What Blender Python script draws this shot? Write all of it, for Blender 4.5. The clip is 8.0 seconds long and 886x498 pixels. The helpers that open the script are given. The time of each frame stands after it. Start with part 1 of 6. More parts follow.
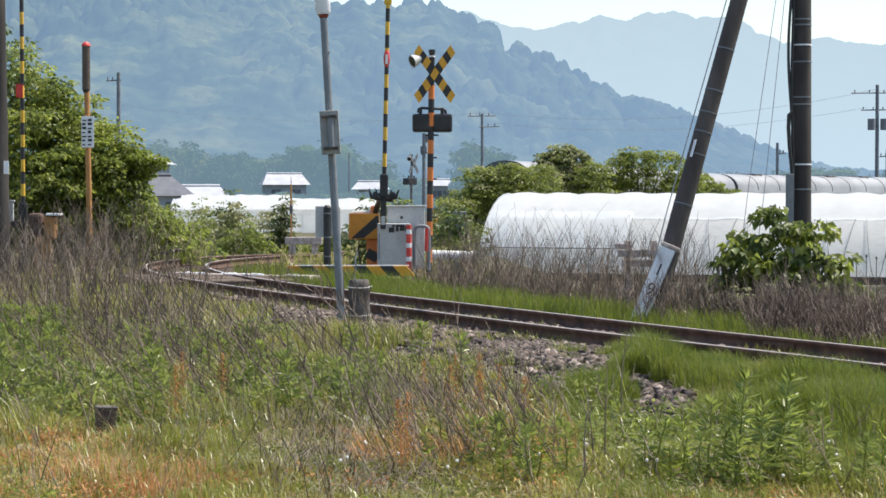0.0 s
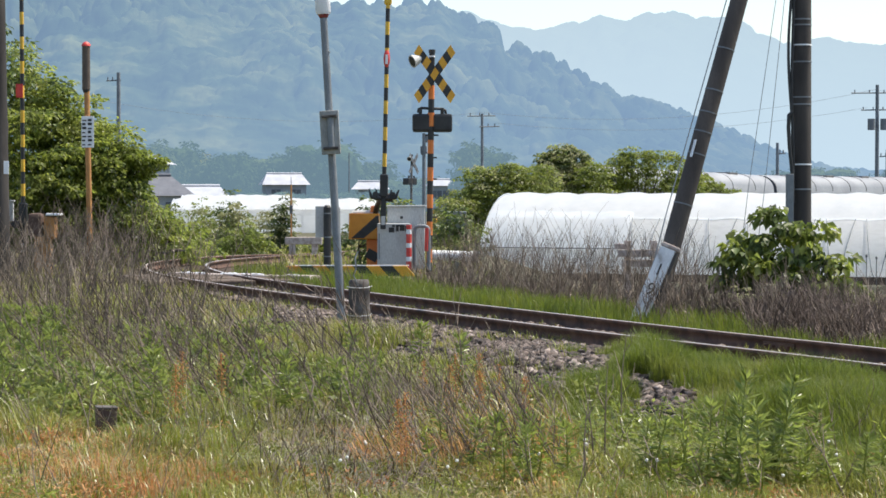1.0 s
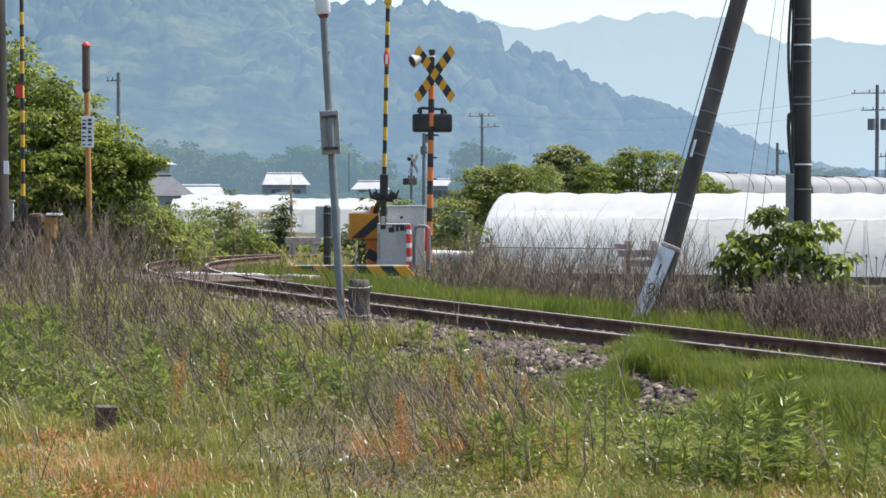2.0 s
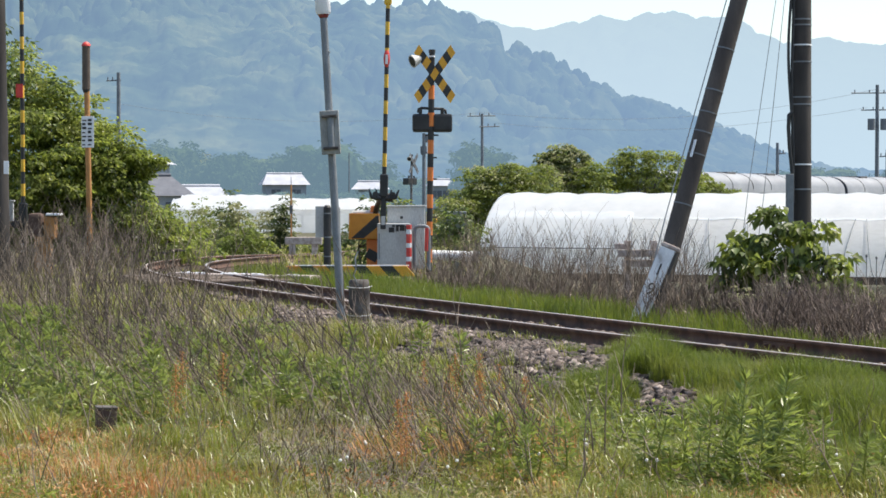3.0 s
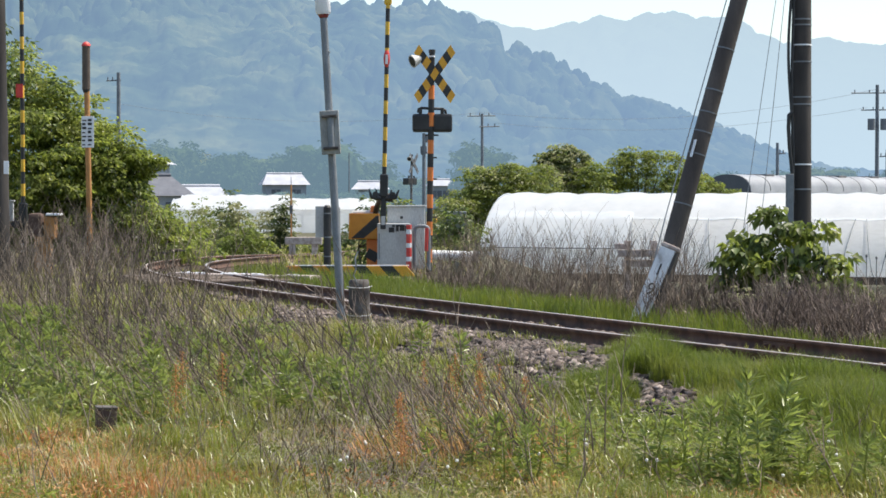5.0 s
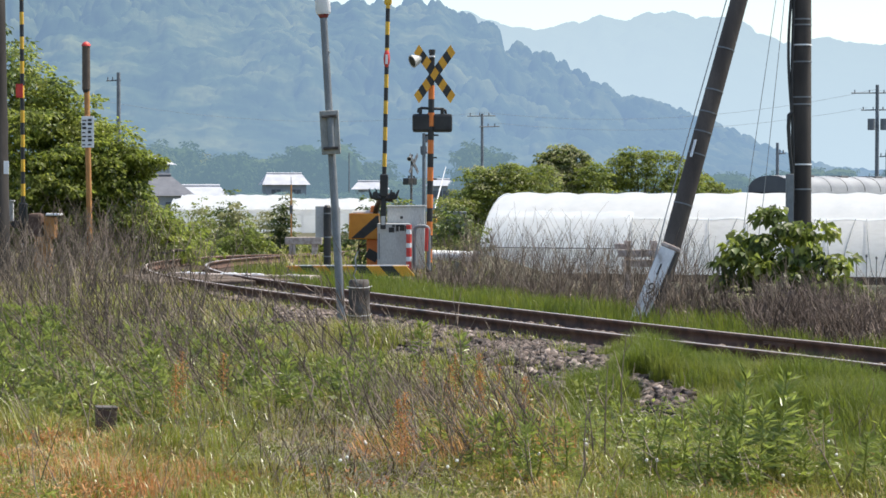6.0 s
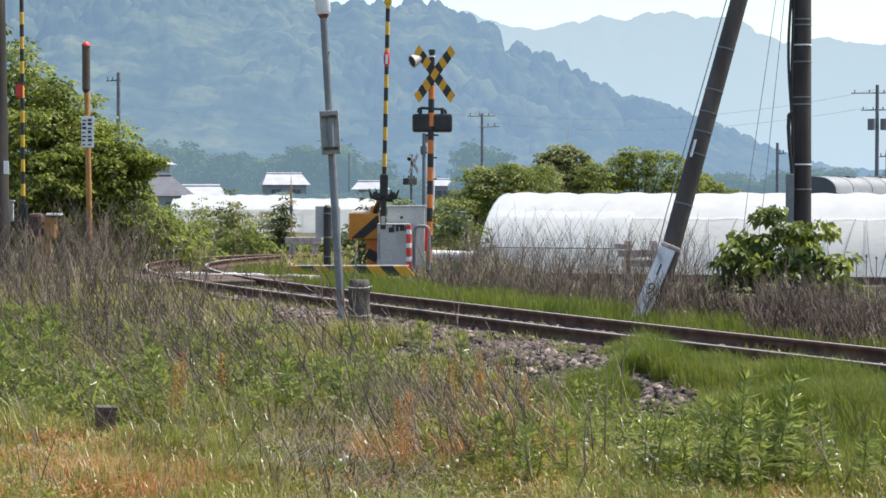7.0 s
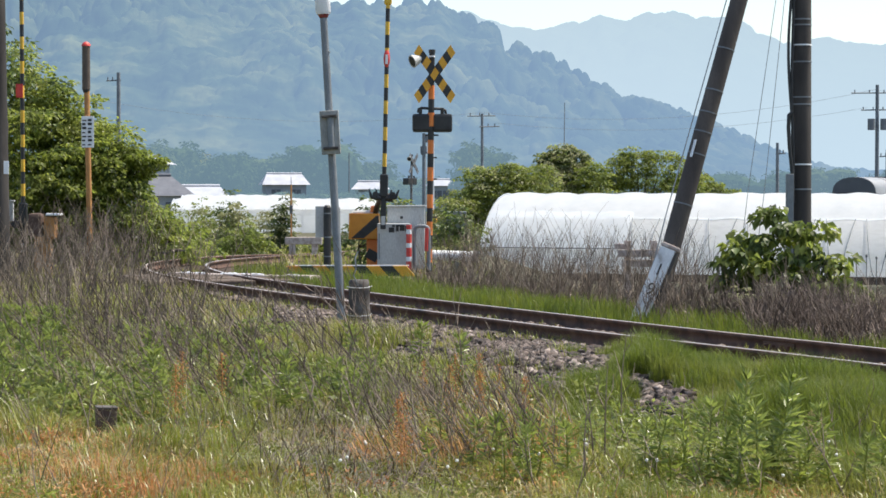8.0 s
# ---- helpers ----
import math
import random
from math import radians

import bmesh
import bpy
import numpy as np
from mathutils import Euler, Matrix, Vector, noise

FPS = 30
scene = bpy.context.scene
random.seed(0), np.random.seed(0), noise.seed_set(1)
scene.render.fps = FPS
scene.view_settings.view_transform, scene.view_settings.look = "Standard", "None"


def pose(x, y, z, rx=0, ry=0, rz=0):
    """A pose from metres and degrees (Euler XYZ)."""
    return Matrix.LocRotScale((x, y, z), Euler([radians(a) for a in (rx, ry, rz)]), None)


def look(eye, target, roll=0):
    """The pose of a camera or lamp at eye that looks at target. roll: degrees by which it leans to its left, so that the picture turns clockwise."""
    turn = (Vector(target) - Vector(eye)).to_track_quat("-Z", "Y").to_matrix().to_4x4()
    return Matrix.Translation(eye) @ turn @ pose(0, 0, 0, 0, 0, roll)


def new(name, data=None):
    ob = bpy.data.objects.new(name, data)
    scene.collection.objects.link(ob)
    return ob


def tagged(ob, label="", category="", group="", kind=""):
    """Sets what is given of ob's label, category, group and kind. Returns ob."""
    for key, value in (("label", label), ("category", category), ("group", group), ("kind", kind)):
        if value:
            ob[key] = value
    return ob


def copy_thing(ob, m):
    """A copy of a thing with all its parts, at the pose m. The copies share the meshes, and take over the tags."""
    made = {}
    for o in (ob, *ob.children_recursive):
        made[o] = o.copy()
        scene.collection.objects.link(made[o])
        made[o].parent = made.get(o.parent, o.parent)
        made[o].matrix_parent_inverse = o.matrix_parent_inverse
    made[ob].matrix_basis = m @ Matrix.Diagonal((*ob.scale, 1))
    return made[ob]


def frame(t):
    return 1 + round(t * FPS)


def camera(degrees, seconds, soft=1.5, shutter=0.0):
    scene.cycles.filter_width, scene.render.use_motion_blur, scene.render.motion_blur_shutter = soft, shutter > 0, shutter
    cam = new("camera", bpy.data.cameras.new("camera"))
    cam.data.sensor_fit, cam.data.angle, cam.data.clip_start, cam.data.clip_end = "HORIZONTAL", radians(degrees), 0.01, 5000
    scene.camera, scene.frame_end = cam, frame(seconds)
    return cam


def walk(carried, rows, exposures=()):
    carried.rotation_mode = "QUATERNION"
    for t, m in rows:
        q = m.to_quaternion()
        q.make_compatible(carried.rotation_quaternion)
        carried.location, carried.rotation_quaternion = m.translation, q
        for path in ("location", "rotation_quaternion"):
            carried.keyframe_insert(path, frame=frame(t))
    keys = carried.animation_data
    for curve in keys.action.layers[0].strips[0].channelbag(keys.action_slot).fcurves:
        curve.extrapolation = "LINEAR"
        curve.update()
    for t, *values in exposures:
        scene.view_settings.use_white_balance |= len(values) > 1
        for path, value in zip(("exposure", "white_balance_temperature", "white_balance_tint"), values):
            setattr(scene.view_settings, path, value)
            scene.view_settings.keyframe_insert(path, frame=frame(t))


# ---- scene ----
# camera: long lens on a tripod beside a single-track railway; rail top is z = 0, y runs away from the camera
EYE = (0.0, 0.0, 1.43)
cam = camera(22.18, 8.0, soft=1.6)
VIEW = pose(EYE[0], EYE[1], EYE[2], 90 - 1.518, 0, 0)
walk(cam, [(0.0, VIEW), (8.0, VIEW)])
scene.view_settings.exposure = 0.46

# ---- sky and sun ----
SUN_ELEVATION, SUN_AZIMUTH = 63.0, 72.0          # degrees; azimuth from the view axis towards the right
world = bpy.data.worlds.new("sky")
scene.world = world
world.use_nodes = True
wt = world.node_tree
wt.nodes.clear()
sky = wt.nodes.new("ShaderNodeTexSky")
sky.sky_type, sky.sun_disc = "NISHITA", False
sky.sun_elevation, sky.sun_rotation = radians(SUN_ELEVATION), radians(SUN_AZIMUTH)
sky.air_density, sky.dust_density, sky.ozone_density = 1.0, 1.3, 1.0
back = wt.nodes.new("ShaderNodeBackground")
back.inputs["Strength"].default_value = 0.165
wout = wt.nodes.new("ShaderNodeOutputWorld")
wt.links.new(sky.outputs[0], back.inputs["Color"])
wt.links.new(back.outputs[0], wout.inputs["Surface"])
sun_data = bpy.data.lights.new("sun", "SUN")
sun_data.energy, sun_data.angle, sun_data.color = 4.9, radians(0.6), (1.0, 0.93, 0.80)
sun = new("sun", sun_data)
ce, se = math.cos(radians(SUN_ELEVATION)), math.sin(radians(SUN_ELEVATION))
ca, sa = math.cos(radians(SUN_AZIMUTH)), math.sin(radians(SUN_AZIMUTH))
sun.matrix_world = look((60 * sa * ce, 60 * ca * ce, 60 * se), (0, 0, 0))


# ---- materials ----
def material(name, colours, scale=8.0, rough=0.7, metal=0.0, bump=0.2, fine=60.0, spec=0.5, stops=(0.3, 0.7),
             through_light=0.0, random_tint=0.0, island=False, stretch=(1, 1, 1)):
    """Two-scale mottled surface: colours blended by a coarse noise, a fine noise on top for grain and relief."""
    m = bpy.data.materials.new(name)
    m.use_nodes = True
    nt = m.node_tree
    nt.nodes.clear()
    N, L = nt.nodes.new, nt.links.new
    out, bsdf = N("ShaderNodeOutputMaterial"), N("ShaderNodeBsdfPrincipled")
    geo, mp = N("ShaderNodeTexCoord"), N("ShaderNodeMapping")
    mp.inputs["Scale"].default_value = stretch
    L(geo.outputs["Object"], mp.inputs["Vector"])
    coarse, grain, ramp = N("ShaderNodeTexNoise"), N("ShaderNodeTexNoise"), N("ShaderNodeValToRGB")
    coarse.inputs["Scale"].default_value, coarse.inputs["Detail"].default_value = scale, 5
    grain.inputs["Scale"].default_value, grain.inputs["Detail"].default_value = fine, 3
    for n in (coarse, grain):
        L(mp.outputs[0], n.inputs["Vector"])
    els = ramp.color_ramp.elements
    while len(els) < len(colours):
        els.new(0.5)
    for i, c in enumerate(colours):
        els[i].position = stops[0] + (stops[1] - stops[0]) * i / max(1, len(colours) - 1)
        els[i].color = (*c, 1)
    L(coarse.outputs["Fac"], ramp.inputs["Fac"])
    mix = N("ShaderNodeMixRGB")
    mix.blend_type, mix.inputs["Fac"].default_value = "OVERLAY", 0.35
    L(ramp.outputs["Color"], mix.inputs["Color1"])
    L(grain.outputs["Fac"], mix.inputs["Color2"])
    colour = mix.outputs["Color"]
    if random_tint:
        rnd = N("ShaderNodeNewGeometry" if island else "ShaderNodeObjectInfo")
        hsv, rng = N("ShaderNodeHueSaturation"), N("ShaderNodeMapRange")
        rng.inputs["To Min"].default_value, rng.inputs["To Max"].default_value = 1 - random_tint, 1 + random_tint
        L(rnd.outputs["Random Per Island" if island else "Random"], rng.inputs["Value"])
        L(rng.outputs[0], hsv.inputs["Value"])
        L(colour, hsv.inputs["Color"])
        colour = hsv.outputs["Color"]
    L(colour, bsdf.inputs["Base Color"])
    bsdf.inputs["Metallic"].default_value = metal
    bsdf.inputs["Specular IOR Level"].default_value = spec
    rr = N("ShaderNodeMapRange")
    rr.inputs["To Min"].default_value, rr.inputs["To Max"].default_value = max(0.05, rough - 0.12), min(1.0, rough + 0.12)
    L(grain.outputs["Fac"], rr.inputs["Value"])
    L(rr.outputs[0], bsdf.inputs["Roughness"])
    if bump:
        b = N("ShaderNodeBump")
        b.inputs["Strength"].default_value, b.inputs["Distance"].default_value = bump, 0.01
        L(grain.outputs["Fac"], b.inputs["Height"])
        L(b.outputs[0], bsdf.inputs["Normal"])
    last = bsdf.outputs[0]
    if through_light:
        tr, ms = N("ShaderNodeBsdfTranslucent"), N("ShaderNodeMixShader")
        L(colour, tr.inputs["Color"])
        ms.inputs["Fac"].default_value = through_light
        L(last, ms.inputs[1])
        L(tr.outputs[0], ms.inputs[2])
        last = ms.outputs[0]
    L(last, out.inputs["Surface"])
    return m


RAIL_SIDE = material("rusty_rail", [(0.055, 0.03, 0.021), (0.11, 0.056, 0.035), (0.17, 0.09, 0.055)], 6, 0.8, 0.1, 0.4, 90)
RAIL_TOP = material("polished_rail", [(0.44, 0.38, 0.33), (0.56, 0.5, 0.45)], 5, 0.42, 0.6, 0.05, 80)
CONCRETE_DARK = material("weathered_pole_concrete", [(0.05, 0.04, 0.035), (0.08, 0.066, 0.057), (0.125, 0.104, 0.088)], 3, 0.85, 0, 0.25, 70, stretch=(1, 1, 0.25))
CONCRETE_BLACK = material("blackened_pole", [(0.025, 0.021, 0.019), (0.042, 0.036, 0.032), (0.075, 0.064, 0.056)], 3, 0.85, 0, 0.25, 70, stretch=(1, 1, 0.25))
CONCRETE = material("grey_concrete", [(0.16, 0.15, 0.135), (0.28, 0.265, 0.24), (0.21, 0.2, 0.18)], 4, 0.9, 0, 0.3, 60)
STUMP = material("stained_stump_concrete", [(0.045, 0.038, 0.033), (0.085, 0.073, 0.064), (0.16, 0.145, 0.128)], 5, 0.9, 0, 0.5, 50)
GALV = material("galvanised_steel", [(0.16, 0.175, 0.185), (0.22, 0.235, 0.245)], 9, 0.6, 0.2, 0.08, 80)
GREYPAINT = material("grey_cabinet_paint", [(0.40, 0.40, 0.39), (0.50, 0.50, 0.48), (0.44, 0.43, 0.40)], 3, 0.55, 0, 0.08, 60, stretch=(1, 1, 0.3))
BOXGREY = material("weathered_box_steel", [(0.20, 0.20, 0.185), (0.31, 0.31, 0.29), (0.40, 0.40, 0.375)], 5, 0.6, 0.1, 0.15, 60, stretch=(1, 1, 0.35))
WHITEPAINT = material("white_paint", [(0.72, 0.73, 0.74), (0.82, 0.82, 0.81)], 5, 0.5, 0, 0.08, 50)
WORNWHITE = material("worn_white_paint", [(0.30, 0.28, 0.26), (0.66, 0.66, 0.66), (0.78, 0.78, 0.77), (0.84, 0.84, 0.83)], 7, 0.65, 0, 0.3, 45, stretch=(1, 1, 0.5), stops=(0.3, 0.62))
CAPSTONE = material("chipped_concrete", [(0.26, 0.2, 0.175), (0.42, 0.35, 0.31), (0.55, 0.48, 0.44)], 12, 0.9, 0, 0.6, 40)
BLACK = material("black_paint", [(0.012, 0.012, 0.012), (0.03, 0.03, 0.03)], 6, 0.5, 0, 0.1, 60)
YELLOW = material("yellow_paint", [(0.62, 0.36, 0.03), (0.74, 0.45, 0.04)], 6, 0.5, 0, 0.1, 60)
AMBER = material("aged_amber_paint", [(0.64, 0.30, 0.02), (0.76, 0.39, 0.03)], 6, 0.5, 0, 0.1, 60)
DRIVE_ORANGE = material("aged_orange_amber_paint", [(0.55, 0.20, 0.018), (0.68, 0.28, 0.025)], 6, 0.5, 0, 0.15, 60)
ORANGE = material("orange_paint", [(0.62, 0.16, 0.025), (0.74, 0.22, 0.04)], 6, 0.5, 0, 0.1, 60)
RED = material("red_paint", [(0.55, 0.04, 0.035), (0.68, 0.07, 0.05)], 8, 0.5, 0, 0.1, 60)
REDDARK = material("dull_red_paint", [(0.20, 0.035, 0.03), (0.30, 0.06, 0.05)], 8, 0.6, 0, 0.1, 60)
RUSTPIPE = material("rusty_ochre_steel", [(0.30, 0.13, 0.04), (0.45, 0.22, 0.07), (0.36, 0.17, 0.06)], 5, 0.75, 0, 0.3, 70)
BROWNCYL = material("brown_enamel", [(0.07, 0.05, 0.035), (0.11, 0.08, 0.055)], 6, 0.6, 0, 0.1, 60)
WIRE = material("cable_black", [(0.02, 0.02, 0.02), (0.045, 0.045, 0.045)], 6, 0.6, 0, 0.0, 60)
STRAND = material("steel_strand", [(0.22, 0.23, 0.24), (0.34, 0.35, 0.36)], 9, 0.5, 0.4, 0.0, 60)
WOOD = material("old_sleeper_wood", [(0.05, 0.035, 0.025), (0.10, 0.07, 0.05), (0.15, 0.11, 0.08)], 4, 0.9, 0, 0.6, 50, stretch=(1, 5, 5))
STAKE = material("weathered_stake", [(0.07, 0.042, 0.032), (0.14, 0.09, 0.07)], 7, 0.9, 0, 0.5, 50)
STONE = material("ballast_stone", [(0.028, 0.021, 0.017), (0.082, 0.06, 0.05), (0.29, 0.24, 0.21)], 9, 0.9, 0, 0.5, 60, random_tint=0.6)
STONES = material("ballast_bed", [(0.028, 0.021, 0.017), (0.082, 0.06, 0.05), (0.29, 0.24, 0.21)], 9, 0.9, 0, 0.5, 60, random_tint=0.6, island=True)
FILM = material("white_greenhouse_film", [(0.88, 0.9, 0.91), (0.95, 0.96, 0.96)], 2.5, 0.4, 0, 0.35, 9, through_light=0.54)
FILM_SIDE = material("white_side_film", [(0.88, 0.9, 0.91), (0.95, 0.96, 0.96)], 2.5, 0.4, 0, 0.35, 9, through_light=0.8)
FILM_OLD = material("cloudy_greenhouse_film", [(0.86, 0.86, 0.85), (0.96, 0.96, 0.95), (0.88, 0.88, 0.86)], 2.0, 0.4, 0, 0.35, 9, through_light=0.6, stretch=(1, 1, 3))
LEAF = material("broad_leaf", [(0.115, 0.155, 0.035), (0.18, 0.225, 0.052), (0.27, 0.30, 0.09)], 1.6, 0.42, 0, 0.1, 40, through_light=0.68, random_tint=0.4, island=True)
LEAF_YELLOW = material("yellow_green_leaf", [(0.185, 0.225, 0.036), (0.25, 0.295, 0.055), (0.35, 0.375, 0.095)], 1.6, 0.36, 0, 0.1, 40, through_light=0.66, random_tint=0.35, island=True)
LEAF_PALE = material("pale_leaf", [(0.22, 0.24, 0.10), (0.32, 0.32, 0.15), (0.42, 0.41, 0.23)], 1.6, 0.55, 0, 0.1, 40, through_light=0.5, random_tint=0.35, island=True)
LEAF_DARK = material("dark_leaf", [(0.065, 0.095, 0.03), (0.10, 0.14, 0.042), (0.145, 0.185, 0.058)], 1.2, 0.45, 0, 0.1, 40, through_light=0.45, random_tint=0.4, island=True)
WEED_LEAF = material("glossy_weed_leaf", [(0.165, 0.205, 0.042), (0.225, 0.27, 0.062), (0.33, 0.35, 0.11)], 1.6, 0.3, 0, 0.1, 40, through_light=0.58, random_tint=0.35, island=True)
GRASS = material("meadow_grass", [(0.155, 0.185, 0.022), (0.22, 0.24, 0.034), (0.33, 0.30, 0.07)], 1.1, 0.34, 0, 0.0, 30, through_light=0.45, random_tint=0.45, island=True)
GRASS_FRESH = material("fresh_grass", [(0.115, 0.158, 0.020), (0.150, 0.190, 0.026), (0.215, 0.232, 0.042)], 1.1, 0.5, 0, 0.0, 30, through_light=0.55, random_tint=0.16, island=True)
GRASS_DRY = material("dry_grass", [(0.30, 0.235, 0.10), (0.40, 0.32, 0.15), (0.50, 0.43, 0.24)], 1.3, 0.5, 0, 0.0, 30, through_light=0.4, random_tint=0.4, island=True)
STRAW_GREY = material("bleached_grass", [(0.13, 0.12, 0.06), (0.21, 0.195, 0.10), (0.36, 0.33, 0.2)], 1.3, 0.32, 0, 0.0, 30, through_light=0.25, random_tint=0.5, island=True)
RUSTY = material("rusty_seed_heads", [(0.40, 0.17, 0.06), (0.50, 0.23, 0.08), (0.56, 0.33, 0.13)], 1.5, 0.7, 0, 0.0, 30, through_light=0.35, random_tint=0.35, island=True)
STALK = material("dead_stalk", [(0.075, 0.055, 0.041), (0.17, 0.127, 0.095), (0.37, 0.295, 0.225)], 3, 0.75, 0, 0.1, 60, random_tint=0.5, island=True)
TANGLE = material("brown_bramble", [(0.06, 0.042, 0.034), (0.125, 0.09, 0.072), (0.235, 0.18, 0.148)], 3, 0.8, 0, 0.1, 60, random_tint=0.5, island=True)
BARK = material("grey_bark", [(0.06, 0.05, 0.04), (0.12, 0.10, 0.08)], 5, 0.9, 0, 0.5, 40)
FLOWER = material("white_clover", [(0.75, 0.74, 0.7), (0.85, 0.84, 0.8)], 9, 0.7, 0, 0.0, 40, through_light=0.3)
SOIL = material("weedy_soil", [(0.035, 0.04, 0.014), (0.075, 0.07, 0.03), (0.11, 0.085, 0.045)], 1.3, 0.95, 0, 0.7, 25)
TRAIN_SIDE = material("train_stainless", [(0.22, 0.225, 0.23), (0.33, 0.335, 0.34)], 0.6, 0.5, 0.15, 0.05, 20)
TRAIN_END = material("train_dark_end", [(0.05, 0.058, 0.075), (0.075, 0.083, 0.10)], 1, 0.4, 0, 0.05, 20)
VENT = material("roof_equipment_grey", [(0.08, 0.08, 0.085), (0.14, 0.14, 0.14)], 2, 0.7, 0, 0.1, 20)
GLASS = material("dark_window_glass", [(0.02, 0.025, 0.03), (0.04, 0.045, 0.05)], 1, 0.1, 0, 0.0, 20)
TILE = material("grey_roof_tiles", [(0.09, 0.095, 0.11), (0.14, 0.145, 0.16)], 1.5, 0.6, 0, 0.4, 12)
# blue-grey here paints haze into the colour of far poles
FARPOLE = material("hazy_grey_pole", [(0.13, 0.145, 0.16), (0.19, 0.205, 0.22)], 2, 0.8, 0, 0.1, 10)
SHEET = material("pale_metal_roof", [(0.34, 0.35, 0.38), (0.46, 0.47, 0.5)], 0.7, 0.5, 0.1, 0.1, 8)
# far glass and bluish walls, lightened so that haze is in the colour
HAZEGLASS = material("hazed_window_glass", [(0.07, 0.09, 0.115), (0.11, 0.13, 0.155)], 1, 0.2, 0, 0.0, 20)
PLASTER = material("hazed_house_plaster", [(0.24, 0.275, 0.32), (0.31, 0.34, 0.38)], 0.7, 0.9, 0, 0.1, 8)


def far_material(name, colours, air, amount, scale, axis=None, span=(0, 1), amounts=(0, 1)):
    """Far woods and hills: a lit surface with emission mixed in, which paints the haze of the air before them."""
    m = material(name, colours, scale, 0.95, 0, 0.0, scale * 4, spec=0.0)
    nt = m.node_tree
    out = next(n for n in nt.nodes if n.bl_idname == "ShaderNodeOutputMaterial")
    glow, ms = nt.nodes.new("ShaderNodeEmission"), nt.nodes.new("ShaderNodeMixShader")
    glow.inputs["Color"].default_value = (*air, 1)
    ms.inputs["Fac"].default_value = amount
    # the share of painted haze can change along one axis
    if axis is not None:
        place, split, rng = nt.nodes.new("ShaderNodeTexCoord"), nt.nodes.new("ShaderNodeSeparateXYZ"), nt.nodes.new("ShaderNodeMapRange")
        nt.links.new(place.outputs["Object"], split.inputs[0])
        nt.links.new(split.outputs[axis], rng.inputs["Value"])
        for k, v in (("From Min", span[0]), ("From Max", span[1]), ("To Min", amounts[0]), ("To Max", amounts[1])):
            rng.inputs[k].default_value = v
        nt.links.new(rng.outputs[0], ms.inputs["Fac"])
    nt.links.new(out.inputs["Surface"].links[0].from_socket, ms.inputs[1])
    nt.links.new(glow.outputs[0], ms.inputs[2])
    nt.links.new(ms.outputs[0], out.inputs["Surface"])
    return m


# blue emission as haze: stronger to the right, and towards the ridge's foot
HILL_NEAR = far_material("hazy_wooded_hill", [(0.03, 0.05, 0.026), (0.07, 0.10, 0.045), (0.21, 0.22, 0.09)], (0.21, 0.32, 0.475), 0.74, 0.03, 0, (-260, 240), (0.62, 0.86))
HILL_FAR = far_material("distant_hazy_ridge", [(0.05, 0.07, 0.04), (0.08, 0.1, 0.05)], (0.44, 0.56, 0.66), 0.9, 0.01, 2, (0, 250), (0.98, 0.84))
# valley trees get blue-grey emission in their material, painted as haze
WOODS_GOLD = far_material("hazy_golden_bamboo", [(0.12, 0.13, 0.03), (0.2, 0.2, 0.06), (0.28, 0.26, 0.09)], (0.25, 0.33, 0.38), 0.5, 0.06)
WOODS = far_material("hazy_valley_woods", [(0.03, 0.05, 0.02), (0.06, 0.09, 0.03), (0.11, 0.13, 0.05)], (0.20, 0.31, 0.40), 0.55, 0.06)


# ---- building helpers ----
def mesh_of(name, bm, mat, smooth=False):
    me = bpy.data.meshes.new(name)
    bm.normal_update()
    bm.to_mesh(me)
    bm.free()
    for m in (mat if isinstance(mat, (list, tuple)) else [mat]):
        me.materials.append(m)
    if smooth:
        me.polygons.foreach_set("use_smooth", [True] * len(me.polygons))
    return me


def part(name, bm, mat, parent, label="", smooth=False):
    ob = new(name, mesh_of(name, bm, mat, smooth))
    ob.parent = parent
    return tagged(ob, label)


def thing(name, at, label, category, group="", kind="", turn=0.0):
    ob = new(name)
    ob.empty_display_size = 0.1
    ob.matrix_world = pose(at[0], at[1], at[2], 0, 0, turn)
    return tagged(ob, label, category, group, kind)


def raw_mesh(name, verts, faces, mat, smooth=False):
    """A mesh from arrays: verts (n, 3) and faces (m, k), all of one size."""
    verts, faces = np.asarray(verts, np.float32), np.asarray(faces, np.int32)
    me = bpy.data.meshes.new(name)
    me.vertices.add(len(verts))
    me.vertices.foreach_set("co", verts.ravel())
    k = faces.shape[1]
    me.loops.add(faces.size)
    me.loops.foreach_set("vertex_index", faces.ravel())
    me.polygons.add(len(faces))
    me.polygons.foreach_set("loop_start", np.arange(0, faces.size, k, dtype=np.int32))
    me.polygons.foreach_set("loop_total", np.full(len(faces), k, np.int32))
    if smooth:
        me.polygons.foreach_set("use_smooth", np.ones(len(faces), bool))
    me.update(calc_edges=True)
    me.materials.append(mat)
    return me


def box(bm, x0, x1, y0, y1, z0, z1, bevel=0.0, turn=None, index=0):
    made = bmesh.ops.create_cube(bm, size=1)["verts"]
    m = Matrix.Translation(((x0 + x1) / 2, (y0 + y1) / 2, (z0 + z1) / 2)) @ Matrix.Diagonal((x1 - x0, y1 - y0, z1 - z0, 1))
    bmesh.ops.transform(bm, matrix=(turn @ m) if turn else m, verts=made)
    faces = {f for v in made for f in v.link_faces}
    for f in faces:
        f.material_index = index
    if bevel:
        edges = list({e for f in faces for e in f.edges})
        bmesh.ops.bevel(bm, geom=edges, offset=bevel, segments=2, affect="EDGES", profile=0.6)
    return bm


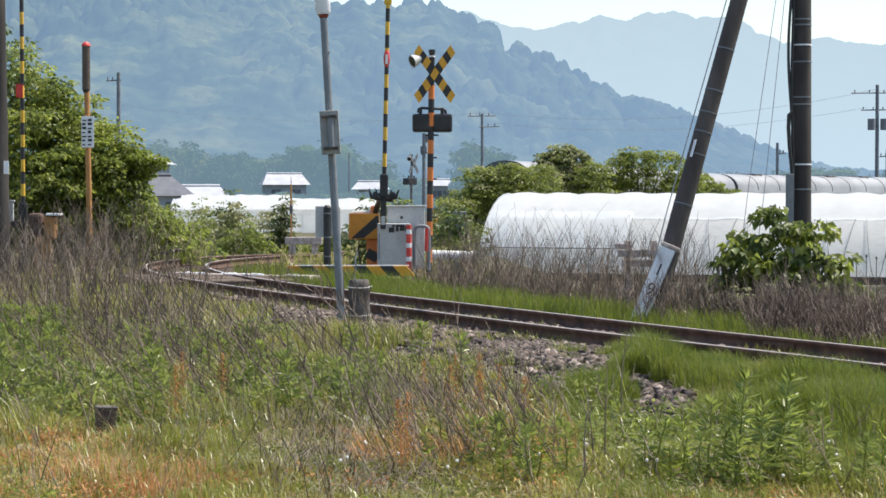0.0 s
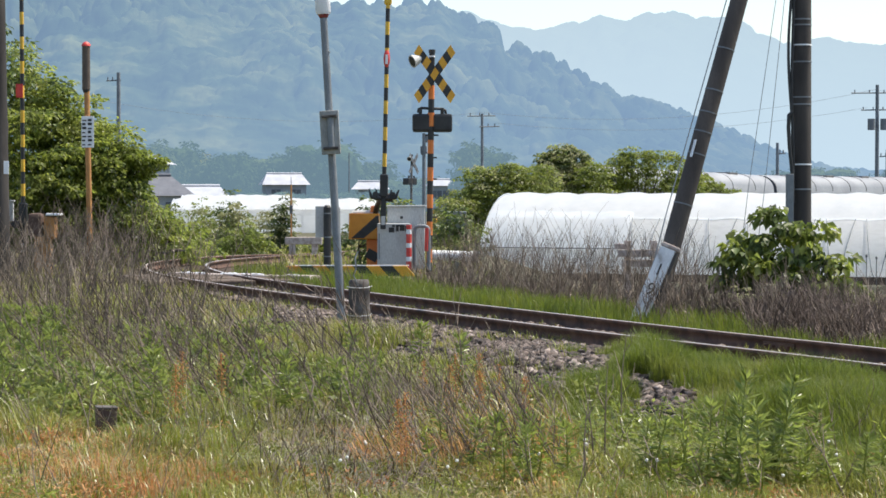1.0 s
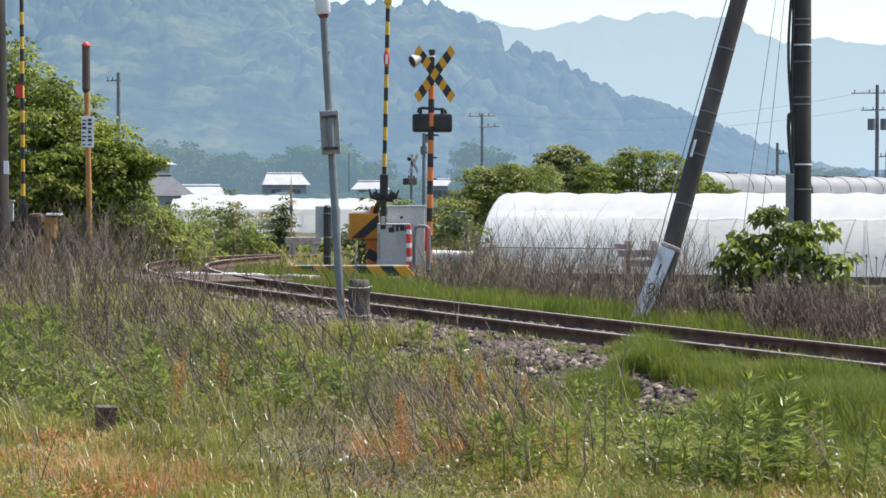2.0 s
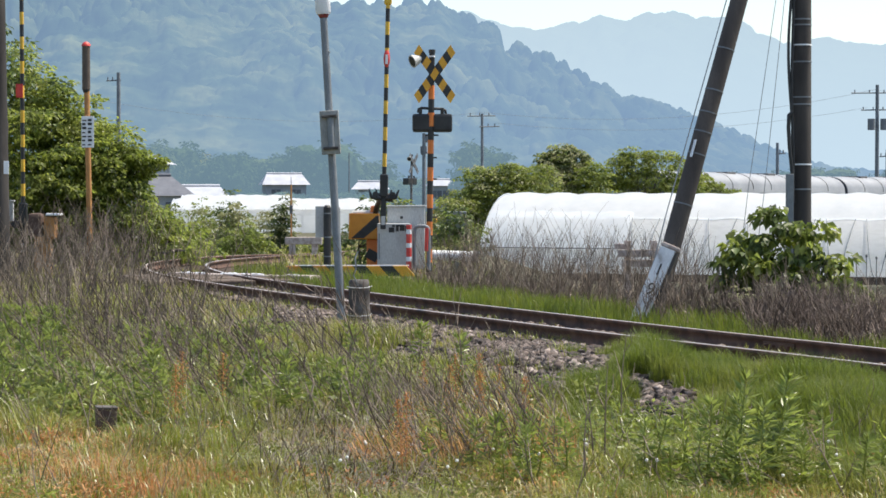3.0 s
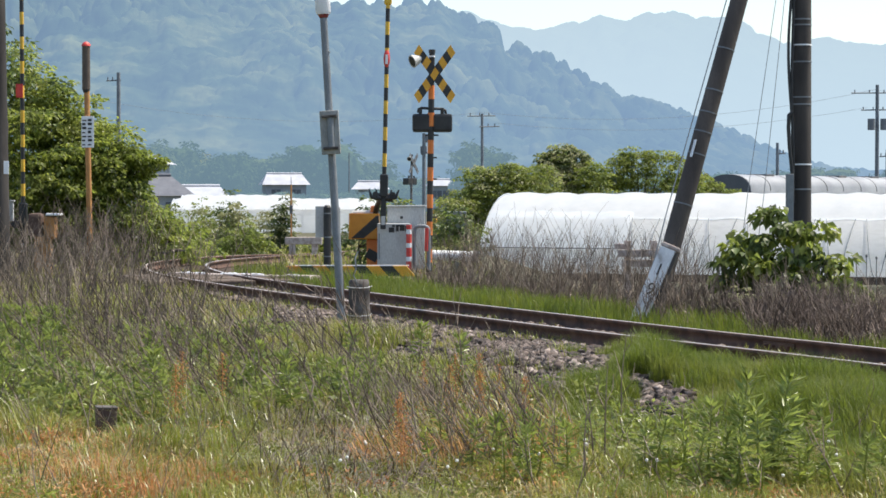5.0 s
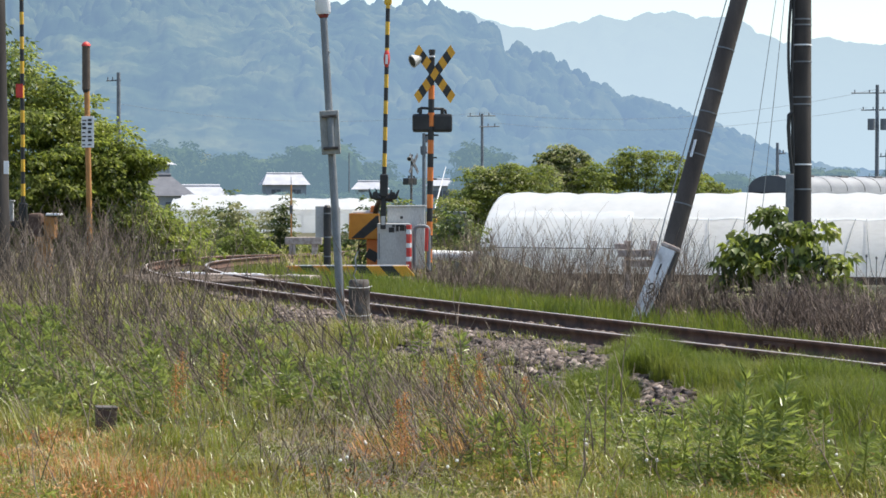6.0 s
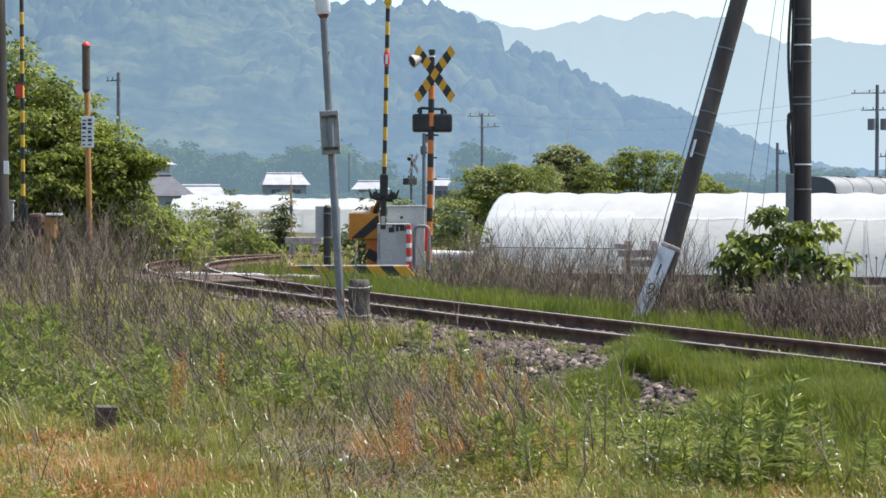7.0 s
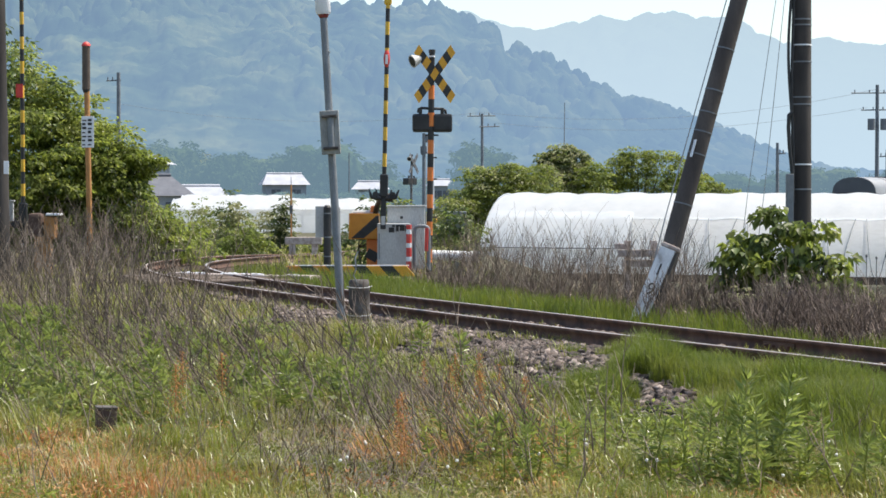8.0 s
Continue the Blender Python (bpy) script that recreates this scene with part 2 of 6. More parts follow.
def tube(bm, points, radii, sides=12, index=0, caps=True):
    """A round bar through the points, with a radius at each."""
    pts = [Vector(p) for p in points]
    if not isinstance(radii, (list, tuple)):
        radii = [radii] * len(pts)
    rings = []
    for i, p in enumerate(pts):
        d = (pts[min(i + 1, len(pts) - 1)] - pts[max(i - 1, 0)]).normalized()
        side = d.cross(Vector((0.13, 0.97, 0.21)) if abs(d.z) > 0.5 or abs(d.x) > 0.5 else Vector((0, 0, 1))).normalized()
        other = d.cross(side)
        rings.append([bm.verts.new(p + radii[i] * (math.cos(a) * side + math.sin(a) * other))
                      for a in (2 * math.pi * k / sides for k in range(sides))])
    for a, b in zip(rings, rings[1:]):
        for k in range(sides):
            f = bm.faces.new((a[k], a[(k + 1) % sides], b[(k + 1) % sides], b[k]))
            f.smooth, f.material_index = True, index
    if caps:
        for r in (list(reversed(rings[0])), rings[-1]):
            bm.faces.new([bm.verts.new(v.co) for v in r]).material_index = index
    return bm


def B():
    return bmesh.new()


def lerp(a, b, t):
    return tuple(x + (y - x) * t for x, y in zip(a, b))


def banded(parent, name, base, top, radius, mats, step, sides=12, start=0):
    """A pole painted in bands: one mesh a band, ring by ring."""
    length = (Vector(top) - Vector(base)).length
    n = max(1, round(length / step))
    for i in range(n):
        part(name, tube(B(), [lerp(base, top, i / n), lerp(base, top, (i + 1) / n)], radius, sides), mats[(i + start) % len(mats)], parent)


# ---- the railway's line, seen from above: x, y, height of the rail top ----
LINE = [(18.0, -12.0, 0.0), (12.6, 0.0, 0.0), (8.4, 9.2, 0.0), (4.1, 18.65, 0.0), (1.94, 23.15, 0.0), (-0.08, 27.75, 0.0), (-1.42, 30.8, 0.0),
        (-2.95, 34.6, 0.0), (-4.4, 39.0, 0.0), (-5.1, 43.4, 0.0), (-4.9, 47.6, -0.03), (-4.1, 52.5, -0.1), (-2.9, 60.0, -0.27),
        (-1.6, 72.0, -0.45), (-0.2, 90.0, -0.66), (2.97, 112.0, -0.86), (15.4, 127.5, -1.43), (25.4, 140.0, -1.55), (65.4, 190.0, -1.6), (145.0, 290.0, -1.6)]


def smooth_line(points, step):
    out = []
    for i in range(1, len(points) - 2):
        a, b, c, d = (Vector(p) for p in points[i - 1:i + 3])
        n = max(2, int((c - b).length / step))
        for k in range(n):
            t = k / n
            out.append(0.5 * (2 * b + (c - a) * t + (2 * a - 5 * b + 4 * c - d) * t * t + (3 * b - a - 3 * c + d) * t ** 3))
    return out


TRACK = smooth_line(LINE, 0.35)
TRACK_XY = np.array([(p.x, p.y) for p in TRACK])
TRACK_Z = np.array([p.z for p in TRACK])
d_ = np.gradient(TRACK_XY, axis=0)
TRACK_DIR = d_ / np.linalg.norm(d_, axis=1)[:, None]


def beside(x, y):
    """Distance from the track's middle line (positive on the camera's side) and the rail height there, for arrays."""
    p = np.stack([np.ravel(x), np.ravel(y)], 1)
    best = np.empty(len(p), np.int64)
    for i in range(0, len(p), 4000):
        q = p[i:i + 4000]
        best[i:i + 4000] = np.argmin(((q[:, None, :] - TRACK_XY[None]) ** 2).sum(2), axis=1)
    r = p - TRACK_XY[best]
    d = TRACK_DIR[best]
    side = d[:, 0] * r[:, 1] - d[:, 1] * r[:, 0]
    return np.sign(side) * np.linalg.norm(r, axis=1), TRACK_Z[best]


def wave(x, y):
    return (np.sin(x * 0.9 + 1.3 * np.sin(y * 0.43)) * np.sin(y * 0.71 + 0.8 * np.sin(x * 0.37)) * 0.5
            + np.sin(x * 2.7 + y * 1.1) * np.sin(y * 2.3 - x * 0.8) * 0.25)


def ground_height(x, y):
    x, y = np.ravel(np.asarray(x, float)), np.ravel(np.asarray(y, float))
    d, z = beside(x, y)
    far = np.clip((y - 55) / 60, 0, 1)
    near_side = np.interp(d, [1.5, 1.9, 3.0, 4.0, 9.0], [-0.17, -0.19, -0.36, -0.42, -0.36]) + 0.05 * wave(x, y) * np.clip((d - 2.2) / 2, 0, 1)
    far_side = np.interp(-d, [1.5, 2.5, 3.2, 5.0, 7.5, 30], [-0.17, -0.2, -0.3, -0.85, -1.4, -1.45]) + 0.06 * wave(x, y) * np.clip((-d - 2.5) / 2, 0, 1)
    h = np.where(d > 0, near_side, far_side) + z
    away = np.clip((np.abs(d) - 3) / 20, 0, 1) * far
    return h * (1 - away) + (-1.5) * away


def ground_at(x, y):
    return float(ground_height([x], [y])[0])


def spread(parts):
    return np.concatenate([np.arange(a, b, s) for a, b, s in parts])


def ground():
    xs = spread([(-2400, -400, 200), (-400, -60, 20), (-60, -14, 2), (-14, 16, 0.22), (16, 60, 2), (60, 400, 20), (400, 2600, 200)])
    ys = spread([(-300, -40, 20), (-40, 4, 2), (4, 56, 0.22), (56, 140, 1.5), (140, 500, 20), (500, 4600, 200)])
    gx, gy = np.meshgrid(xs, ys)
    z = ground_height(gx, gy)
    v = np.stack([gx.ravel(), gy.ravel(), z], 1)
    w, hgt = len(xs), len(ys)
    i = (np.arange(hgt - 1)[:, None] * w + np.arange(w - 1)[None]).ravel()
    ob = new("ground", raw_mesh("ground", v, np.stack([i, i + 1, i + w + 1, i + w], 1), SOIL, True))
    tagged(ob, "weedy brown earth under grass along the railway", "ground", kind="structure")


ground()

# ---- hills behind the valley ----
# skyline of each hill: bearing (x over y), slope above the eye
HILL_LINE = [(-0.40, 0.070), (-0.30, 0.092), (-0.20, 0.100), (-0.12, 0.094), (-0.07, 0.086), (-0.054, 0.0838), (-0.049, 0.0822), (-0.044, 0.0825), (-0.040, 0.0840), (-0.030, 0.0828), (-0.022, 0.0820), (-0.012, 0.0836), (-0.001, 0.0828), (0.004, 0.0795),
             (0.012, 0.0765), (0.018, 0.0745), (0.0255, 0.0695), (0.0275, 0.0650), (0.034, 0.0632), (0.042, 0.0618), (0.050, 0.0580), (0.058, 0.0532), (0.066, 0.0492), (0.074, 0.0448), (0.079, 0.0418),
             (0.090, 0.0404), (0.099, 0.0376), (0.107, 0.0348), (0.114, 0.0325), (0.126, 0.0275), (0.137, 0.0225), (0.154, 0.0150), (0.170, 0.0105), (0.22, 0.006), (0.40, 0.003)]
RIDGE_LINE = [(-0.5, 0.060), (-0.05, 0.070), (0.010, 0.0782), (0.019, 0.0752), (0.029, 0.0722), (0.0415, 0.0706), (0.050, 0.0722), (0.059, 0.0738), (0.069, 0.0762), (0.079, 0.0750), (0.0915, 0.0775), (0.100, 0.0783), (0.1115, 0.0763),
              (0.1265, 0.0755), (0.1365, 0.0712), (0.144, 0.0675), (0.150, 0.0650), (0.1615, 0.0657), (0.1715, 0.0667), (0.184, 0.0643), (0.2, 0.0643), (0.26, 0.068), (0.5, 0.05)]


def domes(x, y, cell, seed, low=0.34, high=0.72):
    """Rounded crowns on a jittered grid: height of the tallest dome over each point, in units of the cell."""
    best = np.zeros_like(x)
    ix, iy = np.floor(x / cell), np.floor(y / cell)
    for dx in (-1, 0, 1):
        for dy in (-1, 0, 1):
            cx, cy = ix + dx, iy + dy
            h = [np.modf(np.abs(np.sin(cx * a + cy * b + seed)) * 43758.5453)[0] for a, b in ((12.9898, 78.233), (39.346, 11.135), (73.156, 52.235))]
            px, py = (cx + h[0]) * cell, (cy + h[1]) * cell
            r = cell * (low + (high - low) * h[2])
            q = ((x - px) ** 2 + (y - py) ** 2) / r ** 2
            best = np.maximum(best, np.sqrt(np.clip(1 - q, 0, 1)) * r / cell * (0.75 + 0.5 * h[0]))
    return best


def hill(name, line, near, crest, back_off, columns, rows, cell, tall, mat, label, spread_u, spurs):
    """A wooded slope whose skyline follows the line; spurs run down it and tree crowns stand all over it."""
    us = np.linspace(spread_u[0], spread_u[1], columns)
    ts = np.linspace(0, 1, rows)
    tc = (crest - near) / (crest + back_off - near)
    rise = np.where(ts <= tc, np.sin(np.clip(ts / tc, 0, 1) * np.pi / 2) ** 1.1, 1 - 0.5 * (ts - tc) / (1 - tc))[:, None]
    dist = (near + (crest + back_off - near) * ts)[:, None] * np.ones(columns)[None]
    x = dist * us[None]
    wx, wy = x / spurs, dist / (2.6 * spurs)
    fold = np.sin(wx * 2.1 + 1.7 * np.sin(wy * 1.9 + 0.6)) * 0.55 + np.sin(wx * 4.7 - wy * 2.3 + 1.1 * np.sin(wx * 1.3)) * 0.3 + np.sin(wx * 9.1 + wy * 5.3) * 0.14
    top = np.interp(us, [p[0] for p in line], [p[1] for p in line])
    z = top[None] * crest * rise * (1 + 0.15 * fold * (1 - rise ** 3))
    leafy = tall * (domes(x, dist, cell, 1.0) + 0.55 * domes(x + 31, dist + 17, cell * 0.52, 4.0) + 0.2 * domes(x + 7, dist + 3, cell * 0.24, 9.0))
    leafy *= 0.75 + 0.45 * np.sin(x / (cell * 3.1) + 1.3 * np.sin(dist / (cell * 4.3)))
    z = z + leafy * np.clip(0.3 + rise, 0, 1)
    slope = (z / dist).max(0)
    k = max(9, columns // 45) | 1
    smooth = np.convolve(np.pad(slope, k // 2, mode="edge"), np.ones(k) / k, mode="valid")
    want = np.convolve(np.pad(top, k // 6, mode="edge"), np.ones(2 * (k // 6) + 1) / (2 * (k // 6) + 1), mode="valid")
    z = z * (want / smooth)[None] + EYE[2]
    z[0] -= 8
    i = (np.arange(rows - 1)[:, None] * columns + np.arange(columns - 1)[None]).ravel()
    ob = new(name, raw_mesh(name, np.stack([x.ravel(), dist.ravel(), z.ravel()], 1), np.stack([i, i + 1, i + columns + 1, i + columns], 1), mat, True))
    return tagged(ob, label, "hill", kind="structure")


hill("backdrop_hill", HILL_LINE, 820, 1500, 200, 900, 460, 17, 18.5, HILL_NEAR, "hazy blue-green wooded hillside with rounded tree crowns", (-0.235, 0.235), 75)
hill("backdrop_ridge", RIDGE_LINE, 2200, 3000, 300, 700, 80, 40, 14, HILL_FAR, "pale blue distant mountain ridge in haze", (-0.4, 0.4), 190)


# ---- rails, sleepers and ballast ----
def rail_profile():
    return [(-0.0635, -0.153), (0.0635, -0.153), (0.0635, -0.140), (0.012, -0.125), (0.009, -0.045), (0.0325, -0.034), (0.0325, -0.008), (0.024, 0.0),
            (-0.024, 0.0), (-0.0325, -0.008), (-0.0325, -0.034), (-0.009, -0.045), (-0.012, -0.125), (-0.0635, -0.140)]


def sweep(profile, offset, start, stop, mats, top_index=None, lift=0.0, every=1):
    """A profile carried along the track at a sideways offset."""
    ids = list(range(start, stop, every))
    n = len(profile)
    verts, faces = [], []
    for i in ids:
        c, d = TRACK[i], TRACK_DIR[i]
        for px, pz in profile:
            o = offset + px
            verts.append((c.x - d[1] * o, c.y + d[0] * o, c.z + pz + lift))
    for a in range(len(ids) - 1):
        for k in range(n):
            q = (k + 1) % n
            faces.append((a * n + k, a * n + q, (a + 1) * n + q, (a + 1) * n + k))
    me = raw_mesh("rail", verts, faces, mats[0])
    if len(mats) > 1:
        me.materials.append(mats[1])
        idx = np.zeros(len(faces), np.int32)
        for k in top_index:
            idx[k::n] = 1
        me.polygons.foreach_set("material_index", idx)
    return me


def index_at(y):
    return int(np.argmin(np.abs(TRACK_XY[:, 1] - y)))


def railway_track():
    track = thing("railway_track", (0, 0, 0), "single railway track of rusty rails on grassy ballast, curving away", "railway track", kind="structure")
    stop = len(TRACK) - 2
    for off in (0.566, -0.566):
        ob = new("rail", sweep(rail_profile(), off, 0, stop, [RAIL_SIDE, RAIL_TOP], (7,)))
        ob.parent = track
        tagged(ob, "rusty steel rail with a bright running edge")
    sleeper = mesh_of("sleeper", box(B(), -1.05, 1.05, -0.1, 0.1, -0.29, -0.157, 0.012), WOOD)
    plate = mesh_of("rail_clip", box(box(B(), -0.10, -0.035, -0.05, 0.05, -0.155, -0.12, 0.008), 0.035, 0.10, -0.05, 0.05, -0.155, -0.12, 0.008), RAIL_SIDE)
    run, last = 0.0, TRACK[0]
    for i in range(1, index_at(75)):
        run += (TRACK[i] - last).length
        last = TRACK[i]
        if run >= 0.62 and TRACK[i].y > 8:
            run = 0.0
            d = TRACK_DIR[i]
            ob = new("sleeper", sleeper)
            ob.parent = track
            ob.matrix_world = Matrix.Translation(last) @ Matrix.Rotation(math.atan2(d[0], -d[1]), 4, "Z") @ Matrix.Rotation(math.pi, 4, "Z")
            if last.y < 45:
                for s in (0.566, -0.566):
                    c = new("rail_clip", plate)
                    c.parent = ob
                    c.matrix_parent_inverse = Matrix.Identity(4)
                    c.matrix_basis = pose(s, 0, 0)
    for y, off in ((17.4, 0.566), (21.6, -0.566)):
        i = index_at(y)
        d, c = TRACK_DIR[i], TRACK[i]
        bar = box(B(), -0.26, 0.26, -0.02, 0.0, -0.115, -0.045, 0.006)
        for bx in (-0.19, -0.07, 0.07, 0.19):
            tube(bar, [(bx, 0.0, -0.08), (bx, 0.035, -0.08)], 0.014, 6)
        ob = part("fishplate", bar, RAIL_SIDE, track, "bolted rusty rail joint bar")
        ob.matrix_world = Matrix.Translation((c.x - d[1] * (off + 0.03), c.y + d[0] * (off + 0.03), c.z)) @ Matrix.Rotation(math.atan2(d[1], d[0]), 4, "Z")


railway_track()


# ---- utility poles and wires on the greenhouse side ----
def ring_band(bm, base, top, r0, r1, t, width=0.022, grow=0.006):
    p, q = lerp(base, top, t), lerp(base, top, t + width / (Vector(top) - Vector(base)).length)
    r = r0 + (r1 - r0) * t + grow
    tube(bm, [p, q], r, 16)


def utility_pole():
    base, top = (4.48, 28.3, -0.95), (4.48, 28.3, 10.4)
    ob = thing("utility_pole", (0, 0, 0), "dark weathered concrete utility pole with steel bands and cables", "utility pole")
    part("shaft", tube(B(), [base, top], [0.138, 0.094], 20), CONCRETE_BLACK, ob)
    for i, z in enumerate((0.46, 0.93, 1.42, 1.73, 2.48, 2.57, 3.01, 3.22, 3.47, 3.54, 3.85, 4.4)):
        bm = B()
        ring_band(bm, base, top, 0.138, 0.094, (z - base[2]) / 11.35, 0.018, 0.005)
        part("steel_band", bm, WHITEPAINT if i in (1, 3, 7) else GALV, ob, "pale steel band")
    for dx, amp in ((-0.15, 0.033), (-0.127, 0.013)):
        pts = [(4.48 + dx - amp * math.sin(z * 2.4 + dx * 40), 28.17, z) for z in np.arange(1.25, 6.5, 0.18)]
        part("cable", tube(B(), pts, 0.018, 8), WIRE, ob, "black cable clamped to the pole")
    part("cable_loop", tube(B(), [(4.35, 28.14, 2.39), (4.3, 28.13, 2.35), (4.295, 28.13, 2.19), (4.31, 28.13, 1.95), (4.345, 28.14, 1.64), (4.355, 28.15, 1.4)], 0.024, 8), WIRE, ob)
    part("guard_plate", box(B(), 4.27, 4.36, 28.1, 28.19, 0.6, 1.62, 0.01), GALV, ob, "grey steel cable guard")


def strut_pole():
    base, top = (2.42, 27.5, -0.6), (4.33, 28.1, 6.2)
    ob = thing("strut_pole", (0, 0, 0), "dark leaning concrete strut pole with bands and a white plate", "utility pole")
    part("shaft", tube(B(), [base, top], [0.122, 0.095], 20), CONCRETE_DARK, ob)
    for t in (0.40, 0.435, 0.475, 0.36, 0.55, 0.7, 0.27):
        bm = B()
        ring_band(bm, base, top, 0.122, 0.095, t, 0.016, 0.005)
        part("steel_band", bm, GALV, ob)
    c, d = Vector(lerp(base, top, 0.372)), (Vector(top) - Vector(base)).normalized()
    m = Matrix.Translation(c + Vector((-0.08, -0.085, 0))) @ d.to_track_quat("Z", "Y").to_matrix().to_4x4()
    part("plate", box(B(), -0.05, 0.05, -0.005, 0.005, -0.11, 0.11, 0.002, m), WHITEPAINT, ob, "small white number plate")
    part("guy_wire", tube(B(), [(2.3, 27.3, -0.4), (2.72, 27.35, 1.2), (3.5, 27.6, 3.9), (4.2, 27.9, 6.3)], 0.007, 6), STRAND, ob, "thin steel wire along the pole")


def stay_wires():
    for a, b in (((3.77, 27.9, 1.45), (4.46, 28.1, 6.1)), ((3.965, 27.9, 1.4), (4.47, 28.1, 6.1))):
        ob = new("stay_wire", mesh_of("stay_wire", tube(B(), [(a[0] - 0.25, a[1], -0.7), a, b], 0.0042, 6), STRAND))
        tagged(ob, "thin taut steel stay wire beside the pole", "wire", "stay wires")


def kilometre_post():
    ob = thing("distance_post", (0, 0, 0), "leaning white railway distance post with black digits, dark side", "marker post")
    m = Matrix.Translation((2.24, 26.8, -0.35)) @ Matrix(((0.923, 0, 0.384, 0), (0, 1, 0, 0), (-0.384, 0, 0.923, 0), (0, 0, 0, 1))) @ Matrix.Rotation(radians(-14), 4, "Z")
    part("shaft", box(B(), -0.105, 0.085, -0.06, 0.06, -0.2, 1.16, 0.012, m), WORNWHITE, ob, "worn white painted concrete shaft")
    part("dark_side", box(B(), 0.087, 0.118, -0.06, 0.06, -0.2, 1.14, 0.006, m), STUMP, ob, "dark concrete edge")
    part("cap", box(B(), -0.10, 0.125, -0.064, 0.064, 1.162, 1.215, 0.016, m), CAPSTONE, ob, "chipped pinkish concrete top")
    for ch, z in (("1", 0.88), ("9", 0.63)):
        cu = bpy.data.curves.new("digit", "FONT")
        cu.body, cu.size, cu.extrude, cu.align_x, cu.align_y = ch, 0.21, 0.002, "CENTER", "CENTER"
        t = new("digit", cu)
        me = bpy.data.meshes.new_from_object(t)
        bpy.data.objects.remove(t)
        me.transform(m @ Matrix.Translation((-0.01, -0.0625, z)) @ Matrix.Rotation(radians(90), 4, "X"))
        me.materials.append(BLACK)
        o = new("digit", me)
        o.parent = ob
        tagged(o, "black painted digit")


utility_pole()
strut_pole()
stay_wires()
kilometre_post()


# ---- greenhouses ----
def arch(s, width, rise, wall):
    """Cross-section of a pipe house, s from 0 (front foot) to 1 (back foot): across, up."""
    if s <= 0.1 or s >= 0.9:
        return (0.0 if s < 0.5 else width), wall * min(s, 1 - s) / 0.1
    a = math.pi * (s - 0.1) / 0.8
    return width / 2 * (1 - math.cos(a)), wall + (rise - wall) * abs(math.sin(a)) ** 1.15


def greenhouse(name, foot, direction, length, width, rise, wall, split=None, label=""):
    u = Vector((direction[0], direction[1], 0)).normalized()
    v = Vector((-u.y, u.x, 0))
    ob = thing(name, (0, 0, 0), label, "greenhouse", "greenhouses")
    o = Vector(foot)

    def sheet(s0, s1, a0, a1, lift, step=0.35, ns=26):
        bm = B()
        cols = int((a1 - a0) / step) + 1
        grid = []
        for i in range(cols + 1):
            along = a0 + (a1 - a0) * i / cols
            sag = 0.07 * abs(math.sin(along / 1.25 * math.pi)) + 0.015 * math.sin(along * 1.7)
            row = []
            for k in range(ns + 1):
                s = s0 + (s1 - s0) * k / ns
                across, up = arch(s, width, rise, wall)
                taper = math.sin(math.pi * s)
                row.append(bm.verts.new(o + u * along + v * (across + 0.01) + Vector((0, 0, up + lift - (0.07 - sag) * taper + 0.02 * noise.noise((along * 2.1, s * 9, 0))))))
            grid.append(row)
        for a, b in zip(grid, grid[1:]):
            for k in range(ns):
                bm.faces.new((a[k], b[k], b[k + 1], a[k + 1])).smooth = True
        return bm

    low = 0.30 if split else 0.215
    part("roof_film", sheet(low, 1.0, 0, length, 0.02), FILM, ob, "white plastic film over the roof hoops")
    if split:
        part("side_film", sheet(0.185, low + 0.03, 0, split + 0.1, 0.035), FILM, ob)
        part("side_film", sheet(0.01, 0.2, 0, split, 0.0), FILM_OLD, ob, "cloudy lower film with a seam")
        part("seam_batten", tube(B(), [o + u * a + v * (arch(0.19, width, rise, wall)[0] - 0.05) + Vector((0, 0, arch(0.19, width, rise, wall)[1] + 0.03)) for a in (0.1, 2.0, 4.0, split)], 0.018, 5), GALV, ob)
        part("side_film", sheet(0.01, low + 0.01, split, length, 0.0), FILM_OLD, ob, "cloudy grey film over the side wall")
        part("end_film", end_wall(o, u, v, width, rise, wall), FILM, ob)
    else:
        part("side_film", sheet(0.01, low, 0, length, 0.0), FILM_SIDE, ob)
        part("end_film", end_wall(o, u, v, width, rise, wall), FILM, ob)
    n = int(length / 1.25)
    for i in range(n + 1):
        along = min(i * 1.25, length)
        pts = [o + u * along + v * arch(s, width, rise, wall)[0] + Vector((0, 0, arch(s, width - 0.1, rise - 0.12, wall)[1])) + v * 0.07 * (1 - 2 * s) for s in [k / 20 for k in range(21)]]
        part("hoop", tube(B(), pts, 0.02, 6), GALV, ob, "bent steel hoop")
    if split:
        # dark strip added along the foot of the film
        part("base_strip", box(B(), 0, length, -0.08, 0.0, 0.0, 0.24, 0.01, Matrix.Translation(o - v * 0.05) @ Matrix.Rotation(math.atan2(u.y, u.x), 4, "Z")), WOOD, ob, "dark strip along the foot of the film")
        for i in range(int((length - split) / 1.25)):
            for lean in (-0.45, 0.45):
                a = split + 0.6 + i * 1.25
                pts = [o + u * (a + lean * (k / 6 - 0.0)) + v * (arch(0.03 + 0.27 * k / 6, width, rise, wall)[0] - 0.05)
                       + Vector((0, 0, arch(0.03 + 0.27 * k / 6, width, rise, wall)[1] + 0.03)) for k in range(7)]
                part("brace", tube(B(), pts, 0.016, 5), STRAND, ob)
    return ob


def end_wall(o, u, v, width, rise, wall):
    bm = B()
    vs = [bm.verts.new(o - u * 0.02 + v * arch(k / 24, width, rise, wall)[0] + Vector((0, 0, arch(k / 24, width, rise, wall)[1]))) for k in range(25)]
    bm.faces.new(vs)
    return bm


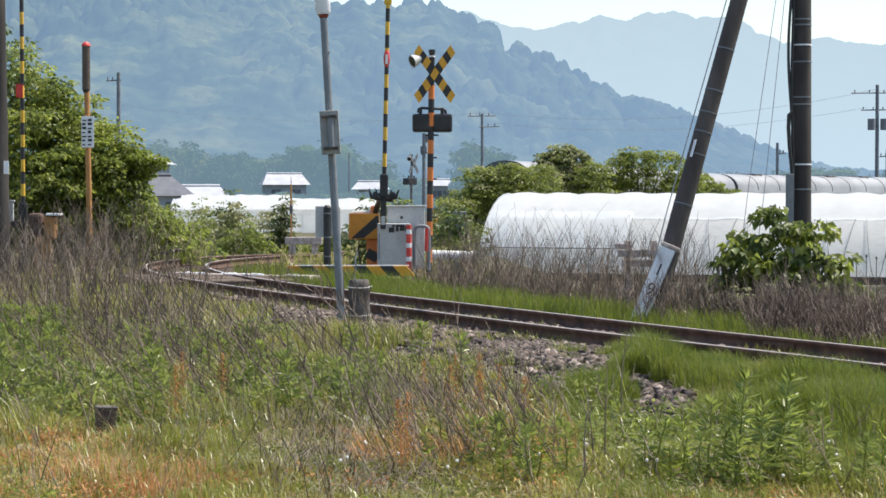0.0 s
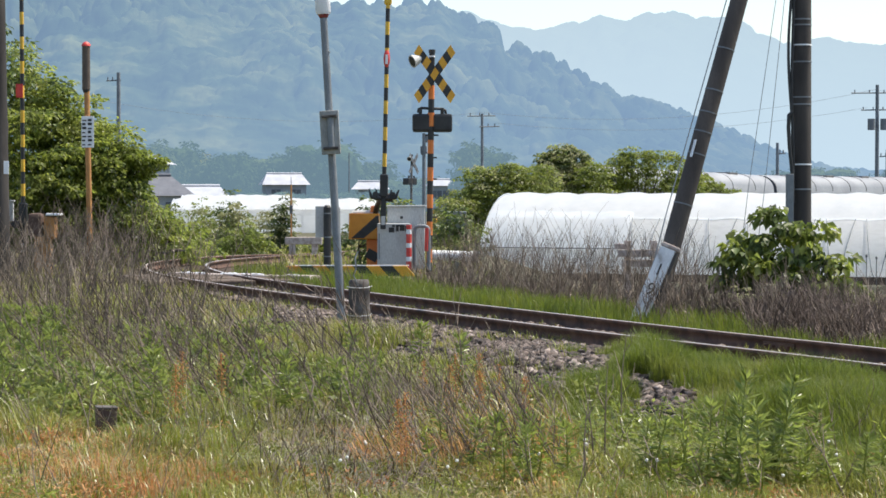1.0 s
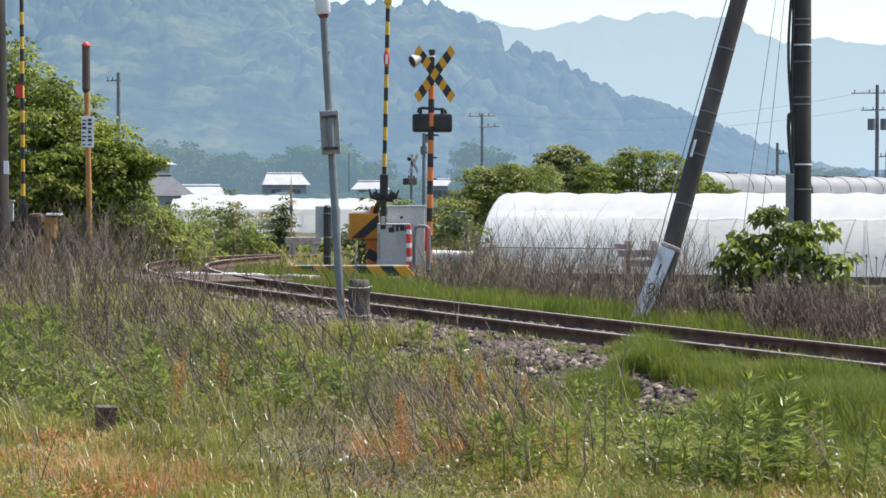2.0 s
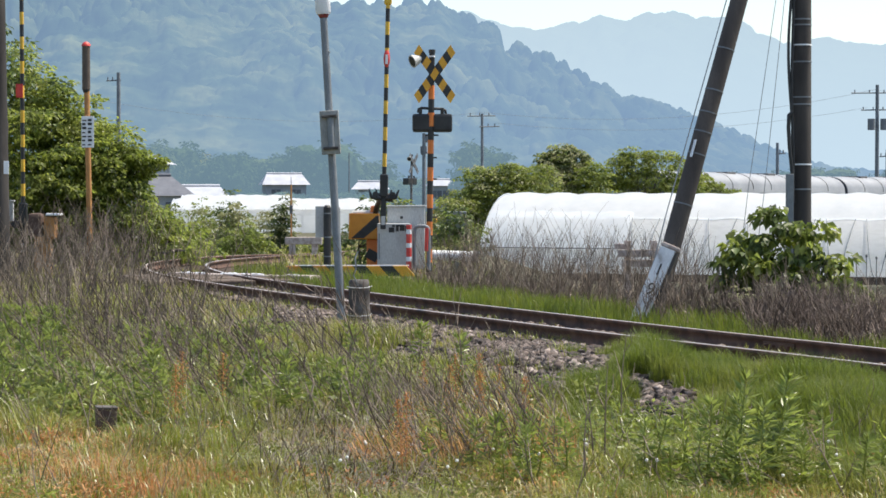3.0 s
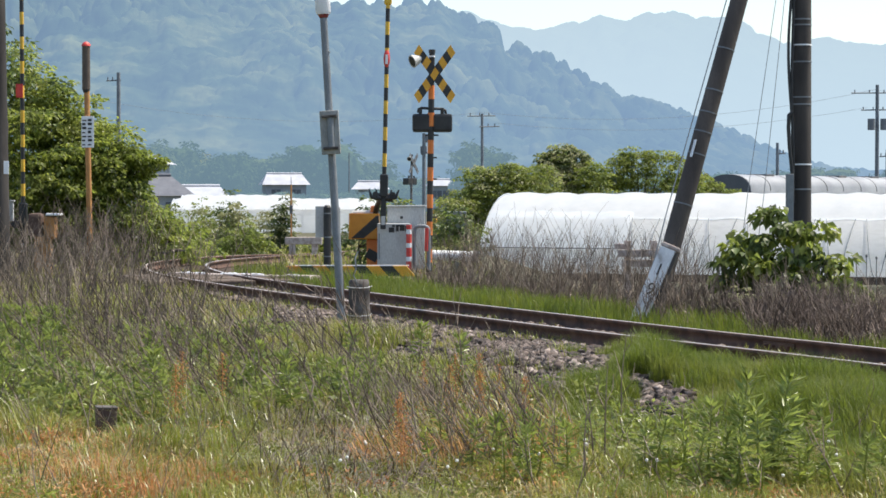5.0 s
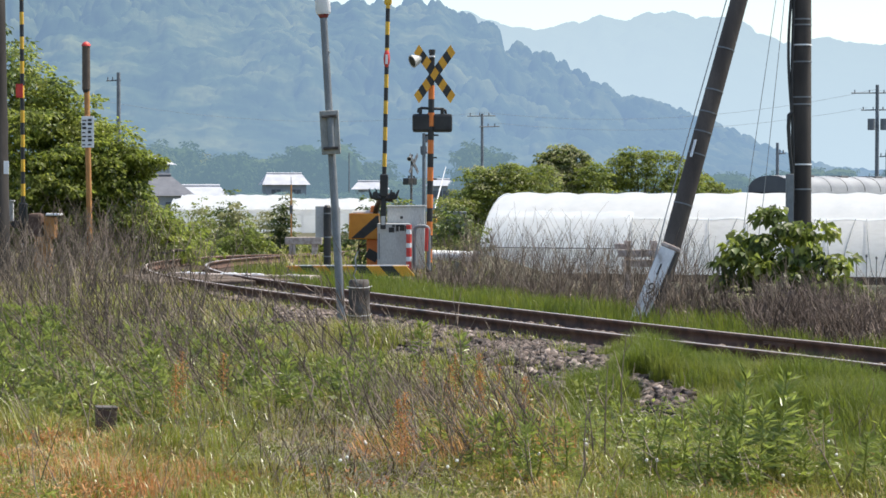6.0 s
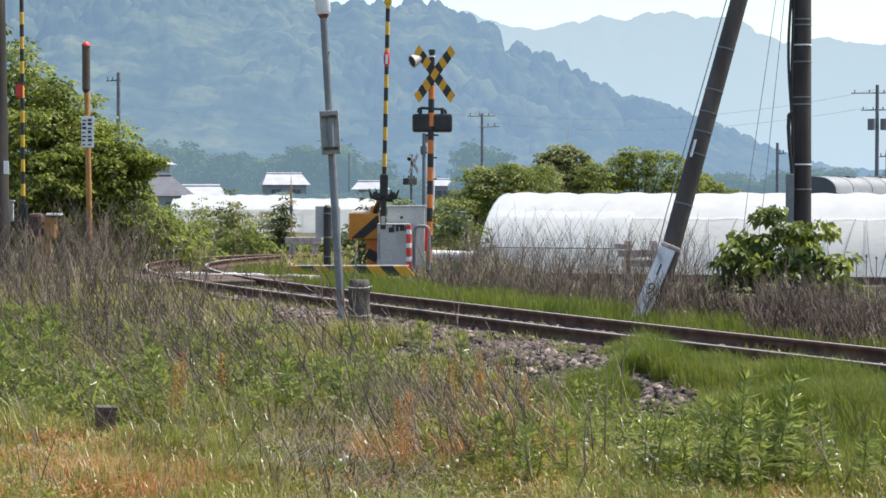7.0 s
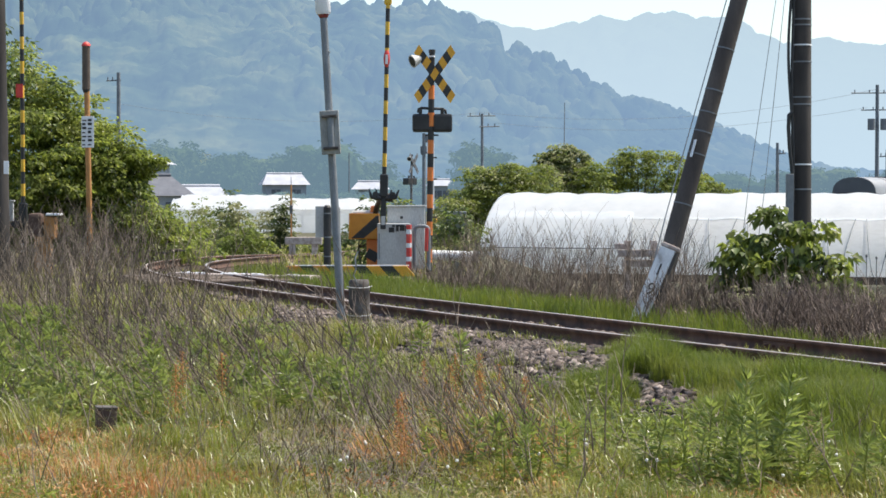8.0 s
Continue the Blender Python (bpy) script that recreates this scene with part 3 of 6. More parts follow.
greenhouse("greenhouse", (1.14, 73.5, -1.5), (0.94, -0.34), 26.0, 6.4, 2.8, 0.25, 4.8, "long white film-covered greenhouse with a cloudy grey side")
greenhouse("greenhouse", (-18.1, 150.0, -1.6), (1.0, 0.02), 13.6, 5.6, 2.4, 1.25, None, "long white film-covered greenhouse across the field")
greenhouse("greenhouse", (-19.6, 168.0, -1.6), (1.0, 0.02), 8.0, 5.6, 2.6, 1.25, None, "white greenhouse roof behind another one")


# ---- the train on the far curve ----
CAR = 19.5
HEAD = Vector((0.8, 1.0, 0)).normalized()
TAIL = Vector((2.97, 112.0, 0))


def body_section(inset=0.0):
    """Half-rounded train cross-section: x across, z up from the rail."""
    pts = [(-1.5, 0.95), (-1.52, 1.6), (-1.52, 2.75)]
    for k in range(15):
        a = math.pi * (1 - k / 14)
        pts.append((1.50 * math.copysign(abs(math.cos(a)) ** 0.85, math.cos(a)), 2.8 + 0.92 * math.sin(a) ** 0.9))
    pts += [(1.52, 2.75), (1.52, 1.6), (1.5, 0.95)]
    return pts


def railcar(end_cab):
    ob = thing("railcar", (0, 0, 0), "stainless railcar with an arched ribbed roof and dark end", "train", "railcars of the train")
    sec = body_section()
    bm = B()
    rings = []
    n = 40
    for i in range(n + 1):
        y = 0.06 + (CAR - 0.12) * i / n
        rings.append([bm.verts.new((x, y, z + (0.012 if i % 2 and z > 2.8 else 0))) for x, z in sec])
    for a, b in zip(rings, rings[1:]):
        for k in range(len(sec) - 1):
            bm.faces.new((a[k], a[k + 1], b[k + 1], b[k])).smooth = True
        bm.faces.new((a[-1], a[0], b[0], b[-1]))
    part("body", bm, TRAIN_SIDE, ob)
    for y in (0.0, CAR - 0.06):
        bm = B()
        a, b = [bm.verts.new((x * 0.99, y, z * 0.995)) for x, z in sec], [bm.verts.new((x * 0.99, y + 0.06, z * 0.995)) for x, z in sec]
        bm.faces.new(a)
        bm.faces.new(list(reversed(b)))
        for k in range(len(sec)):
            q = (k + 1) % len(sec)
            bm.faces.new((a[k], b[k], b[q], a[q]))
        end = part("end_wall", bm, TRAIN_END, ob, "dark end wall of the car")
        f = -1 if y == 0 else 1
        yy = y + (0.0 if f < 0 else 0.06)
        for x0, x1 in ((-1.1, -0.45), (-0.3, 0.3), (0.45, 1.1)):
            part("end_window", box(B(), x0, x1, min(yy, yy + f * 0.02), max(yy, yy + f * 0.02), 1.95, 2.75, 0.005), GLASS, end)
        for x in (-0.9, 0.9):
            part("tail_lamp", tube(B(), [(x, yy, 1.4), (x, yy + f * 0.05, 1.4)], 0.09, 12), RED, end)
    for i in range(9):
        y = 1.6 + i * 1.95
        for s in (-1, 1):
            part("window", box(B(), min(s * 1.52, s * 1.535), max(s * 1.52, s * 1.535), y, y + 1.3, 1.75, 2.6, 0.004), GLASS, ob)
    for y in (3.0, 7.2, 11.6, 15.8):
        bm = box(B(), -0.45, 0.75, y, y + 0.9, 3.55, 3.76, 0.03)
        part("roof_vent", bm, VENT, ob, "grey roof ventilator")
    for y in (2.2, 4.6, 6.6, 8.8, 10.8, 13.0, 15.0, 17.4):
        pts = [(x * 1.005, y, z + 0.006) for x, z in sec[3:18]]
        part("roof_rib", tube(B(), pts, 0.022, 6), VENT, ob)
    for y in (3.2, CAR - 3.2):
        bogie = part("bogie", box(B(), -1.1, 1.1, y - 1.3, y + 1.3, 0.45, 0.8, 0.04), VENT, ob)
        for wy in (y - 1.05, y + 1.05):
            part("wheelset", tube(tube(tube(B(), [(-0.62, wy, 0.43), (-0.5, wy, 0.43)], 0.43, 20), [(0.5, wy, 0.43), (0.62, wy, 0.43)], 0.43, 20), [(-0.5, wy, 0.43), (0.5, wy, 0.43)], 0.07, 8), RAIL_SIDE, bogie)
    return ob


first_car = railcar(True)
CARS = [first_car] + [copy_thing(first_car, Matrix.Identity(4)) for _ in range(2)]


def train_z(k):
    return float(np.interp(k, [-5, 0, 4, 8, 12, 15.5, 20, 28, 90], [-0.8, -0.86, -1.0, -1.18, -1.33, -1.43, -1.49, -1.55, -1.6]))


def train_motion():
    knots = [(0.0, 0.0), (1.0, 3.3), (1.7, 5.6), (2.8, 9.2), (3.7, 12.2), (4.7, 15.5), (5.8, 19.4), (6.7, 23.0), (7.3, 25.4), (8.0, 28.1)]
    for c, car in enumerate(CARS):
        rows = []
        for t, k in knots:
            k0 = k + c * (CAR + 0.3) * HEAD.y
            k1 = k0 + CAR * HEAD.y
            p = TAIL + Vector((0.8, 1.0, 0)) * k0
            pitch = math.degrees(math.atan2(train_z(k1) - train_z(k0), CAR))
            rows.append((t, pose(p.x, p.y, train_z(k0), 0, 0, -math.degrees(math.atan2(HEAD.x, HEAD.y))) @ pose(0, 0, 0, pitch, 0, 0)))
        walk(car, rows)


# ---- level crossing ----
def striped_bar(parent, name, centre, length, width, depth, angle, mats, n, skew):
    """A flat bar in slanting coloured pieces, each a mesh, turned by angle about the view axis."""
    for i in range(n):
        bm = B()
        x0, x1 = -length / 2 + length * i / n, -length / 2 + length * (i + 1) / n
        vs = []
        for y in (-depth / 2, depth / 2):
            for x, z in ((x0 - skew, -width / 2), (x1 - skew, -width / 2), (x1 + skew, width / 2), (x0 + skew, width / 2)):
                vs.append(bm.verts.new((x, y, z)))
        a, b = vs[:4], vs[4:]
        bm.faces.new(a)
        bm.faces.new(list(reversed(b)))
        for k in range(4):
            bm.faces.new((a[k], b[k], b[(k + 1) % 4], a[(k + 1) % 4]))
        bmesh.ops.transform(bm, matrix=Matrix.Translation(centre) @ Matrix.Rotation(-angle, 4, "Y"), verts=bm.verts)
        bmesh.ops.recalc_face_normals(bm, faces=bm.faces)
        part(name, bm, mats[i % 2], parent)


def crossing_signal(at, turn, label, band=(BLACK, ORANGE), cross=(AMBER, BLACK)):
    ob = thing("crossing_signal", (0, 0, 0), label, "crossing signal", "crossing signals")
    banded(ob, "pole_band", (-0.05, 0, -0.2), (0.0, 0, 3.37), 0.058, band, 0.255, 14)
    part("pole_top", tube(tube(B(), [(0.0, 0, 3.37), (0.01, 0, 3.98)], 0.055, 14), [(0.01, 0, 3.98), (0.01, 0, 4.04)], 0.065, 14), BLACK, ob)
    part("pole_collar", tube(B(), [(0.008, 0, 3.9), (0.008, 0, 3.93)], 0.062, 14), WHITEPAINT, ob)
    striped_bar(ob, "crossbuck_piece", (0.06, -0.085, 3.58), 1.16, 0.165, 0.02, math.radians(54), cross, 9, 0.035)
    striped_bar(ob, "crossbuck_piece", (0.06, -0.11, 3.58), 1.16, 0.165, 0.02, math.radians(180 - 54), cross, 9, -0.035)
    lamps = part("lamp_bar", tube(B(), [(-0.25, 0.02, 2.86), (-0.24, 0.02, 2.93), (-0.2, 0.02, 2.95), (0.22, 0.02, 2.93), (0.26, 0.02, 2.9), (0.27, 0.02, 2.84)], 0.026, 10), BLACK, ob)
    for x in (-0.17, 0.22):
        lamp = part("lamp_housing", box(B(), x - 0.19, x + 0.17, -0.06, 0.3, 2.5, 2.84, 0.05), BLACK, ob, "black hooded warning lamp housing")
        part("lamp_lens", tube(B(), [(x, 0.302, 2.67), (x, 0.33, 2.67)], 0.12, 20), RED, lamp)
        part("lamp_clamp", tube(B(), [(x * 1.05 - 0.03, 0.0, 2.84), (x * 1.05 - 0.03, 0.0, 2.95)], 0.035, 10), BLACK, lamp)
    part("pole_stripe", tube(B(), [(-0.012, 0, 2.605), (-0.008, 0, 2.86)], 0.066, 14), band[1], ob)
    part("lamp_rod", tube(B(), [(-0.12, 0.0, 2.44), (0.13, 0.0, 2.44)], 0.016, 8), BLACK, ob)
    for z in (2.02, 1.62, 0.9):
        part("step_bolt", tube(B(), [(0.0, 0, z), (0.1, 0, z)], 0.014, 8), BLACK, ob)
    horn = part("horn", tube(B(), [(-0.1, 0, 3.84), (-0.2, -0.05, 3.87), (-0.29, -0.1, 3.84), (-0.36, -0.14, 3.81)], [0.05, 0.07, 0.1, 0.125], 18), GREYPAINT, ob, "pale grey horn loudspeaker")
    # black disc paints the shaded inside of the horn
    part("horn_mouth", tube(B(), [(-0.362, -0.141, 3.809), (-0.366, -0.143, 3.807)], 0.1, 18), BLACK, horn)
    ob.matrix_world = pose(at[0], at[1], at[2], 0, 0, turn)
    return ob


crossing_signal((-0.215, 42.4, 0.0), 0, "level crossing signal with striped crossbuck, horn and warning lamps")
# greys replace orange and amber on this one to paint the haze
crossing_signal((-1.6, 115.0, -0.85), 52, "far level crossing signal in haze-greyed colours, seen obliquely", (VENT, STUMP), (FARPOLE, VENT))


def barrier_arm(at, lean, label, length, low):
    """An upright striped barrier arm with its black pivot fitting."""
    ob = thing("crossing_barrier", (0, 0, 0), label, "crossing barrier", "raised crossing barriers")
    banded(ob, "arm_band", (0, 0, low + 0.62), (0, 0, length), 0.04, (BLACK, YELLOW), 0.235, 12)
    part("pivot_block", box(B(), -0.075, 0.075, -0.07, 0.07, low + 0.3, low + 0.72, 0.025), BLACK, ob, "black iron pivot fitting")
    part("pivot_lug", tube(tube(B(), [(-0.2, 0, low + 0.33), (0.2, 0, low + 0.33)], 0.05, 10), [(-0.17, 0, low + 0.28), (0.17, 0, low + 0.24)], 0.03, 8), BLACK, ob)
    for x in (-0.16, 0.17):
        part("lug_nut", tube(B(), [(x, -0.09, low + 0.36), (x, 0.09, low + 0.36)], 0.045, 8), BLACK, ob)
    for x, k in ((-0.22, -1), (0.22, 1), (-0.12, -0.4), (0.12, 0.4)):
        part("claw", tube(B(), [(x * 0.5, -0.05, low + 0.28), (x, -0.06, low + 0.3), (x + 0.05 * k, -0.06, low + 0.44)], [0.04, 0.035, 0.014], 8), BLACK, ob)
    part("arm_heel", box(B(), -0.05, 0.05, -0.05, 0.05, low - 0.28, low + 0.3, 0.012), BLACK, ob)
    part("heel_plate", box(B(), -0.035, 0.035, -0.06, -0.052, low - 0.2, low - 0.04, 0.002), GREYPAINT, ob)
    ob.matrix_world = pose(at[0], at[1], at[2], 0, lean, 0)
    return ob


arm = barrier_arm((-1.108, 41.15, 0.0), 1.3, "raised yellow and black striped barrier arm with red marker", 4.95, 0.98)
part("pivot_shaft", tube(B(), [(0, 0.03, 1.3), (-0.06, 0.3, 1.27), (-0.14, 0.7, 1.1), (-0.2, 0.95, 0.85)], [0.04, 0.045, 0.05, 0.05], 10), BLACK, arm, "black iron crank reaching back to the drive")
marker = B()
tube(marker, [(0, -0.02, 3.64), (0, -0.02, 3.7), (0, -0.02, 3.8), (0, -0.02, 3.9), (0, -0.02, 3.95)], [0.02, 0.05, 0.062, 0.05, 0.03], 8)
part("marker", marker, RED, arm, "red reflective marker sleeve")
part("marker_stripe", box(B(), -0.022, 0.022, -0.09, -0.08, 3.7, 3.87, 0.002), WHITEPAINT, arm)
part("tip_lamp", box(B(), -0.07, 0.07, -0.05, 0.05, 4.78, 4.95, 0.03), YELLOW, arm, "yellow and black tip lamp")
part("tip_hood", box(B(), -0.075, 0.075, -0.056, 0.02, 4.9, 5.0, 0.02), BLACK, arm)
arm2 = barrier_arm((-7.87, 42.4, -0.1), -0.2, "raised striped barrier arm with red flag beside bushes", 5.3, 0.55)
part("pedestal", box(B(), -0.1, 0.1, -0.1, 0.1, -0.4, 0.27, 0.03), STUMP, arm2)
part("flag", box(B(), -0.11, 0.02, -0.055, -0.045, 3.24, 3.5, 0.02), RED, arm2, "small red warning plate")


def barrier_machine():
    ob = thing("barrier_machine", (0, 0, 0), "orange and black striped barrier drive on a pedestal", "barrier machine")
    case = part("case", box(B(), -1.74, -1.19, 41.9, 42.4, 0.50, 0.98, 0.02), DRIVE_ORANGE, ob, "amber drive case")
    bm = B()
    vs = [bm.verts.new((-1.70 + 0.51 * x, 41.895, 0.52 + 0.42 * z)) for x, z in ((0.0, 0.0), (0.45, 0.0), (1.0, 0.55), (1.0, 1.0), (0.9, 0.98))]
    ws = [bm.verts.new((v.co.x, 41.89, v.co.z)) for v in vs]
    bm.faces.new(ws)
    for k in range(5):
        bm.faces.new((vs[k], vs[(k + 1) % 5], ws[(k + 1) % 5], ws[k]))
    bmesh.ops.recalc_face_normals(bm, faces=bm.faces)
    part("stripe", bm, BLACK, case, "black diagonal warning stripe")
    part("edge_trim", box(B(), -1.745, -1.70, 41.885, 41.9, 0.5, 0.98, 0.004), DRIVE_ORANGE, case)
    part("lid", tube(B(), [(-1.68, 42.15, 0.98), (-1.3, 42.15, 0.99), (-1.2, 42.15, 1.03)], 0.05, 8), GREYPAINT, case, "pale lid edge")
    part("lid_knob", tube(B(), [(-1.31, 42.0, 1.0), (-1.31, 42.0, 1.08), (-1.22, 42.0, 1.08)], 0.05, 10), ORANGE, case)
    ped = part("pedestal", box(B(), -1.42, -1.20, 42.0, 42.3, -0.1, 0.5, 0.015), ORANGE, ob)
    part("pedestal_stripe", box(B(), -1.43, -1.2, 41.98, 42.0, 0.1, 0.28, 0.004, Matrix.Translation((-1.3, 41.99, 0.2)) @ Matrix.Rotation(0.5, 4, "Y") @ Matrix.Translation((1.3, -41.99, -0.2))), BLACK, ped)


def relay_cabinet():
    ob = thing("relay_cabinet", (0, 0, 0), "grey steel relay cabinets with worn lettering at the crossing", "equipment cabinet")
    part("front_body", box(B(), -1.20, -0.60, 41.3, 41.75, -0.05, 0.80, 0.012), GREYPAINT, ob)
    part("door", box(B(), -1.16, -0.64, 41.285, 41.3, 0.02, 0.72, 0.005), GREYPAINT, ob)
    part("hinge", box(B(), -1.175, -1.155, 41.275, 41.285, 0.15, 0.62, 0.002), GALV, ob)
    part("back_body", box(B(), -1.03, -0.34, 41.78, 42.2, -0.05, 1.10, 0.014), GREYPAINT, ob)
    part("back_roof", box(B(), -1.06, -0.31, 41.76, 42.23, 1.102, 1.13, 0.008), GREYPAINT, ob)
    part("lock", box(B(), -0.79, -0.74, 41.765, 41.78, 0.88, 0.93, 0.004), BLACK, ob)
    for i, (x, w, z, h) in enumerate(((-0.99, 0.10, 0.66, 0.09), (-0.86, 0.05, 0.68, 0.11), (-0.79, 0.09, 0.69, 0.1), (-0.69, 0.05, 0.68, 0.1), (-0.93, 0.05, 0.76, 0.035), (-0.86, 0.14, 0.765, 0.03))):
        part("lettering", box(B(), x, x + w, 41.276, 41.284, z - 0.02, z + h - 0.02), BLACK, ob, "worn black lettering" if not i else "")
    post = thing("marker_post", (0, 0, 0), "short red post with white reflective bands", "marker post")
    banded(post, "post_band", (-0.62, 41.1, -0.05), (-0.62, 41.1, 0.78), 0.05, (RED, RED, WHITEPAINT), 0.083, 12)
    rail = thing("pipe_guard", (0, 0, 0), "bent galvanised pipe guard beside the cabinet", "guard rail")
    for dx in (0.0, 0.26):
        part("upright", tube(B(), [(-0.52 + dx, 41.2, -0.05), (-0.52 + dx, 41.2, 0.68)], 0.035, 10), GALV, rail)
    part("top_bend", tube(B(), [(-0.52, 41.2, 0.68), (-0.5, 41.2, 0.73), (-0.45, 41.2, 0.755), (-0.33, 41.2, 0.755), (-0.28, 41.2, 0.73), (-0.26, 41.2, 0.68)], 0.035, 10), GALV, rail)
    part("red_tape", tube(B(), [(-0.3, 41.19, 0.3), (-0.29, 41.19, 0.72)], 0.04, 10), RED, rail)


def guard_beam():
    ob = thing("guard_beam", (0, 0, 0), "low yellow and black striped guard beam at the crossing", "guard beam")
    n = 9
    for i in range(n):
        x0, x1 = -2.70 + 2.13 * i / n, -2.70 + 2.13 * (i + 1) / n
        bm = B()
        lo = -0.11 + 0.05 * max(0.0, 1 - i / 3)
        pts = [(x0 + 0.08, lo), (x1 + 0.08, lo), (x1 - 0.08, 0.07), (x0 - 0.08, 0.07)]
        a = [bm.verts.new((x, 39.9, z)) for x, z in pts]
        b = [bm.verts.new((x, 40.1, z)) for x, z in pts]
        bm.faces.new(a)
        bm.faces.new(list(reversed(b)))
        for k in range(4):
            bm.faces.new((a[k], b[k], b[(k + 1) % 4], a[(k + 1) % 4]))
        bmesh.ops.recalc_face_normals(bm, faces=bm.faces)
        part("beam_piece", bm, (DRIVE_ORANGE if i < 3 else AMBER, BLACK)[i % 2], ob)
    part("beam_cap", box(B(), -2.62, -0.6, 39.95, 40.05, 0.072, 0.085), WHITEPAINT, ob, "pale top edge")
    for x in (-2.5, -1.6, -0.75):
        part("foot", box(B(), x, x + 0.12, 39.95, 40.05, -0.35, -0.1), CONCRETE, ob)


def crossing_sign_post():
    ob = thing("sign_post", (0, 0, 0), "black post with steel bands carrying grey back plates", "sign post")
    part("post", tube(B(), [(-2.1, 41.0, -0.1), (-2.1, 41.0, 1.1)], 0.068, 14), BLACK, ob)
    part("post_cap", tube(B(), [(-2.1, 41.0, 1.1), (-2.1, 41.0, 1.14)], [0.068, 0.04], 14), BLACK, ob)
    for z in (0.2, 0.55, 0.98):
        part("band", tube(B(), [(-2.1, 41.0, z), (-2.1, 41.0, z + 0.02)], 0.073, 14), GALV, ob)
    part("plate", box(B(), -2.32, -2.12, 41.1, 41.13, 0.55, 1.12, 0.005), GREYPAINT, ob)
    part("plate", box(B(), -2.04, -1.87, 41.1, 41.13, 0.58, 1.1, 0.005), GREYPAINT, ob)


def white_pipe():
    ob = thing("drain_pipe", (0, 0, 0), "white plastic pipe lying open-ended in dry weeds", "pipe")
    part("pipe", tube(B(), [(-0.2, 43.0, 0.17), (0.57, 42.9, 0.15)], 0.10, 18), WHITEPAINT, ob)
    part("collar", tube(B(), [(0.57, 42.9, 0.15), (0.66, 42.89, 0.15)], 0.112, 18), VENT, ob)
    # black disc paints the shaded inside on the closed pipe end
    part("mouth", tube(B(), [(0.661, 42.889, 0.15), (0.664, 42.889, 0.15)], 0.085, 18), BLACK, ob)
    for x in (-0.1, 0.45):
        part("support", box(B(), x, x + 0.08, 42.88, 43.05, -0.5, 0.06), CONCRETE, ob)



def stacked_boards():
    ob = thing("stacked_boards", (0, 0, 0), "old grey boards leaning in dead weeds by the greenhouse", "boards")
    for x0, x1, z0, z1, y in ((2.40, 2.98, 0.50, 0.60, 31.0), (2.46, 3.05, 0.36, 0.46, 31.05), (2.36, 2.55, 0.60, 0.68, 31.1)):
        part("board", box(B(), x0, x1, y, y + 0.05, z0, z1, 0.008), CAPSTONE, ob)
    for x in (2.5, 2.86):
        part("post", box(B(), x, x + 0.09, 31.12, 31.2, -1.2, 0.72, 0.008), CAPSTONE, ob)
    bx = thing("equipment_box", (0, 0, 0), "grey metal box half hidden by vines", "equipment box")
    part("case", box(B(), 0.07, 0.47, 45.4, 45.7, 0.5, 0.98, 0.015), GALV, bx)
    part("leg", box(B(), 0.22, 0.32, 45.5, 45.6, -0.8, 0.5, 0.01), GALV, bx)
    stick = mesh_of("shaft", tube(B(), [(0, 0, -0.5), (0, 0, 0.3)], 0.014, 6), VENT)
    knob = mesh_of("tip", tube(B(), [(0, 0, 0.3), (0, 0, 0.38)], 0.03, 8), VENT)
    for i in range(5):
        y = 67.2 - 0.09 * i
        st = thing("ground_stake", (12.3 + 0.28 * i, y, -0.95 + 0.05 * (i % 2)), "dark stake at the foot of the greenhouse", "stake", "greenhouse stakes")
        new("shaft", stick).parent = st
        new("tip", knob).parent = st


stacked_boards()
barrier_machine()
relay_cabinet()
guard_beam()
crossing_sign_post()
white_pipe()


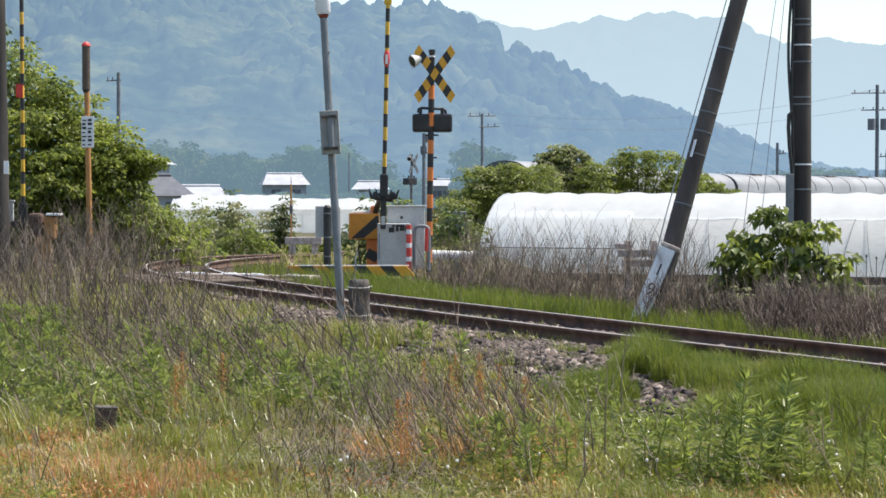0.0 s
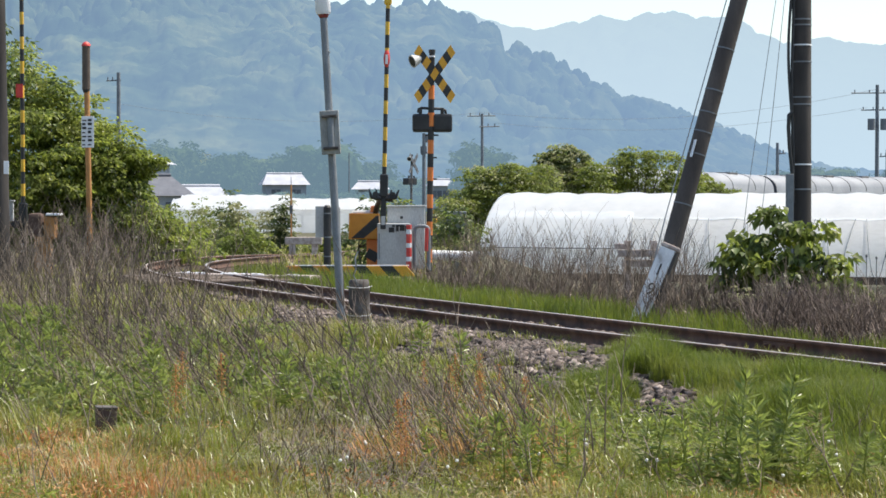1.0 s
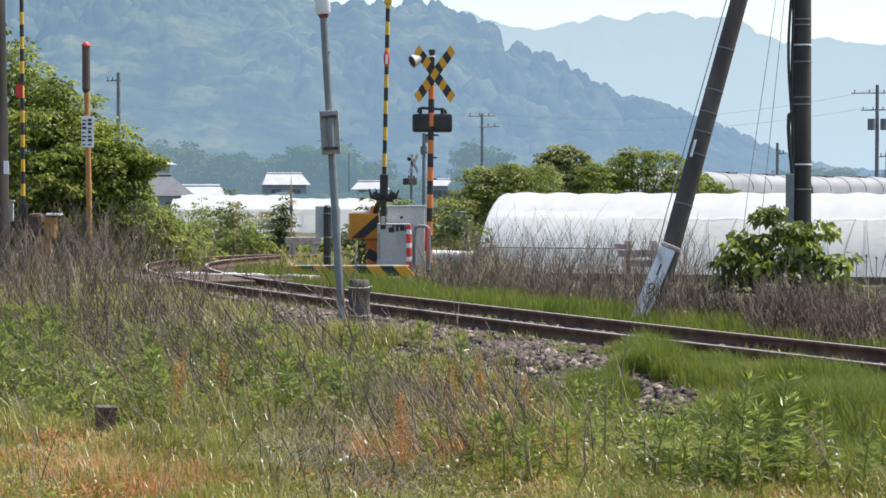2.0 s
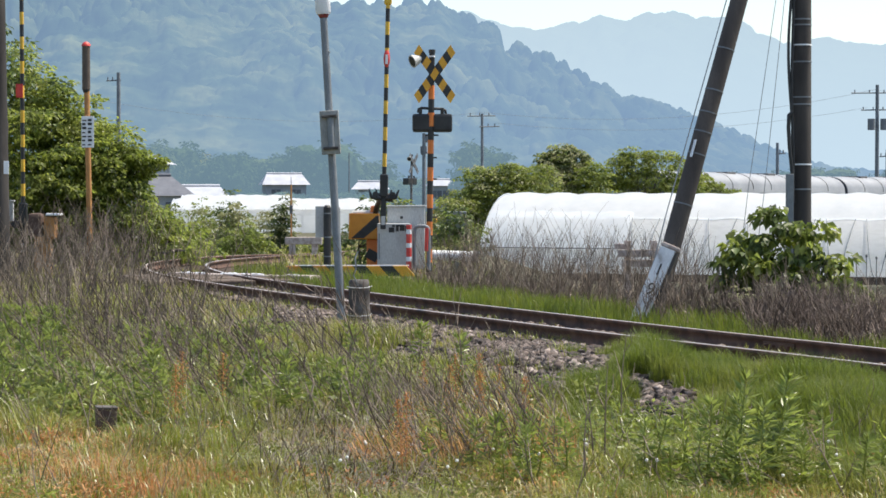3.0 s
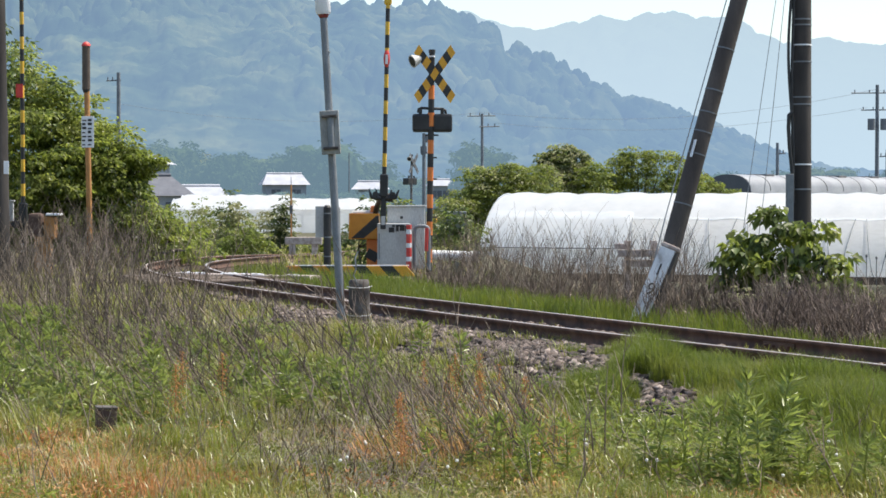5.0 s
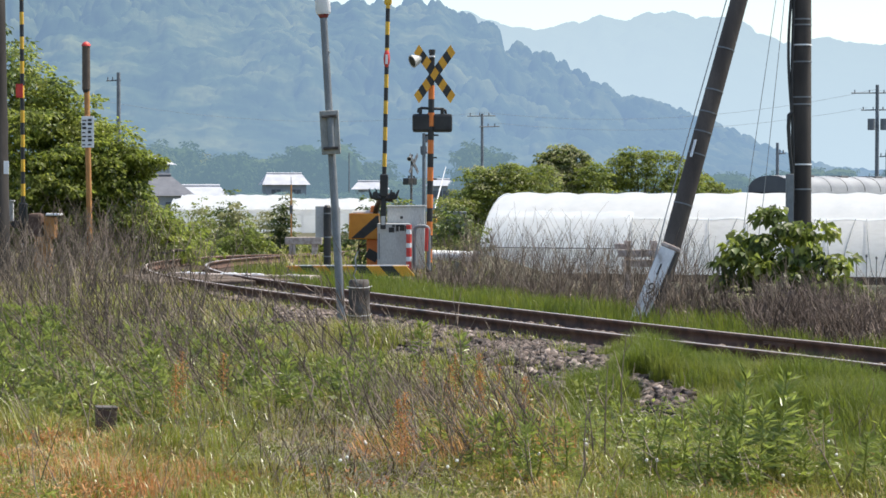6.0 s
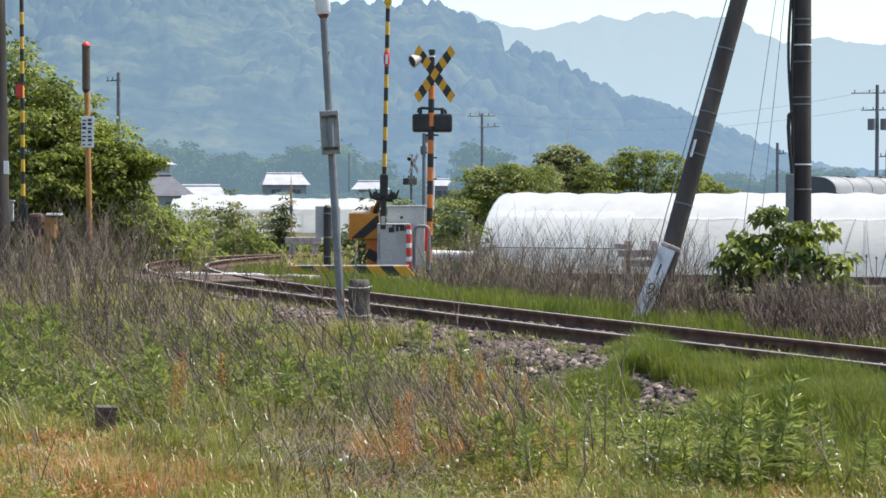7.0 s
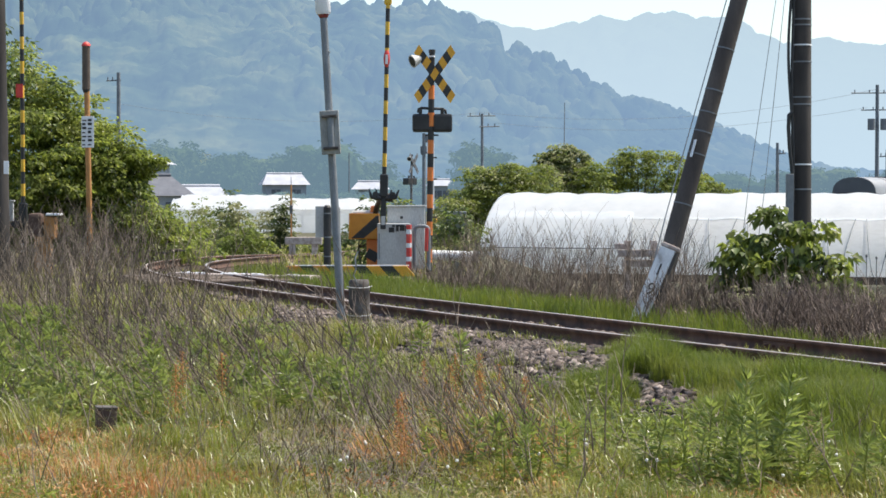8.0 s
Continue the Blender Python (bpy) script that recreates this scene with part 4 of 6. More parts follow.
# ---- grey signal post strapped to a concrete stump ----
def leaning_post():
    ob = thing("signal_post", (0, 0, 0), "leaning grey steel post with a box and white lamp", "signal post")
    f = lambda z: (-1.19 - 0.0585 * (z + 0.06), 26.45, z)
    part("shaft", tube(B(), [f(-0.10), f(3.44)], [0.05, 0.043], 16), GALV, ob)
    tilt = Matrix.Translation((-1.315, 26.36, 2.09)) @ Matrix.Rotation(radians(-3.3), 4, "Y")
    bx = part("box_body", box(B(), -0.11, 0.11, -0.05, 0.05, -0.255, 0.255, 0.012, tilt), BOXGREY, ob, "weathered grey steel junction box")
    part("box_ridge", tube(B(), [tilt @ Vector((0.01, -0.052, -0.2)), tilt @ Vector((0.01, -0.052, 0.2))], 0.04, 12), GALV, bx)
    for z in (-0.2, 0.17):
        part("bracket", box(B(), -0.085, 0.09, -0.1, -0.05, z, z + 0.032, 0.006, tilt), STUMP, bx, "brown steel bracket")
        for x in (-0.06, 0.07):
            part("bolt", tube(B(), [tilt @ Vector((x, -0.1, z + 0.016)), tilt @ Vector((x, -0.125, z + 0.016))], 0.014, 6), STUMP, bx)
    part("red_ring", tube(B(), [f(3.43), f(3.47)], [0.05, 0.066], 16), REDDARK, ob, "dull red collar")
    part("lamp", tube(B(), [f(3.47), f(3.5), f(4.1), f(4.15)], [0.075, 0.09, 0.09, 0.05], 18), WHITEPAINT, ob, "white cylindrical lamp")
    part("hook", tube(B(), [f(3.02), (-1.32, 26.42, 3.03)], 0.012, 6), GALV, ob)
    st = thing("concrete_stump", (0, 0, 0), "stained broken concrete stump with wire bands", "stump")
    part("shaft", tube(B(), [(-0.99, 26.7, -0.6), (-0.99, 26.7, 0.30), (-1.0, 26.7, 0.345), (-1.0, 26.7, 0.36)], [0.14, 0.122, 0.12, 0.10], 20), STUMP, st)
    for z in (0.27, -0.06):
        part("band", tube(B(), [(-0.99 - 0.14, 26.62, z + 0.01), (-0.99 - 0.09, 26.57, z), (-0.99, 26.555, z - 0.005), (-0.99 + 0.1, 26.58, z), (-0.99 + 0.15, 26.66, z + 0.015)], 0.006, 8), GREYPAINT, st, "pale wire band")
        part("strap", tube(B(), [(-0.99, 26.7, z - 0.035), (-0.99, 26.7, z - 0.005)], 0.128, 20), STUMP, st)
    part("loose_wire", tube(B(), [(-1.0, 26.55, 0.3), (-1.05, 26.5, 0.42), (-1.02, 26.5, 0.5), (-1.03, 26.5, 0.62), (-1.0, 26.52, 0.7)], 0.008, 6), STRAND, st)


leaning_post()


# ---- equipment beside the bushes on the far left ----
def ochre_post():
    ob = thing("warning_post", (0, 0, 0), "ochre post with a brown cylinder, red cap and sign", "warning post")
    x, y = -6.6, 42.0
    part("pipe", tube(B(), [(x + 0.05, y, -0.4), (x - 0.01, y, 3.3)], 0.052, 14), RUSTPIPE, ob)
    part("cylinder", tube(B(), [(x - 0.02, y, 3.28), (x - 0.02, y, 4.08)], 0.075, 18), BROWNCYL, ob)
    part("cylinder_foot", tube(B(), [(x - 0.02, y, 3.22), (x - 0.02, y, 3.28)], [0.055, 0.07], 18), BLACK, ob)
    part("cap", tube(B(), [(x - 0.02, y, 4.08), (x - 0.02, y, 4.12), (x - 0.02, y, 4.16)], [0.085, 0.08, 0.03], 18), RED, ob, "red cap")
    sign = part("sign", box(B(), x - 0.1, x + 0.13, y - 0.075, y - 0.06, 2.2, 2.78, 0.004), WHITEPAINT, ob, "white sign with worn black writing")
    rng = random.Random(4)
    for r in range(7):
        for c in range(2):
            w = rng.uniform(0.05, 0.08)
            part("writing_bar", box(B(), x - 0.085 + c * 0.105, x - 0.085 + c * 0.105 + w, y - 0.082, y - 0.076, 2.24 + r * 0.075, 2.24 + r * 0.075 + rng.uniform(0.02, 0.05)), BLACK, sign)


def left_pole():
    ob = thing("utility_pole", (0, 0, 0), "dark tapered utility pole with a white tag by bushes", "utility pole")
    part("shaft", tube(B(), [(-7.94, 40.5, -0.4), (-8.0, 40.5, 9.0)], [0.19, 0.11], 18), CONCRETE_BLACK, ob)
    part("tag", box(B(), -7.83, -7.74, 40.3, 40.32, 1.70, 1.93, 0.004), WHITEPAINT, ob, "white tag")
    for z in (1.6, 1.92, 2.9, 4.1):
        part("band", tube(B(), [(-8.03, 40.5, z), (-8.03, 40.5, z + 0.02)], 0.187 - 0.008 * z, 18), GALV, ob)
    bx = thing("meter_box", (0, 0, 0), "small grey metal box on a stake in weeds", "equipment box")
    part("case", box(B(), -7.98, -7.78, 40.9, 41.0, 0.85, 1.2, 0.012), GREYPAINT, bx)
    part("lid", box(B(), -8.0, -7.76, 40.88, 41.02, 1.202, 1.23, 0.006), GREYPAINT, bx)
    part("stake", tube(B(), [(-7.88, 40.96, -0.4), (-7.88, 40.96, 0.85)], 0.03, 8), RUSTPIPE, bx)
    pile = thing("rusty_drum", (0, 0, 0), "rusty brown drive case with a pale plate in weeds", "equipment box")
    part("case", box(B(), -7.7, -7.45, 41.9, 42.3, 0.55, 0.98, 0.06), STAKE, pile)
    part("case", box(B(), -7.42, -7.2, 41.95, 42.3, 0.5, 0.92, 0.06), RUSTPIPE, pile)
    part("plate", box(B(), -7.36, -7.12, 41.85, 42.3, 0.94, 0.98, 0.01), WORNWHITE, pile)
    part("leg", box(B(), -7.6, -7.3, 42.0, 42.25, -0.4, 0.55, 0.02), RUSTPIPE, pile)


ochre_post()
left_pole()


def boundary_stake():
    ob = thing("boundary_stake", (0, 0, 0), "short square brown stake in the grass", "stake")
    m = pose(-2.44, 16.3, -0.345, 0, 2, 14)
    part("shaft", box(B(), -0.072, 0.072, -0.07, 0.07, -0.2, 0.19, 0.008, m), STAKE, ob)
    part("worn_top", box(B(), -0.076, 0.076, -0.074, 0.074, 0.192, 0.206, 0.005, m), STUMP, ob, "pale worn top")


boundary_stake()


# ---- road over the crossing ----
def crossing_deck():
    i = index_at(37.4)
    c, d = TRACK[i], TRACK_DIR[i]
    deck = thing("crossing_deck", (0, 0, 0), "worn pale concrete panels between the rails of the crossing", "crossing deck", kind="structure")
    m = Matrix.Translation((c.x, c.y, 0)) @ Matrix.Rotation(math.atan2(d[1], d[0]), 4, "Z")
    for k in range(3):
        x0 = -1.4 + k * 0.92
        for y0, y1 in ((-0.5, 0.46), (0.62, 1.25), (-1.25, -0.64)):
            part("panel", box(B(), x0, x0 + 0.9, y0, y1, -0.14, -0.03 + 0.008 * ((k * 7) % 3), 0.02, m), WOOD, deck)

    edge = Matrix.Translation((-3.43, 37.85, 0)) @ Matrix.Rotation(math.atan2(-1.5, 2.47), 4, "Z")
    # pale slabs over a dark beam paint a lit top and shade below
    part("edge_beam", box(B(), -1.45, 1.45, -0.02, 0.3, -0.16, -0.07, 0.015, edge), STUMP, deck, "dark underside of the road edge, shade put in its colour")
    for k in range(5):
        part("edge_slab", box(B(), -1.48 + 0.595 * k, -0.9 + 0.595 * k, -0.05, 0.32, -0.066, 0.006 - 0.008 * (k % 2), 0.012, edge), CAPSTONE, deck, "pale worn concrete edge slab")
    rng = random.Random(8)
    # small pale lumps lying along the slab edge
    for _ in range(14):
        x = rng.uniform(-1.4, 1.1)
        part("edge_lump", tube(B(), [edge @ Vector((x, 0.02, 0.0)), edge @ Vector((x + rng.uniform(0.05, 0.1), 0.02, 0.002)), edge @ Vector((x + 0.14, 0.03, 0.0))], [0.02, rng.uniform(0.022, 0.035), 0.015], 6), WORNWHITE, deck)


crossing_deck()


def parapet():
    ob = new("parapet", mesh_of("parapet", box(box(box(B(), -3.85, -2.95, 55.0, 55.25, 0.08, 0.26, 0.02), -3.75, -3.6, 55.02, 55.2, -0.95, 0.08), -3.2, -3.05, 55.02, 55.2, -0.95, 0.08), CAPSTONE))
    tagged(ob, "low pale concrete parapet beside the track", "parapet")
    p = thing("thin_mast", (0, 0, 0), "thin rusty mast with a small box", "mast")
    part("rod", tube(B(), [(-4.03, 60, -0.6), (-4.03, 60, 1.55)], 0.022, 8), RUSTPIPE, p)
    part("box", box(B(), -4.07, -3.99, 59.95, 60.05, 0.78, 1.0, 0.01), VENT, p)
    part("tip", tube(B(), [(-4.03, 60, 1.55), (-4.03, 60, 1.75)], 0.01, 6), STRAND, p)


parapet()


# ---- far barriers that lift behind the bushes ----
def far_barrier(name_at, length, label, mat):
    ob = thing("far_barrier", name_at, label, "crossing barrier", "far barriers")
    part("drive", box(B(), -0.25, 0.25, -0.2, 0.2, -1.0, 0.2, 0.02), AMBER, ob)
    rod = new("rod", mesh_of("rod", tube(tube(B(), [(0, 0, 0), (length * 0.6, 0, 0)], 0.034, 8), [(length * 0.6, 0, 0), (length, 0, 0)], [0.022, 0.015], 8), mat))
    rod.parent = ob
    tagged(rod, "slim barrier rod")
    return ob, rod


BARRIER_A = far_barrier((-0.49, 115.0, 0.14), 3.6, "far crossing barrier with a white rod being raised", WHITEPAINT)
BARRIER_B = far_barrier((4.9, 92.0, 0.4), 4.6, "far crossing barrier with a grey rod being raised", GALV)
BARRIER_A[0].matrix_world = pose(-0.49, 115.0, 0.14, 0, 0, 76)
BARRIER_B[0].matrix_world = pose(4.9, 92.0, 0.4, 0, 0, 82)


def barrier_motion():
    walk(BARRIER_A[1], [(t, pose(0, 0, 0, 0, -a, 0)) for t, a in ((0, 2), (4.9, 2), (5.4, 14), (5.8, 33), (6.0, 43), (6.2, 54), (6.4, 64), (6.8, 80), (7.2, 87), (8.0, 88))])
    walk(BARRIER_B[1], [(t, pose(0, 0, 0, 0, -a, 0)) for t, a in ((0, 2), (5.4, 2), (5.9, 14), (6.4, 32), (7.0, 53), (7.2, 59), (7.4, 65), (7.6, 71), (8.0, 83))])


# ---- far poles, wires, houses ----
def far_pole(x, y, base, top, arms, label, r=0.14, box_at=None):
    ob = thing("utility_pole", (0, 0, 0), label, "utility pole", "far utility poles")
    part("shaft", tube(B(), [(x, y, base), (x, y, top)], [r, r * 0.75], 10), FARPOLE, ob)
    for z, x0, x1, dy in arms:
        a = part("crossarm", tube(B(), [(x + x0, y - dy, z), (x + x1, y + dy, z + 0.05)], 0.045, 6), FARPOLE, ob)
        for k in range(3):
            ix = x + x0 + (x1 - x0) * (k + 0.3) / 3
            part("insulator", tube(B(), [(ix, y, z + 0.03), (ix, y, z + 0.25)], 0.04, 6), FARPOLE, a)
    if box_at:
        for s in (-0.45, 0.45):
            part("transformer", tube(B(), [(x + s, y - 0.2, box_at - 0.4), (x + s, y - 0.2, box_at + 0.4)], 0.26, 12), FARPOLE, ob)
    return ob


far_pole(-21.5, 150, -1.5, 9.15, [(8.6, -0.8, 0.15, 0)], "far grey utility pole with a bracket over trees", 0.17)
far_pole(2.94, 170, -1.5, 7.1, [(6.9, -1.1, 1.0, 0.3), (6.1, -0.2, 1.3, 0.3)], "far utility pole with crossarms", 0.13)
far_pole(30.7, 160, -1.5, 8.8, [(8.2, -1.9, 1.2, 0.4), (7.0, -1.2, 0.9, 0.4)], "far utility pole with crossarms and transformers", 0.16, 6.0)
far_pole(20.7, 140, -1.5, 4.3, [(3.6, -0.1, 0.5, 0)], "far dark utility pole with a small bracket", 0.12)
far_pole(31.0, 158, -1.5, 4.2, [(3.7, -0.5, 0.5, 0)], "short far pole beside the track", 0.1)
far_pole(-0.63, 75, -1.2, 3.28, [(3.0, -0.05, 0.3, 0), (2.6, -0.1, 0.1, 0)], "slim grey pole behind the crossing", 0.075)
far_pole(-10.8, 260, -1.5, 5.6, [], "thin far pole by a house", 0.08)


def hanging(a, b, sag, r):
    pts = [(a[0] + (b[0] - a[0]) * t, a[1] + (b[1] - a[1]) * t, a[2] + (b[2] - a[2]) * t - sag * 4 * t * (1 - t)) for t in [k / 12 for k in range(13)]]
    return tube(B(), pts, r, 5)


for a, b, s in (((2.94, 170, 7.2), (30.7, 160, 8.5), 1.2), ((3.9, 170, 6.4), (30.0, 160, 7.2), 1.0), ((-30, 175, 9), (2.94, 170, 7.2), 1.4), ((30.7, 160, 8.4), (60, 150, 9.2), 1.0)):
    tagged(new("overhead_wire", mesh_of("overhead_wire", hanging(a, b, s, 0.010), STRAND)), "thin overhead wire between far poles", "wire", "overhead wires")


def house(x, y, z, w, dep, wall, rise, roof_mat, label, turn=0, hip=0.3):
    ob = thing("house", (0, 0, 0), label, "house", "far houses")
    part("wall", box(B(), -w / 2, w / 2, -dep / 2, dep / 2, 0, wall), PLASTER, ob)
    bm = B()
    e = 0.6
    lo = [bm.verts.new(p) for p in ((-w / 2 - e, -dep / 2 - e, wall), (w / 2 + e, -dep / 2 - e, wall), (w / 2 + e, dep / 2 + e, wall), (-w / 2 - e, dep / 2 + e, wall))]
    hi = [bm.verts.new(p) for p in ((-w / 2 + w * hip, 0, wall + rise), (w / 2 - w * hip, 0, wall + rise))]
    for f in ((lo[0], lo[1], hi[1], hi[0]), (lo[2], lo[3], hi[0], hi[1]), (lo[1], lo[2], hi[1]), (lo[3], lo[0], hi[0]), (lo[3], lo[2], lo[1], lo[0])):
        bm.faces.new(f)
    roof = part("roof", bm, roof_mat, ob)
    part("ridge", tube(B(), [(-w / 2 + w * hip, 0, wall + rise + 0.05), (w / 2 - w * hip, 0, wall + rise + 0.05)], 0.16, 8), roof_mat, roof)
    n = max(2, int(w / 2.4))
    for i in range(n):
        cx = -w / 2 + w * (i + 0.5) / n
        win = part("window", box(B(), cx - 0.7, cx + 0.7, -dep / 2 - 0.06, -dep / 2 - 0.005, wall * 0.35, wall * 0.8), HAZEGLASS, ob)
        part("window_frame", box(B(), cx - 0.02, cx + 0.02, -dep / 2 - 0.08, -dep / 2 - 0.062, wall * 0.35, wall * 0.8), SHEET, win)
    ob.matrix_world = pose(x, y, z, 0, 0, turn)


house(-25.2, 200, -1.9, 5.2, 7, 2.75, 1.75, TILE, "grey tiled hip-roofed farmhouse among trees", 8, 0.28)
house(-23.4, 218, -1.7, 4.2, 6, 2.2, 1.2, SHEET, "low shed with a pale metal roof", 12, 0.05)
house(-31.0, 235, -1.5, 3.6, 6, 5.5, 0.8, SHEET, "two-storey house with a pale roof behind bushes", -10, 0.1)
house(-24.6, 350, -1.5, 6.2, 6, 3.6, 1.7, SHEET, "distant house with a pale metal roof and blue-grey walls", 10, 0.06)
house(-9.6, 300, -1.5, 3.8, 5, 2.9, 1.0, SHEET, "distant low building with a pale roof", 0, 0.05)
house(-0.3, 330, -1.5, 3.2, 5, 3.4, 0.9, SHEET, "distant low building with a white roof", 5, 0.05)


# ---- plants ----
def blades_mesh(name, xy, height, width, bend, mat, seed, z=None, lean=(0.0, 0.0)):
    """Grass: bent tapering blades at the given ground points."""
    g = np.random.default_rng(seed)
    n = len(xy)
    z = ground_height(xy[:, 0], xy[:, 1]) if z is None else z
    a = g.uniform(0, 2 * np.pi, n)
    h = height * g.uniform(0.55, 1.25, n) if np.isscalar(height) else height * g.uniform(0.7, 1.2, n)
    w = width * g.uniform(0.7, 1.4, n)
    side = np.stack([np.cos(a + 1.57), np.sin(a + 1.57), np.zeros(n)], 1) * w[:, None] / 2
    out = np.stack([np.cos(a), np.sin(a), np.zeros(n)], 1)
    drift = np.array([lean[0], lean[1], 0.0])
    b = bend * g.uniform(0.3, 1.6, n)
    base = np.stack([xy[:, 0], xy[:, 1], z - 0.02], 1)
    up = np.array([0, 0, 1.0])
    mid = base + (out * (b * 0.3)[:, None] + drift * 0.35 + up * 0.6) * h[:, None]
    tip = base + (out * b[:, None] + drift + up * (1 - 0.35 * b[:, None])) * h[:, None]
    v = np.stack([base - side, base + side, mid - side * 0.8, mid + side * 0.8, tip], 1).reshape(-1, 3)
    i = np.arange(n)[:, None] * 5
    f = np.concatenate([i + np.array([[0, 1, 3]]), i + np.array([[0, 3, 2]]), i + np.array([[2, 3, 4]])], 1).reshape(-1, 3)
    return raw_mesh(name, v, f, mat)


def leaves_arrays(p, axis, length, width, fold, g, flat=0.0):
    """Folded pointed leaves: two triangles each way off the midrib."""
    n = len(p)
    axis = axis / np.linalg.norm(axis, axis=1)[:, None]
    r = g.normal(size=(n, 3)) + np.array([0, 0, flat])
    side = np.cross(axis, r)
    side /= np.linalg.norm(side, axis=1)[:, None]
    nor = np.cross(side, axis)
    L, W = (np.broadcast_to(q, (n,))[:, None] for q in (length, width))
    v = np.stack([p, p + axis * L * 0.45 + side * W / 2 + nor * W * fold, p + axis * L, p + axis * L * 0.45 - side * W / 2 + nor * W * fold], 1).reshape(-1, 3)
    i = np.arange(n)[:, None] * 4
    f = np.concatenate([i + np.array([[0, 1, 2]]), i + np.array([[0, 2, 3]])], 1).reshape(-1, 3)
    return v, f


def crown_points(lumps, n, g, shell, leaf):
    """Leaf sprays over a union of lumps (x, y, z, rx, ry, rz): flat drooping fans of leaves with gaps between them."""
    per = 22
    vol = np.array([l[3] * l[4] * l[5] for l in lumps]) ** 0.7
    k = n // per + 1
    L = np.array(lumps)[g.choice(len(lumps), k, p=vol / vol.sum())]
    d = g.normal(size=(k, 3))
    d[:, 2] += 0.25
    d /= np.linalg.norm(d, axis=1)[:, None]
    r = shell + (1.08 - shell) * g.uniform(0, 1, k) ** 0.6
    r *= 1 + 0.22 * np.sin(d[:, 0] * 7 + d[:, 2] * 9 + L[:, 0] * 5) + 0.16 * (g.uniform(size=k) > 0.88)
    c = L[:, :3] + d * r[:, None] * L[:, 3:]
    fan = np.clip(L[:, 3:].mean(1) * 0.34, leaf * 0.9, leaf * 3.2)
    a, q = g.uniform(0, 2 * np.pi, (k, per)), np.sqrt(g.uniform(0.02, 1, (k, per)))
    out = np.stack([np.cos(a), np.sin(a), -0.25 - 0.55 * q + 0.9 * d[:, None, 2] * 0.3], 2)
    p = c[:, None] + out * (q * fan[:, None])[..., None] * np.array([1, 1, 0.55]) + g.normal(size=(k, per, 3)) * leaf * 0.18
    out = out + 0.35 * d[:, None]
    return p.reshape(-1, 3)[:n], out.reshape(-1, 3)[:n]


def crown(parent, name, lumps, n, size, mat, seed, droop=0.3, label="", ratio=0.55, shell=0.55):
    g = np.random.default_rng(seed)
    p, d = crown_points(lumps, n, g, shell, size)
    axis = d + g.normal(size=(n, 3)) * 0.35 + np.array([0, 0, -droop])
    v, f = leaves_arrays(p, axis, size * g.uniform(0.6, 1.4, n), size * ratio * g.uniform(0.7, 1.3, n), 0.22, g, 1.6)
    ob = new(name, raw_mesh(name, v, f, mat))
    ob.parent = parent
    return tagged(ob, label)


def limbs(parent, root, targets, r, mat=BARK):
    rng = random.Random(int(abs(root[0] * 100)) + len(targets))
    mid = (root[0] + rng.uniform(-0.1, 0.1), root[1], root[2] + (max(t[2] for t in targets) - root[2]) * 0.4)
    part("trunk", tube(B(), [root, lerp(root, mid, 0.5), mid], [r, r * 0.8, r * 0.65], 8), mat, parent)
    for t in targets:
        k = lerp(mid, t, 0.5)
        part("limb", tube(B(), [mid, (k[0] + rng.uniform(-0.15, 0.15), k[1], k[2] + 0.1), t], [r * 0.5, r * 0.32, r * 0.12], 6), mat, parent)


def tree(name, root, lumps, layers, label, category, group="", r=0.12):
    ob = thing(name, (0, 0, 0), label, category, group)
    limbs(ob, root, [l[:3] for l in lumps[:7]], r)
    for k, (n, size, mat, shell) in enumerate(layers):
        crown(ob, "foliage", lumps, n, size, mat, hash_of(root) + k, shell=shell)
    return ob


def hash_of(p):
    return int(abs(p[0] * 131 + p[1] * 17 + p[2] * 7)) % 99991


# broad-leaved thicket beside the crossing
# dark inner and yellow outer leaves paint shaded depth and a sunlit skin
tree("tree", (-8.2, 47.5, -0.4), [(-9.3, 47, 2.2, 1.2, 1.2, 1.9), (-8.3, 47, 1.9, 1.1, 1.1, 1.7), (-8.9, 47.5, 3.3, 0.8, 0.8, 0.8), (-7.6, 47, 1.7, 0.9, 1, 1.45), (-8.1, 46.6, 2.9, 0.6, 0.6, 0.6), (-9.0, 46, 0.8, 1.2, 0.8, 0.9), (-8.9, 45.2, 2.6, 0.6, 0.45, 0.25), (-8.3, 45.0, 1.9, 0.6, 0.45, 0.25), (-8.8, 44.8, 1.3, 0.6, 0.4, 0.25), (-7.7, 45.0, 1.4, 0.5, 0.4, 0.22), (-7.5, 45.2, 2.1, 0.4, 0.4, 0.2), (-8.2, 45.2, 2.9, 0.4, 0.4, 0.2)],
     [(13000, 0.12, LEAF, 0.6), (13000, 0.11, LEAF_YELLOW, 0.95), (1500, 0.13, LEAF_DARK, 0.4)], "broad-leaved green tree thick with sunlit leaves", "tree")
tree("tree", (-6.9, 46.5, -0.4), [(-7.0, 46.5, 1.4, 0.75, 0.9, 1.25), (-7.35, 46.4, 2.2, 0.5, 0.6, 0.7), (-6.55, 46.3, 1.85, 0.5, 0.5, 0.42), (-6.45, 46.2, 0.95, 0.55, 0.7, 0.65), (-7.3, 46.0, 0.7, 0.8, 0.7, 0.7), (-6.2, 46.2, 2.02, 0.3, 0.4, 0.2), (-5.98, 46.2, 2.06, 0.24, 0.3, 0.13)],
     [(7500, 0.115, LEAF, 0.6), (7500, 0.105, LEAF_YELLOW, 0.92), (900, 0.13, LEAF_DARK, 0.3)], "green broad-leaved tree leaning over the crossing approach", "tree")
